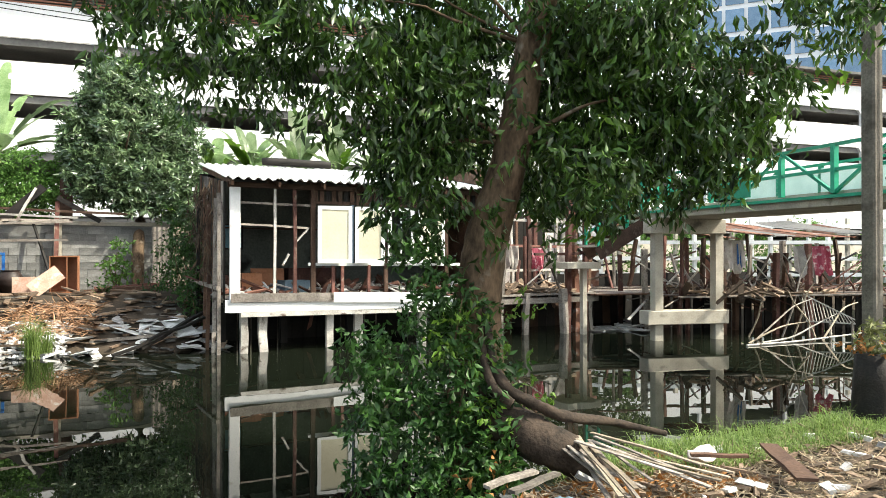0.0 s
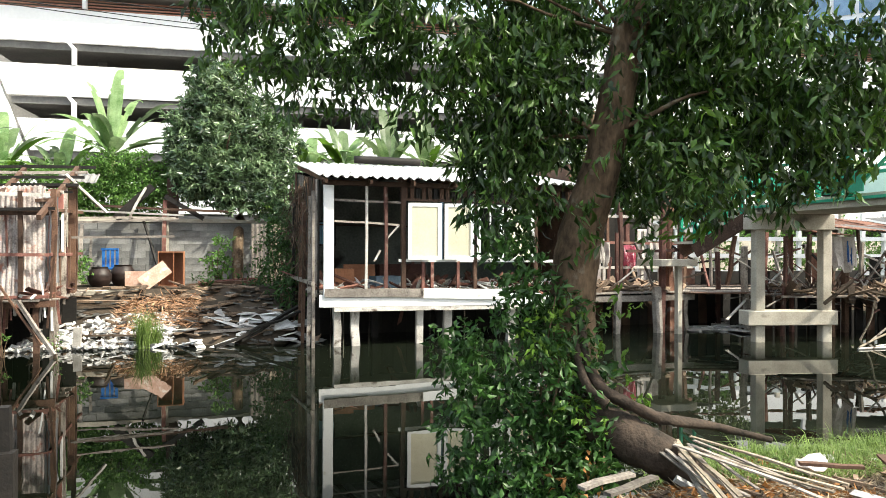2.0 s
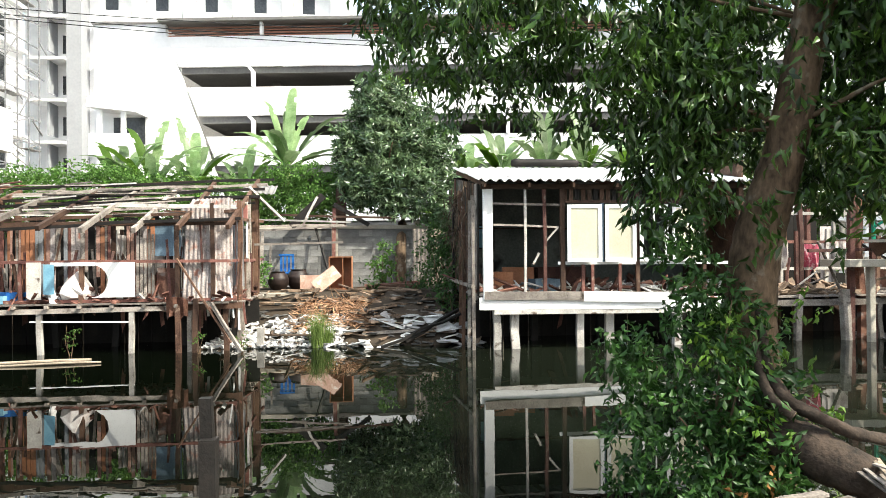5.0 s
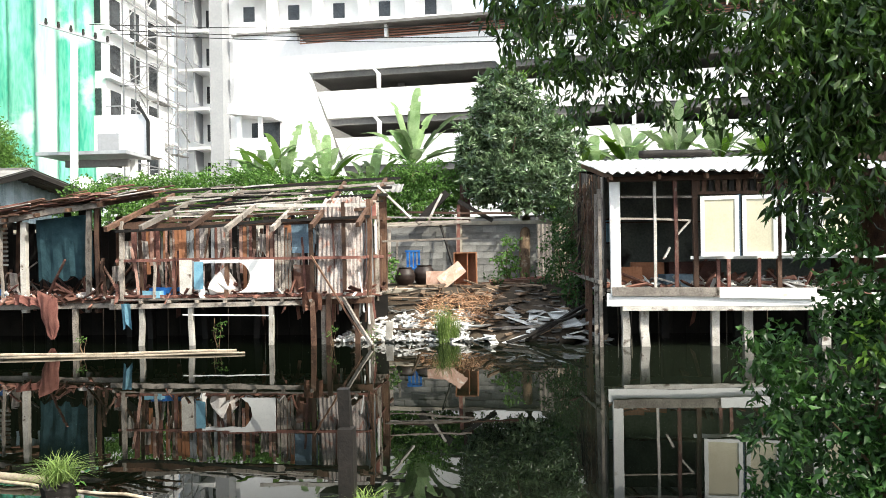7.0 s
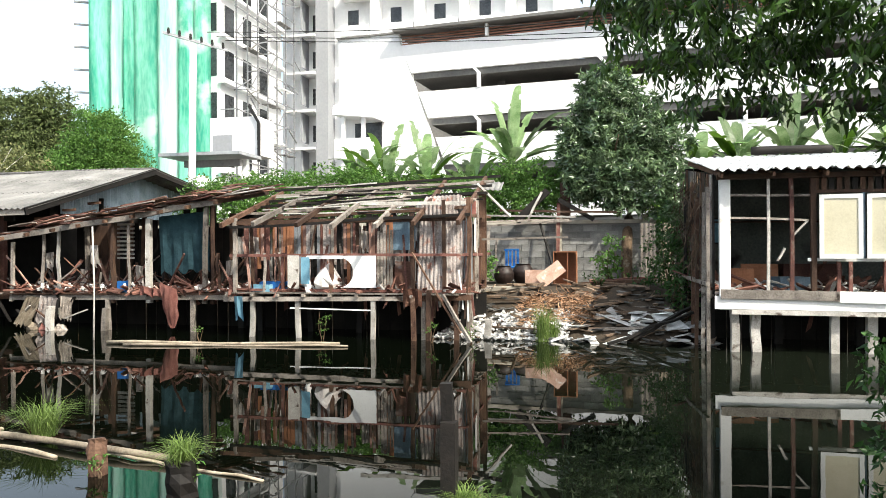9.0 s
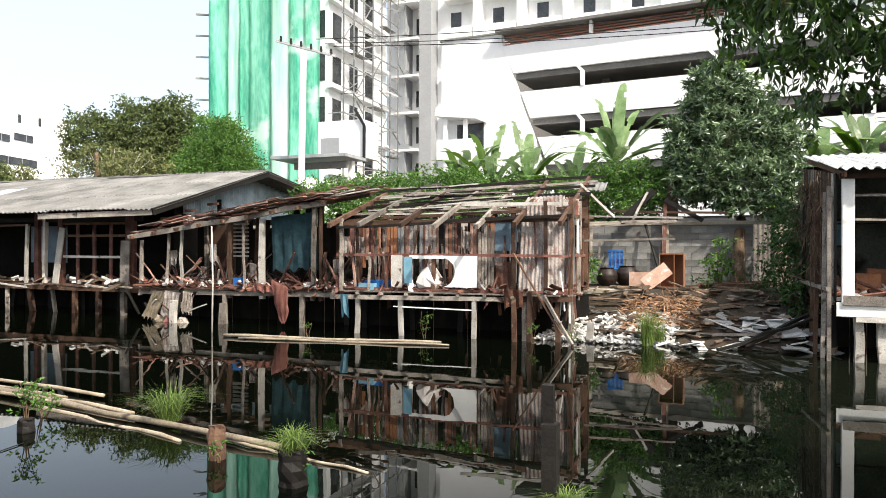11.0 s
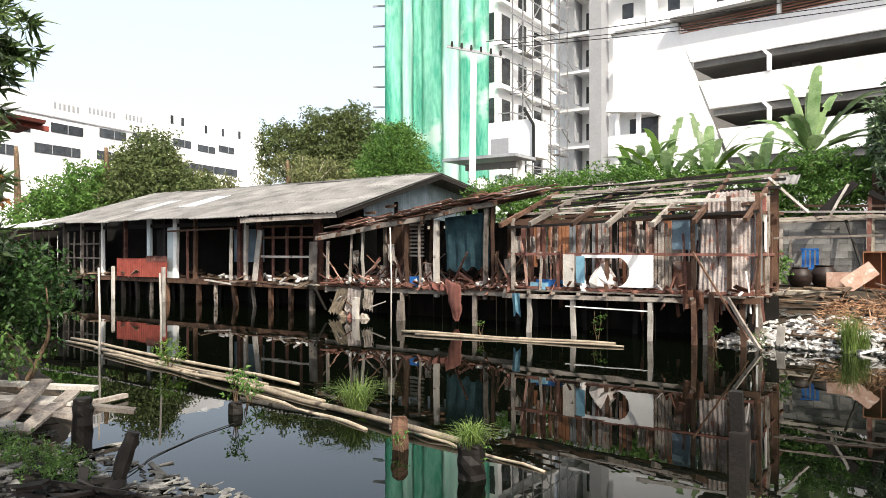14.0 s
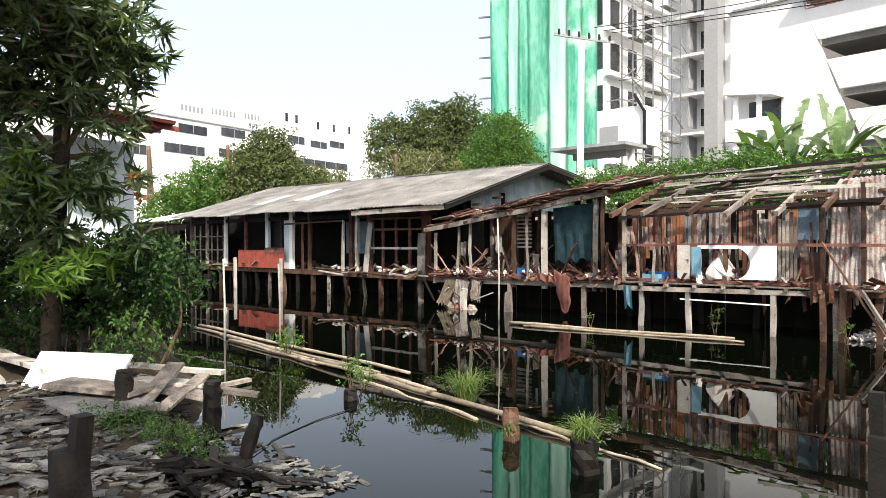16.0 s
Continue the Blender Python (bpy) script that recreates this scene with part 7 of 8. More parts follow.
# ---------------------------------------------------------------- bridge and ruins on the right
br = thing("footbridge", (11.6, 12.4, 0.0), "concrete footbridge with green steel truss railings", "bridge")
bd = Vector((-0.2, -0.98, 0)).normalized()
bs = Vector((0.98, -0.2, 0))
pc = Vector((11.85, 12.35, 0))
BM = Matrix(((bd.x, bs.x, 0, pc.x), (bd.y, bs.y, 0, pc.y), (-0.012, 0, 1, 0), (0, 0, 0, 1)))
for s in (-0.70, 0.84):
    part("pier_column", box((-0.11, s - 0.11, -0.6), (0.11, s + 0.11, 2.75), BM, 0.015), CONCRETE, br)
part("pier_beam", box((-0.2, -1.03, 0.37), (0.2, 1.03, 0.68), BM, 0.015), CONCRETE, br, "lower concrete tie beam")
part("pier_cap", box((-0.2, -0.95, 2.42), (0.2, 0.95, 2.76), BM, 0.015), CONCRETE, br)
part("deck", box((-0.5, -0.85, 2.76), (9.5, 0.85, 2.98), BM), CONCRETE, br)
for s in (-0.9, 0.9):
    for z in (2.90, 3.3, 3.68):
        part("rail", box((-0.4, s - 0.03, z - 0.025), (9.5, s + 0.03, z + 0.025), BM), GREEN_PAINT, br)
    for k in range(9):
        a = -0.3 + k * 1.15
        part("baluster", box((a - 0.04, s - 0.04, 2.95), (a + 0.04, s + 0.04, 3.68), BM), GREEN_PAINT, br)
        p0, p1 = BM @ Vector((a, s, 2.95)), BM @ Vector((a + 1.15, s, 3.68))
        q0, q1 = BM @ Vector((a, s, 3.68)), BM @ Vector((a + 1.15, s, 2.95))
        stick("diagonal", p0 if k % 2 else q0, p1 if k % 2 else q1, 0.045, GREEN_PAINT, br, None, 0, 2)
part("mesh_panel", box((1.0, 0.86, 3.0), (9.4, 0.875, 3.6), BM), MINT_MESH, br, "pale mint mesh on the far railing")
part("notice_board", box((1.6, -0.97, 3.0), (2.3, -0.95, 3.35), BM), WHITE_PAINT, br, "white notice board")
part("green_board", box((2.6, -0.98, 3.0), (3.6, -0.96, 3.5), BM), GREEN_PAINT, br)
# stair down along the far bank
sa, sb = Vector((11.3, 12.9, 2.8)), Vector((10.62, 14.15, 1.95))
for o in (Vector((0.15, 0.45, 0)), Vector((-0.15, -0.45, 0))):
    stick("stringer", sa + o, sb + o, 0.12, WOOD_BROWN, br, 0.3, 0, 2)
    stick("stair_rail", sa + o + Vector((0, 0, 1.0)), sb + o + Vector((0, 0, 1.0)), 0.06, GREEN_PAINT, br, None, 0, 2)
    stick("stair_rail", sa + o + Vector((0, 0, 0.5)), sb + o + Vector((0, 0, 0.5)), 0.05, GREEN_PAINT, br, None, 0, 2)
    for k in range(5):
        c = sa.lerp(sb, k / 4) + o
        stick("stair_baluster", c, c + Vector((0, 0, 1.0)), 0.06, GREEN_PAINT, br, None, 0, 2)
part("landing", box((9.75, 13.95, 1.60), (10.75, 14.95, 1.76), None, 0.01), CONCRETE, br, "concrete stair landing")
for k in range(6):
    c = sa.lerp(sb, (k + 0.5) / 6)
    part("tread", box((c.x - 0.2, c.y - 0.45, c.z + 0.1), (c.x + 0.12, c.y + 0.45, c.z + 0.16)), CONCRETE, br)
stick("stair_column", (10.4, 14.2, -0.4), (10.4, 14.2, 1.6), 0.12, CONCRETE, br, None, 0, 2)

deck = thing("ruined_jetty", (10.5, 15.4, 0.0), "ruined plank jetty on crooked posts", "jetty")
for y in np.arange(14.7, 19.4, 0.18):
    stick("plank", (7.9 + U(-0.3, 0.2), y, 0.95), (11.1 + U(-0.2, 0.3), y, 0.97), 0.16, rnd.choice([WOOD_GREY, WOOD_PALE]), deck, 0.035, 0, 2)
stick("beam", (7.9, 14.7, 0.82), (11.2, 14.7, 0.84), 0.1, WOOD_GREY, deck, 0.14)
for x, y, top, w, mat in ((8.4, 14.7, 2.6, 0.08, WOOD_GREY), (9.05, 14.65, 1.0, 0.12, WOOD_GREY), (10.25, 14.65, 3.4, 0.12, WOOD_RED), (10.85, 14.7, 2.8, 0.09, WOOD_RED), (10.1, 14.6, 1.1, 0.16, WOOD_GREY), (10.6, 14.8, 3.2, 0.14, RUST), (11.0, 14.7, 0.9, 0.10, WOOD_GREY), (9.4, 15.2, 2.4, 0.07, WOOD_RED)):
    stick("post", (x, y, -0.5), (x + U(-0.08, 0.08), y, top), w, mat, deck, None, 0.02, 4)
stick("rail", (9.3, 14.68, 1.95), (10.95, 14.68, 1.98), 0.07, WOOD_RED, deck)
for k in range(10):
    a = Vector((U(8, 11), U(14.8, 16.0), 1.0))
    stick("broken_lath", a, a + Vector((U(-1, 1), U(-0.3, 0.3), U(0.2, 1.2))), 0.06, rnd.choice([WOOD_RED, WOOD_GREY, WOOD_PALE]), deck, 0.03)
scraps("jetty_litter", SCRAP_WOOD, 120, in_room(7.9, 11.1, 14.7, 16.7, 1.0), 0.15, "planks and scraps heaped on the jetty", "debris", 0.05, 0.3, None, 4.0)
scraps("floating_boards", PALE_PLASTIC, 24, lambda: (U(10.8, 13.4), U(14.4, 15.6), 0.0), 0.3, "pale boards floating by the pier", "debris", 0.05, 0.05, None, 4.0)

# dark boards added below the jetty in place of the shade under its deck
for k in range(22):
    stick("bank_board", (7.6 + k * 0.27, 16.3 + U(-0.05, 0.05), -0.3), (7.6 + k * 0.27 + U(-0.05, 0.05), 16.3, 0.93), 0.26, rnd.choice([WOOD_DARK, WOOD_DARK, WOOD_BROWN]), deck, 0.03, 0.0, 2)
for y in np.arange(14.5, 16.4, 0.18):
    stick("plank", (11.0 + U(-0.2, 0.2), y, 0.93), (13.4, y - 0.6, 0.95), 0.16, rnd.choice([WOOD_GREY, WOOD_BROWN]), deck, 0.035, 0, 2)
old = thing("gutted_house", (9.8, 17.5, 0.9), "gutted timber house with red-brown posts and rags", "house")
for k in range(16):
    x, y = 7.9 + (k % 8) * 0.62 + U(-0.1, 0.1), 16.6 + (k // 8) * 1.6
    stick("post", (x, y, 0.95), (x + U(-0.08, 0.08), y, U(2.4, 3.3)), U(0.06, 0.11), rnd.choice([WOOD_RED, WOOD_BROWN, WOOD_PALE]), old, None, 0.02, 4)
for k in range(12):
    x = 7.8 + k * 0.4
    part("wall_panel", box((x, 18.6 + U(-0.1, 0.1), 0.95), (x + U(0.3, 0.39), 18.64, U(2.5, 3.2))), rnd.choice([WOOD_RED, SHADE_BLACK, SHADE_BLACK, CLOTH_MIX, WOOD_BROWN]), old)
for z in (1.5, 2.2, 2.9):
    stick("rail", (7.8, 16.6, z), (12.6, 16.6, z + U(-0.1, 0.1)), 0.07, rnd.choice([WOOD_RED, WOOD_PALE]), old)
for k in range(5):
    part("rag", cloth((8.0 + k * 0.8, 16.55, 2.4 + U(-0.3, 0.3)), (0.4, 0, 0), (0, 0, -0.6), 6, 6, 0.05, k), PINK if k % 2 else CLOTH_MIX, old)
for k in range(15):
    x, y = 12.7 + k * 0.62 + U(-0.2, 0.2), 17.6 - k * 0.15
    stick("post", (x, y + U(-0.6, 0.3), 0.9), (x + U(-0.1, 0.1), y, U(1.9, 2.9)), U(0.05, 0.1), rnd.choice([WOOD_RED, WOOD_BROWN, WOOD_GREY, WOOD_DARK]), old, None, 0.02, 4)
    stick("rail", (x, y, U(1.3, 2.2)), (x + 0.9, y - 0.1, U(1.3, 2.2)), 0.05, rnd.choice([WOOD_BROWN, WOOD_DARK, WOOD_GREY]), old)
    if k % 3:
        part("wall_panel", box((x, y + 0.5, 0.9), (x + U(0.3, 0.55), y + 0.53, U(1.3, 2.0))), rnd.choice([WOOD_DARK, SHADE_BLACK, SHADE_BLACK, RUST]), old)
for k in range(8):
    part("roof_sheet", corrugated((12.6 + k * 1.1, 17.0 - k * 0.27, 2.6 + U(-0.15, 0.1)), (1.2, -0.27, U(-0.1, 0.1)), (0.1, 1.6, 0.3), 0.12, 0.014, 2, 0.006, 0.03), RUST if k % 3 else FIBRE, old)
# added near-black sheet, the shade behind the ruins put into its colour
part("dark_back", box((11.9, 19.2, -0.3), (40, 19.3, 1.3)), SHADE_BLACK, old, "added near-black wall standing in for shade under the ruins")
ruin = thing("ruined_hut", (14.8, 14.2, 0.0), "collapsed hut of poles and sagging rusted roof", "hut")
for k in range(15):
    x, y = 12.6 + (k % 5) * 1.0 + U(-0.2, 0.2), 13.2 + (k // 5) * 1.1 - (k % 5) * 0.45
    stick("post", (x, y, -0.4), (x + U(-0.15, 0.15), y, U(1.9, 2.5)), U(0.07, 0.13), rnd.choice([WOOD_BROWN, WOOD_GREY, WOOD_RED]), ruin, None, 0.02, 4)
for k in range(7):
    x = 12.4 + k * 0.6
    part("roof_sheet", corrugated((x, 12.9 - k * 0.28 + U(-0.1, 0.1), 2.42 + U(-0.06, 0.05)), (0.75, -0.25, U(-0.08, 0.05)), (0.4, 2.2, 0.25), 0.12, 0.014, 2, 0.006, 0.03), RUST if k % 3 else FIBRE, ruin)
# same dark stand-in boards for the shade under the hut floor
for k in range(30):
    x = 12.6 + k * 0.25
    stick("bank_board", (x, 14.9 - (x - 12.6) * 0.44, -0.3), (x, 14.9 - (x - 12.6) * 0.44, 0.9), 0.25, rnd.choice([WOOD_DARK, WOOD_DARK, WOOD_BROWN]), ruin, 0.03, 0.0, 2)
for k in range(40):
    stick("floor_plank", (12.3, 13.0 + k * 0.16, 0.92), (19.8, 9.7 + k * 0.16, 1.0 + U(-0.06, 0.06)), 0.15, rnd.choice([WOOD_GREY, WOOD_BROWN, WOOD_DARK]), ruin, 0.035, 0.0, 2)
for k in range(85):
    a = Vector((U(12.3, 17.6), 0, U(0.6, 1.3)))
    a.y = 13.4 - (a.x - 12.5) * 0.45 + U(-0.3, 1.5)
    stick("broken_lath", a, a + Vector((U(-1.2, 1.2), U(-0.5, 0.5), U(-0.5, 1.0))), U(0.025, 0.06), rnd.choice([WOOD_BROWN, WOOD_GREY, WOOD_RED, WOOD_PALE]), ruin, 0.025)
part("white_cloth", cloth((13.4, 12.75, 2.3), (0.55, -0.2, 0), (0.05, -0.05, -0.75), 6, 6, 0.06, 2), CLOTH_MIX, ruin, "white cloth hung on a line")
part("white_cloth", cloth((15.0, 12.05, 2.15), (0.45, -0.2, 0), (0.05, -0.05, -0.7), 6, 6, 0.06, 4), CLOTH_MIX, ruin)
part("crimson_cloth", cloth((15.4, 11.85, 2.15), (0.4, -0.2, 0.0), (0.05, -0.05, -0.65), 6, 6, 0.06, 5), PINK, ruin, "crimson patterned cloth on a line")
part("blue_strip", cloth((13.75, 12.6, 2.2), (0.1, -0.04, 0), (0.0, -0.02, -0.6), 3, 5, 0.03, 5), BLUE, ruin)
scraps("hut_rubble", SCRAP_WOOD, 160, in_room(12.6, 16.6, 11.6, 14.6, 1.0), 0.13, "broken timber heaped in the ruined hut", "debris", 0.05, 0.5)
# fallen poles and a collapsed bamboo fence in the water
for a, b, sag in (((14.3, 11.8, -0.1), (15.0, 11.5, 2.0), 0.05), ((14.55, 11.7, -0.1), (15.1, 11.5, 1.3), 0.1), ((13.3, 11.6, 0.02), (15.0, 11.5, 0.9), 0.12), ((13.0, 11.2, 0.0), (15.6, 11.3, 0.55), -0.12), ((14.9, 11.3, -0.1), (14.2, 11.5, 1.1), 0.08),
                  ((12.2, 10.9, 0.02), (16.6, 10.9, 0.14), -0.03), ((12.6, 11.3, -0.05), (14.4, 11.2, 0.4), 0.1), ((14.6, 11.0, -0.1), (16.2, 11.2, 0.8), 0.2), ((13.6, 12.1, 0.0), (14.1, 11.9, 1.2), 0.04)):
    bm = bmesh.new()
    A, B = Vector(a), Vector(b)
    add_tube(bm, *smooth_path([A, A.lerp(B, 0.35) + Vector((0.05, 0, sag)), A.lerp(B, 0.7) + Vector((-0.04, 0.03, sag * 0.8)), B], [0.024, 0.021, 0.018, 0.012], 4), 6, 0.05)
    solid("fallen_pole", bm, rnd.choice([WOOD_PALE, WOOD_GREY, BAMBOO]), "crooked bleached pole fallen into the water", "pole", "fallen poles")
bf = thing("fallen_bamboo_fence", (16.2, 11.2, 0.0), "fallen fan of pale bamboo slats", "fence")
for k in range(15):
    t = k / 14
    stick("slat", (15.0 + 0.62 * t, 11.65 - 0.78 * t, 0.36), (14.9 + 0.62 * t, 11.7 - 0.78 * t, 1.0 - 0.52 * t), 0.022, WOOD_PALE, bf, 0.012, 0, 2)
stick("fence_rail", (14.88, 11.72, 1.04), (15.6, 10.85, 0.44), 0.03, WOOD_PALE, bf)
stick("fence_rail", (14.98, 11.66, 0.36), (15.64, 10.86, 0.34), 0.03, WOOD_PALE, bf)
for t in (0.05, 0.5, 0.95):
    stick("prop", (15.0 + 0.62 * t, 11.62 - 0.78 * t, -0.4), (15.0 + 0.62 * t, 11.66 - 0.78 * t, 0.4), 0.04, WOOD_GREY, bf, None, 0, 2)
bg = thing("white_lattice_wall", (20, 22, 1.0), "pale slatted wall behind the ruins", "wall", "", "structure")
for k in range(34):
    x, y = 15.5 + k * 0.62, 22.5 - k * 0.33
    part("upright", box((x, y, 0.9), (x + 0.16, y + 0.1, 3.3)), WHITE_PAINT if k % 3 else CONCRETE, bg)
for z in (1.2, 1.8, 2.4, 3.0):
    stick("cross_rail", (15.4, 22.5, z), (36.5, 11.3, z), 0.06, WHITE_PAINT, bg, 0.14, 0, 2)
part("render_wall", box((15.5, 23.2, 0.9), (60, 23.4, 2.4)), CONCRETE, bg)

lh_hedge = thing("lattice_hedge", (24, 19.5, 0.9), "sunlit green creeper hedge behind the lattice", "hedge")
crown("foliage", lh_hedge, LEAF_VINE, [((15.8 + 2.1 * k, 23.0 - 1.12 * k, 2.0 + 0.3 * math.sin(k * 2.1)), (1.2, 0.5, 1.2)) for k in range(10)], 60, 10, 0.2, 0.13, 0.06, 0.3, "", 0.4)
up = thing("concrete_power_pole", (7.55, 5.0, 0.2), "square grey concrete power pole on the grassy bank", "utility pole")
part("pole", box((7.44, 4.95, 0.1), (7.60, 5.11, 9.0), None, 0.02), SHADED_CONCRETE, up)
stick("earth_wire", (7.66, 4.85, 0.3), (7.66, 4.85, 8.5), 0.02, BLACK, up, None, 0, 2)
part("insulator", tube([(7.5, 4.84, 2.75), (7.5, 4.78, 2.9), (7.5, 4.84, 3.05)], [0.03, 0.05, 0.03], 8, 0, 2), BLACK, up)

fern = thing("dry_fern", (6.90, 4.61, 0.2), "yellow-brown fern growing on a dark stump", "fern")
part("stump", tube([(6.90, 4.61, 0.0), (6.90, 4.61, 0.95)], [0.21, 0.16], 12, 0.1, 3), WOOD_DARK, fern, "dark rotten stump", True)
crown("fronds", fern, LEAF_OLIVE, [((6.92, 4.61, 1.1), (0.24, 0.22, 0.16))], 700, 9, 0.1, 0.09, 0.035, 0.2)
crown("dry_fronds", fern, LEAF_DRY, [((6.90, 4.61, 1.02), (0.24, 0.22, 0.14))], 350, 8, 0.1, 0.08, 0.035, 0.5)

# ---------------------------------------------------------------- near bank, right: sticks, boat, grass, litter
for k in range(17):
    a = Vector((3.12 + U(-0.1, 0.25), 4.45 + U(-0.2, 0.1), 0.50 + U(0, 0.08)))
    d = Vector((U(-0.45, 0.35), -1.0, U(-0.1, 0.02)))
    bm = bmesh.new()
    add_stick(bm, a, a + d * U(0.8, 1.2), U(0.022, 0.036), 0.010, 0.004, 4)
    solid("bamboo_stick", bm, rnd.choice([BAMBOO, WOOD_GREY, WOOD_GREY]), "weathered split bamboo slat on the bank", "stick", "bamboo slats heaped on the bank")
tarp = bmesh.new()
bmesh.ops.create_icosphere(tarp, subdivisions=3, radius=0.22, matrix=Matrix.Translation((2.62, 3.72, 0.33)) @ Matrix.Diagonal((0.8, 0.6, 0.3, 1)))
for v in tarp.verts:
    v.co += v.normal * (0.05 * noise.noise(v.co * 7) + 0.02 * noise.noise(v.co * 25))
solid("grey_tarpaulin", tarp, BLUE_SHEET, "crumpled grey-blue tarpaulin bundle on the bank", "tarpaulin")
bank_r = slope(2.4, 6.5, 2.6, 4.6, 0.02)
scraps("bank_litter", PALE_PLASTIC, 34, bank_r, 0.08, "pale plaster and plastic bits on the bank", "litter", 0.04, 0.2, None, 1.6)
scraps("bank_chips", SCRAP_WOOD, 330, bank_r, 0.055, "wood chips and bark on the bank", "debris", 0.02, 0.2, None, 3.0)
for a, b, w in (((4.53, 3.85, 0.5), (4.0, 3.1, 0.52), 0.13), ((2.2, 4.05, 0.44), (2.62, 4.12, 0.47), 0.07), ((2.3, 3.9, 0.44), (2.75, 4.05, 0.46), 0.06), ((3.8, 3.9, 0.5), (4.15, 3.7, 0.5), 0.05)):
    bm = bmesh.new()
    add_stick(bm, a, b, w, 0.022, 0.005, 4)
    solid("timber_plank", bm, WOOD_BROWN if a[0] > 3 else WOOD_GREY, "old plank lying on the littered bank", "plank", "planks on the near bank")
rock = bmesh.new()
bmesh.ops.create_icosphere(rock, subdivisions=2, radius=0.10, matrix=Matrix.Translation((4.0, 4.0, 0.45)) @ Matrix.Diagonal((1.4, 0.8, 0.5, 1)))
for v in rock.verts:
    v.co += v.normal * rnd.gauss(0, 0.015)
solid("plaster_lump", rock, CLOTH_MIX, "white broken plaster lump on the bank", "rubble")
n = 20000
gx, gy = rng.uniform(3.5, 9.0, n), rng.uniform(4.0, 5.8, n)
at = np.array([(x, y, max(ground_z(x, y), 0) - 0.01) for x, y in zip(gx, gy) if y < along(NEAR, x) + 0.25 and noise.noise((x * 1.4, y * 1.4, 2)) > -0.35])
tagged(link_mesh("bank_grass", blades_mesh("bank_grass", at, 0.17, 0.007, 1.2), GRASS), "bright green grass along the near bank edge", "grass", "", "stuff")
gx, gy = rng.uniform(4.2, 9.0, 5000), rng.uniform(4.2, 5.8, 5000)
at = np.array([(x, y, max(ground_z(x, y), 0) - 0.01) for x, y in zip(gx, gy) if y < along(NEAR, x) + 0.3 and noise.noise((x * 2.1, y * 2.1, 7)) > 0.12])
tagged(link_mesh("tall_grass", blades_mesh("tall_grass", at, 0.30, 0.009, 1.1), GRASS), "taller uneven grass clumps on the near bank", "grass", "", "stuff")
at = np.array([bank_r() for _ in range(6500)])
tagged(link_mesh("bank_straw", leaves_mesh("bank_straw", at, rng.normal(size=(6500, 3)) * [1, 1, 0.25], 0.14, 0.009, 0.1), STRAW), "dry straw and dead leaves over the bank", "dead leaves", "", "stuff")
at = np.array([slope(2.2, 4.2, 3.4, 4.7, 0.01)() for _ in range(900)])
tagged(link_mesh("leaf_litter", leaves_mesh("leaf_litter", at, rng.normal(size=(900, 3)) * [1, 1, 0.3], 0.09, 0.045, 0.2), LEAF_DRY), "fallen brown leaves under the tree", "dead leaves", "", "stuff")

# ---------------------------------------------------------------- in the water: bamboo raft, poles, posts with plants
def bamboo(a, b, r, label, group):
    a, b = Vector(a), Vector(b)
    pts = [a.lerp(b, t) + Vector((U(-0.02, 0.02), U(-0.03, 0.03), 0.012 * math.sin(t * 9))) for t in np.linspace(0, 1, 9)]
    bm = bmesh.new()
    add_tube(bm, pts, [r * (1.15 if k % 2 else 1.0) * (1 - 0.03 * k) for k in range(9)], 9)
    return solid("bamboo_pole", bm, BAMBOO, label, "bamboo pole", group, smooth=True)


RAFT = "bamboo poles of the floating boom"
for a, b, r in (((-15.5, 8.05, 0.03), (-7.5, 7.0, 0.05), 0.045), ((-15.2, 7.75, 0.02), (-7.9, 6.75, 0.04), 0.042), ((-13.6, 7.5, 0.03), (-6.45, 6.4, 0.04), 0.045), ((-12.8, 7.2, 0.03), (-7.7, 6.45, 0.05), 0.04),
                ((-9.4, 6.75, 0.06), (-4.03, 5.78, 0.05), 0.055), ((-8.0, 6.4, -0.01), (-5.2, 5.75, 0.0), 0.04), ((-4.9, 5.9, 0.02), (-2.95, 5.5, 0.0), 0.024)):
    bamboo(a, b, r * 0.7, "long pale bamboo pole floating on the canal", RAFT)
for a, b, r in (((-10.3, 13.0, 0.04), (-5.35, 13.66, 0.04), 0.038), ((-9.8, 12.85, 0.02), (-5.1, 13.5, 0.02), 0.026)):
    bamboo(a, b, r, "pale bamboo pole floating before the shed", "bamboo poles before the shed")
for x, y, top in ((-12.95, 7.2, 1.62), (-11.5, 7.5, 1.54), (-11.1, 13.63, 2.5)):
    bm = bmesh.new()
    add_tube(bm, [Vector((x, y, -0.5)), Vector((x + 0.02, y, top * 0.5)), Vector((x - 0.02, y, top))], [0.022, 0.02, 0.017], 9)
    solid("mooring_pole", bm, WOOD_PALE, "upright pale pole standing in the canal", "pole", "upright poles in the water", smooth=True)


def old_post(x, y, z0, z1, r, lean, mat, label):
    bm = bmesh.new()
    a, b = Vector((x, y, z0)), Vector((x + lean[0], y + lean[1], z1))
    add_tube(bm, *smooth_path([a, a.lerp(b, 0.4), a.lerp(b, 0.8), b], [r * 1.1, r, r * 1.05, r * 0.85], 3), 9, 0.10)
    return solid("old_post", bm, mat, label, "post", "old posts in the water", smooth=False)


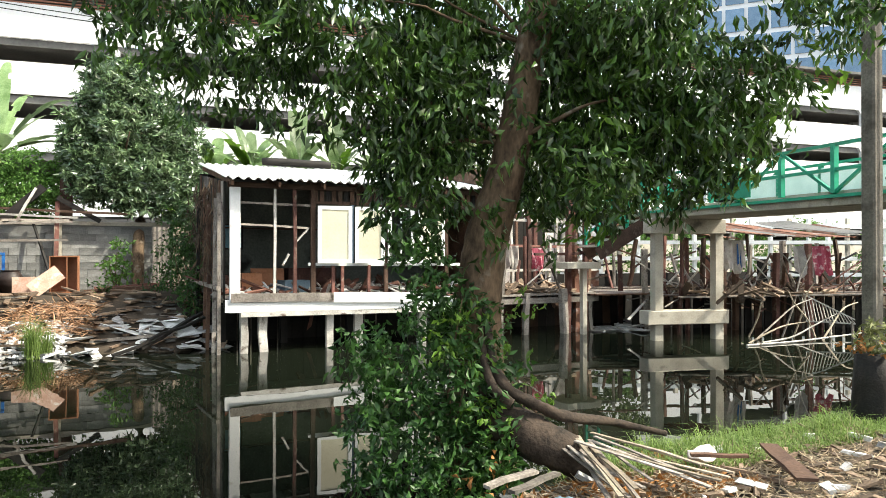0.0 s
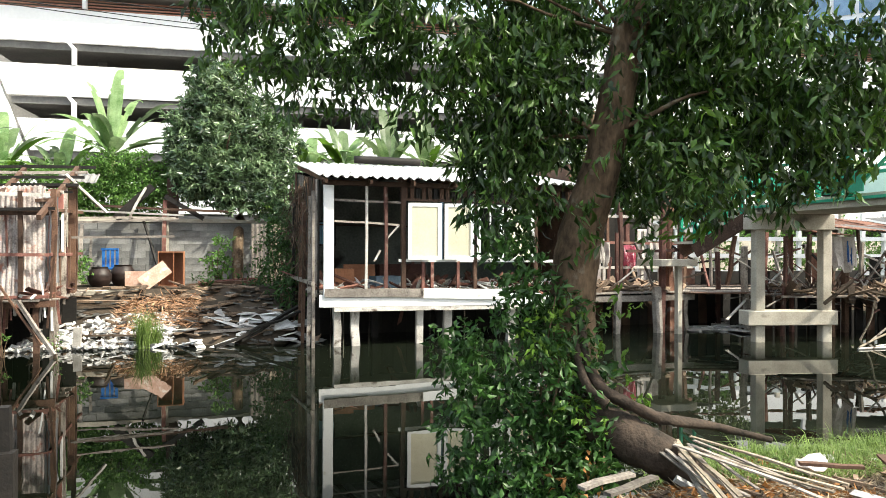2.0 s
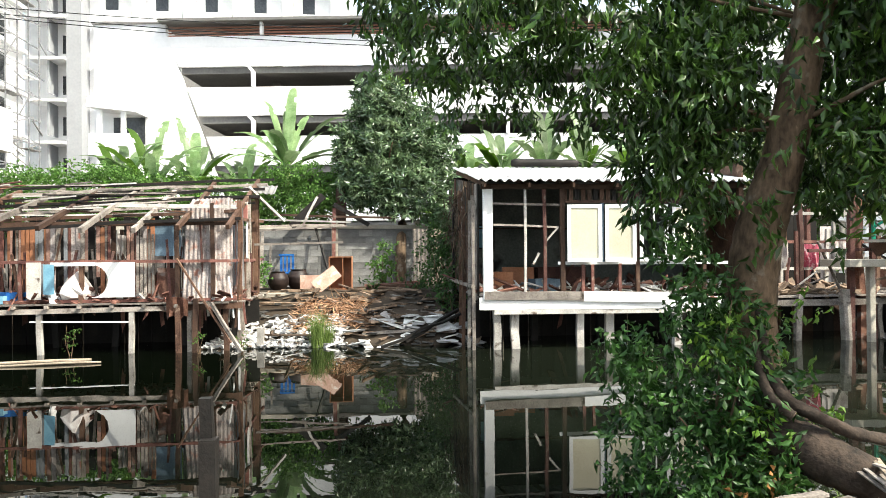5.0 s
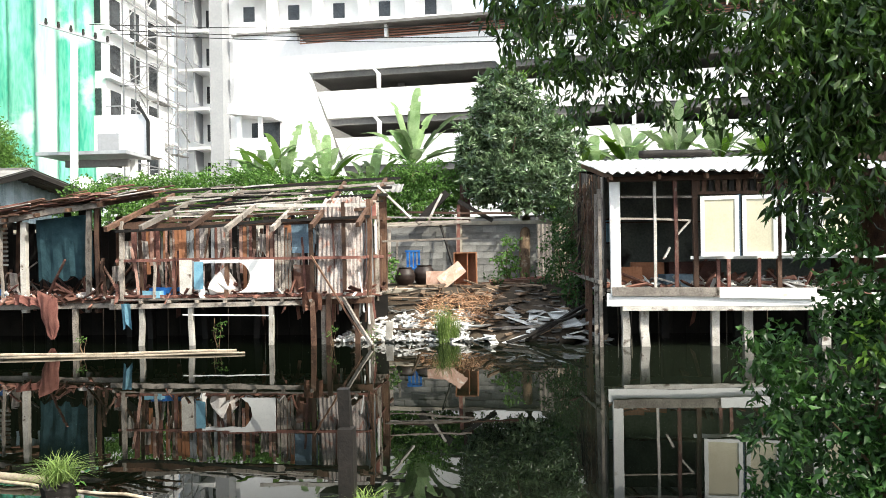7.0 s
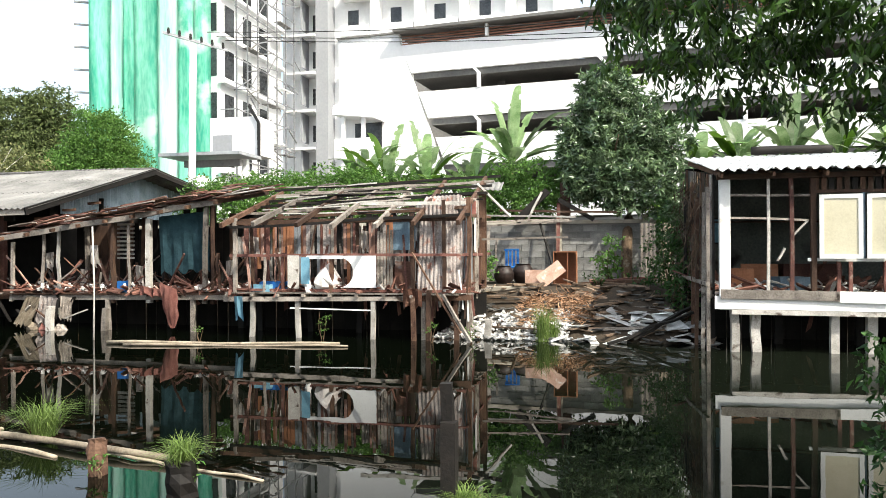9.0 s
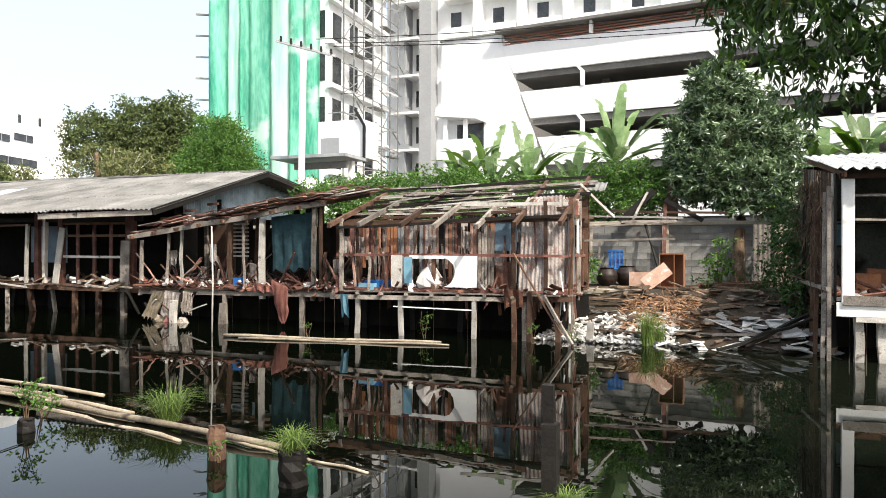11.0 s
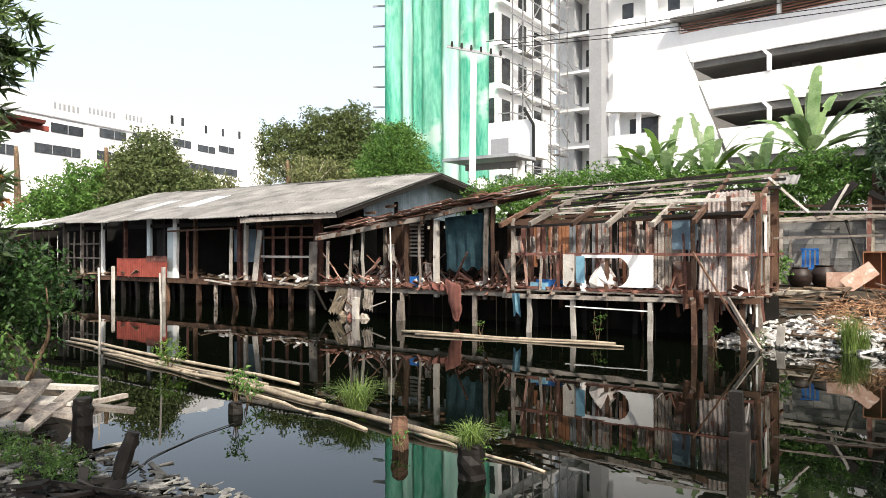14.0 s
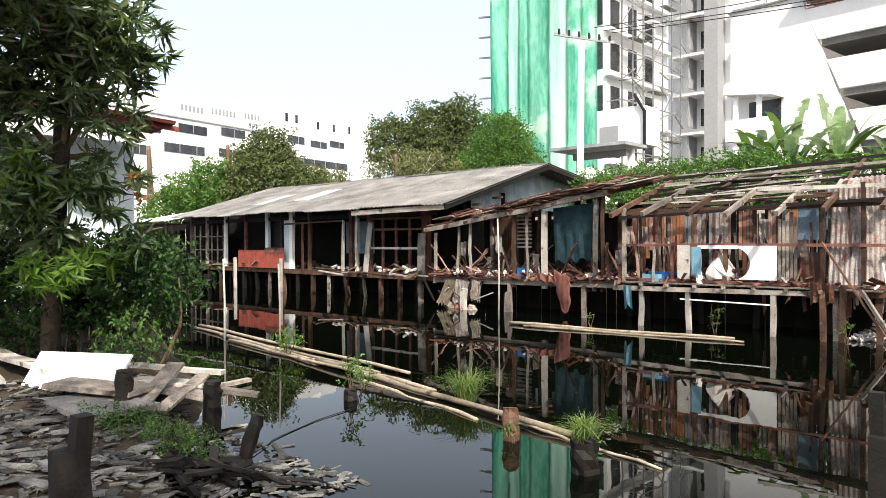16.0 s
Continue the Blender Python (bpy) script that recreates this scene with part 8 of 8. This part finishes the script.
old_post(-4.42, 5.32, -0.5, 0.3, 0.085, (-0.1, 0.1), WOOD_BROWN, "rotten brown post stump in the water")
old_post(-3.42, 5.0, -0.5, 0.3, 0.12, (0.0, 0), WOOD_DARK, "dark rotten post overgrown with grass")
old_post(-5.74, 3.06, -0.3, 0.45, 0.062, (0.12, 0.20), WOOD_DARK, "dark leaning post at the canal edge")
old_post(-7.0, 5.45, -0.5, 0.14, 0.09, (0.0, 0), WOOD_DARK, "dark sunken post under a shrub")
rope_pts = [(-5.82, 3.2, 0.03), (-6.05, 3.6, 0.01), (-6.21, 3.82, 0.008), (-6.4, 4.3, 0.006), (-6.5, 4.59, 0.008), (-6.6, 5.1, 0.01)]
solid("mooring_rope", tube(rope_pts, [0.005] * 6, 6, 0.1, 4), WOOD_DARK, "thin dark rope floating from a post", "rope", smooth=True)
tall = thing("split_post", (-1.29, 5.17, -0.5), "dark squared mooring post of two pieces", "post")
stick("lower_timber", (-1.29, 5.17, -0.5), (-1.29, 5.17, 0.66), 0.115, WOOD_DARK, tall, None, 0.006, 4)
stick("upper_timber", (-1.31, 5.22, 0.3), (-1.32, 5.22, 0.94), 0.085, WOOD_DARK, tall, None, 0.006, 3)


def water_plant(x, y, z, r, h, kind):
    if kind == "grass":
        return grass_tuft(x, y, z, 110, h, "drooping tuft of fresh grass growing on a post", r)
    p = thing("water_shrub", (x, y, z), "small green shrub sprouting from a sunken post", "shrub", "water plants")
    limbs(p, BARK, (x, y, z - 0.1), [(x - r * 0.5, y, z + h), (x + r * 0.6, y, z + h * 0.8), (x, y - r * 0.4, z + h * 0.7)], 0.012, 0.05, "stem")
    crown("foliage", p, LEAF_YOUNG if kind == "fresh" else LEAF_VINE, [((x, y, z + h * 0.6), (r, r * 0.8, h * 0.5))], 800, 7, 0.08, 0.055, 0.024, 0.2)
    return p


water_plant(-10.4, 6.9, 0.05, 0.32, 0.42, "fresh")
water_plant(-7.0, 5.45, 0.1, 0.2, 0.42, "vine")
water_plant(-7.4, 6.0, 0.05, 0.22, 0.3, "vine")
water_plant(-5.8, 6.25, 0.04, 0.13, 0.5, "grass")
water_plant(-3.42, 5.0, 0.24, 0.09, 0.3, "grass")
water_plant(-3.42, 5.0, 0.12, 0.16, 0.22, "vine")
water_plant(-4.4, 5.3, 0.02, 0.14, 0.16, "vine")
water_plant(-8.4, 13.5, 0.03, 0.10, 0.34, "vine")
water_plant(-6.1, 14.6, 0.0, 0.14, 0.6, "vine")
for x, y in ((-3.6, 14.5), (-2.8, 14.6)):
    water_plant(x, y, 0.0, 0.12, 0.45, "vine")
water_plant(-1.15, 5.1, 0.0, 0.1, 0.26, "grass")
water_plant(-1.0, 5.2, 0.0, 0.2, 0.16, "vine")

# ---------------------------------------------------------------- near bank, left: boards, slabs, stumps, slates
slab = thing("white_board", (-9.0, 3.0, 0.4), "large white board lying tilted on the bank", "board")
bm = bmesh.new()
m = Matrix.Translation((-8.3, 2.75, 0.56)) @ Matrix.Rotation(radians(30), 4, "Z") @ Matrix.Rotation(radians(48), 4, "X")
add_box(bm, (-0.6, -0.24, -0.015), (0.55, 0.24, 0.015), m)
part("panel", bm, WHITE_PAINT, slab)
for a, b, w, mat in (((-10.4, 2.5, 0.62), (-8.6, 2.6, 0.56), 0.2, WOOD_PALE), ((-10.2, 2.2, 0.58), (-8.4, 2.0, 0.55), 0.18, WOOD_PALE), ((-9.9, 1.9, 0.55), (-8.2, 1.7, 0.5), 0.16, WOOD_PALE), ((-9.2, 3.5, 0.45), (-8.0, 4.3, 0.38), 0.12, WOOD_PALE), ((-8.3, 3.4, 0.42), (-7.4, 4.4, 0.18), 0.14, WOOD_GREY), ((-7.9, 3.1, 0.45), (-7.0, 3.6, 0.34), 0.22, WOOD_GREY), ((-8.2, 2.5, 0.5), (-7.3, 3.0, 0.46), 0.4, WOOD_GREY), ((-8.65, 4.17, 0.10), (-8.86, 5.19, 0.05), 0.1, WOOD_GREY)):
    bm = bmesh.new()
    add_stick(bm, a, b, w, 0.05, 0.01, 4)
    solid("timber_plank", bm, mat, "old weathered plank lying on the slate bank", "plank", "planks by the white board")
for x, y, top, w in ((-4.42, 1.24, 0.82, 0.12), (-4.40, 1.34, 1.00, 0.10)):
    bm = bmesh.new()
    add_stick(bm, (x, y, 0.1), (x + 0.01, y, top), w, w * 0.9, 0.006, 4)
    solid("square_stump", bm, WOOD_DARK, "dark square-cut stump on the bank", "post", "square stumps")
old_post(-7.3, 2.8, 0.2, 0.70, 0.08, (0.03, 0), WOOD_DARK, "dark stump beside the boards")
old_post(-6.85, 3.5, 0.0, 0.55, 0.09, (0.02, 0), WOOD_DARK, "leaning dark stump at the water")
bm = bmesh.new()
lo = [bm.verts.new(p) for p in ((-7.99, 2.22, 0.36), (-7.84, 2.87, 0.36), (-6.87, 2.98, 0.36), (-6.84, 2.27, 0.36))]
hi = [bm.verts.new((v.co.x, v.co.y, v.co.z + 0.05)) for v in lo]
bm.faces.new(lo), bm.faces.new(hi)
for k in range(4):
    bm.faces.new((lo[k], lo[(k + 1) % 4], hi[(k + 1) % 4], hi[k]))
bmesh.ops.recalc_face_normals(bm, faces=bm.faces[:])
solid("grey_slab", bm, FIBRE, "flat grey cement sheet lying on the bank", "board")
bank_l = slope(-9.0, -4.6, 0.8, 3.6, 0.01)
scraps("bank_slate_chips", SCRAP_GREY, 1500, bank_l, 0.055, "grey slate-like chips covering the shaded bank", "rubble", 0.012, 0.14, None, 1.7)
scraps("bank_slates_large", SCRAP_GREY, 120, slope(-7.6, -4.8, 0.9, 2.6, 0.02), 0.14, "broken grey cement sheets on the shaded bank", "rubble", 0.018, 0.10, None, 1.8)
scraps("bank_splinters", SCRAP_GREY, 110, bank_l, 0.07, "grey wood splinters over the shaded bank", "debris", 0.015, 0.12, None, 4.5)
pile_at = lambda: (U(-6.25, -5.3), U(2.35, 2.85), max(0.05, 0.16 - 0.2 * abs(rnd.gauss(0, 0.5))))
scraps("plank_pile", WOOD_DARK, 42, pile_at, 0.09, "heap of dark wet planks at the water's edge", "debris", 0.03, 0.22, None, 4.6)
for k in range(3):
    bm = bmesh.new()
    a = Vector((-5.35 + 0.05 * k, 2.93 + 0.05 * k, 0.02))
    add_tube(bm, *smooth_path([a, a + Vector((0.14, 0.10, 0.05 - 0.03 * k)), a + Vector((0.32, 0.16 + 0.06 * k, 0.01)), a + Vector((0.52, 0.3, 0.0))], [0.022, 0.020, 0.015, 0.008], 4), 6, 0.1)
    solid("driftwood", bm, WOOD_DARK, "dark branch floating by the bank", "branch", "driftwood by the bank")
solid("root_mound", crumple(-5.72, 3.08, 0.02, 0.13, 0.6, 31), WOOD_DARK, "dark muddy root mound round a post", "mound")
for a, b, w in (((-7.25, 2.95, 0.34), (-7.7, 3.55, 0.62), 0.20), ((-7.05, 3.05, 0.28), (-7.45, 3.75, 0.5), 0.16), ((-8.0, 3.2, 0.45), (-7.3, 3.7, 0.42), 0.26)):
    bm = bmesh.new()
    add_stick(bm, a, b, w, 0.03, 0.008, 4)
    solid("timber_plank", bm, WOOD_GREY if w < 0.22 else WOOD_PALE, "grey plank leaning on the littered bank", "plank", "leaning planks on the bank")
scraps("floating_scraps", SCRAP_GREY, 34, lambda: (U(-7.2, -4.6), U(2.9, 3.9), -0.005), 0.08, "dark scraps floating by the bank", "debris", 0.015, 0.05, None, 2.0)
weed = thing("bank_weeds", (-6.8, 2.9, 0.3), "low green weeds between the slates", "weeds")
crown("foliage", weed, LEAF_WEED, [((-6.7, 2.6, 0.30), (0.5, 0.35, 0.13)), ((-6.2, 2.8, 0.20), (0.45, 0.3, 0.15)), ((-7.0, 2.5, 0.36), (0.35, 0.3, 0.10)), ((-6.0, 2.9, 0.16), (0.3, 0.22, 0.13))], 1900, 9, 0.06, 0.036, 0.014, -0.2)
shr = thing("waterside_shrub", (-8.4, 3.7, 0.4), "fresh green shrub beside the boards", "shrub")
crown("foliage", shr, LEAF_WEED, [((-8.75, 3.35, 0.75), (0.32, 0.26, 0.3))], 150, 9, 0.1, 0.08, 0.03, 0.2)

# ---------------------------------------------------------------- blocks of the garden wall
blk = box((-0.195, -0.02, -0.09), (0.195, 0.03, 0.09))
blk_me = bpy.data.meshes.new("block")
blk.to_mesh(blk_me)
blk.free()
blk_me.materials.append(BLOCK)
for r in range(9):
    for k in range(16):
        x = -4.0 + 0.4 * k + (0.2 if r % 2 else 0)
        ob = new("block", blk_me)
        ob.parent = tw
        ob.location = Vector((x, 21.0 + U(-0.004, 0.004), 1.05 + r * 0.19)) - ORIGIN[tw.name]
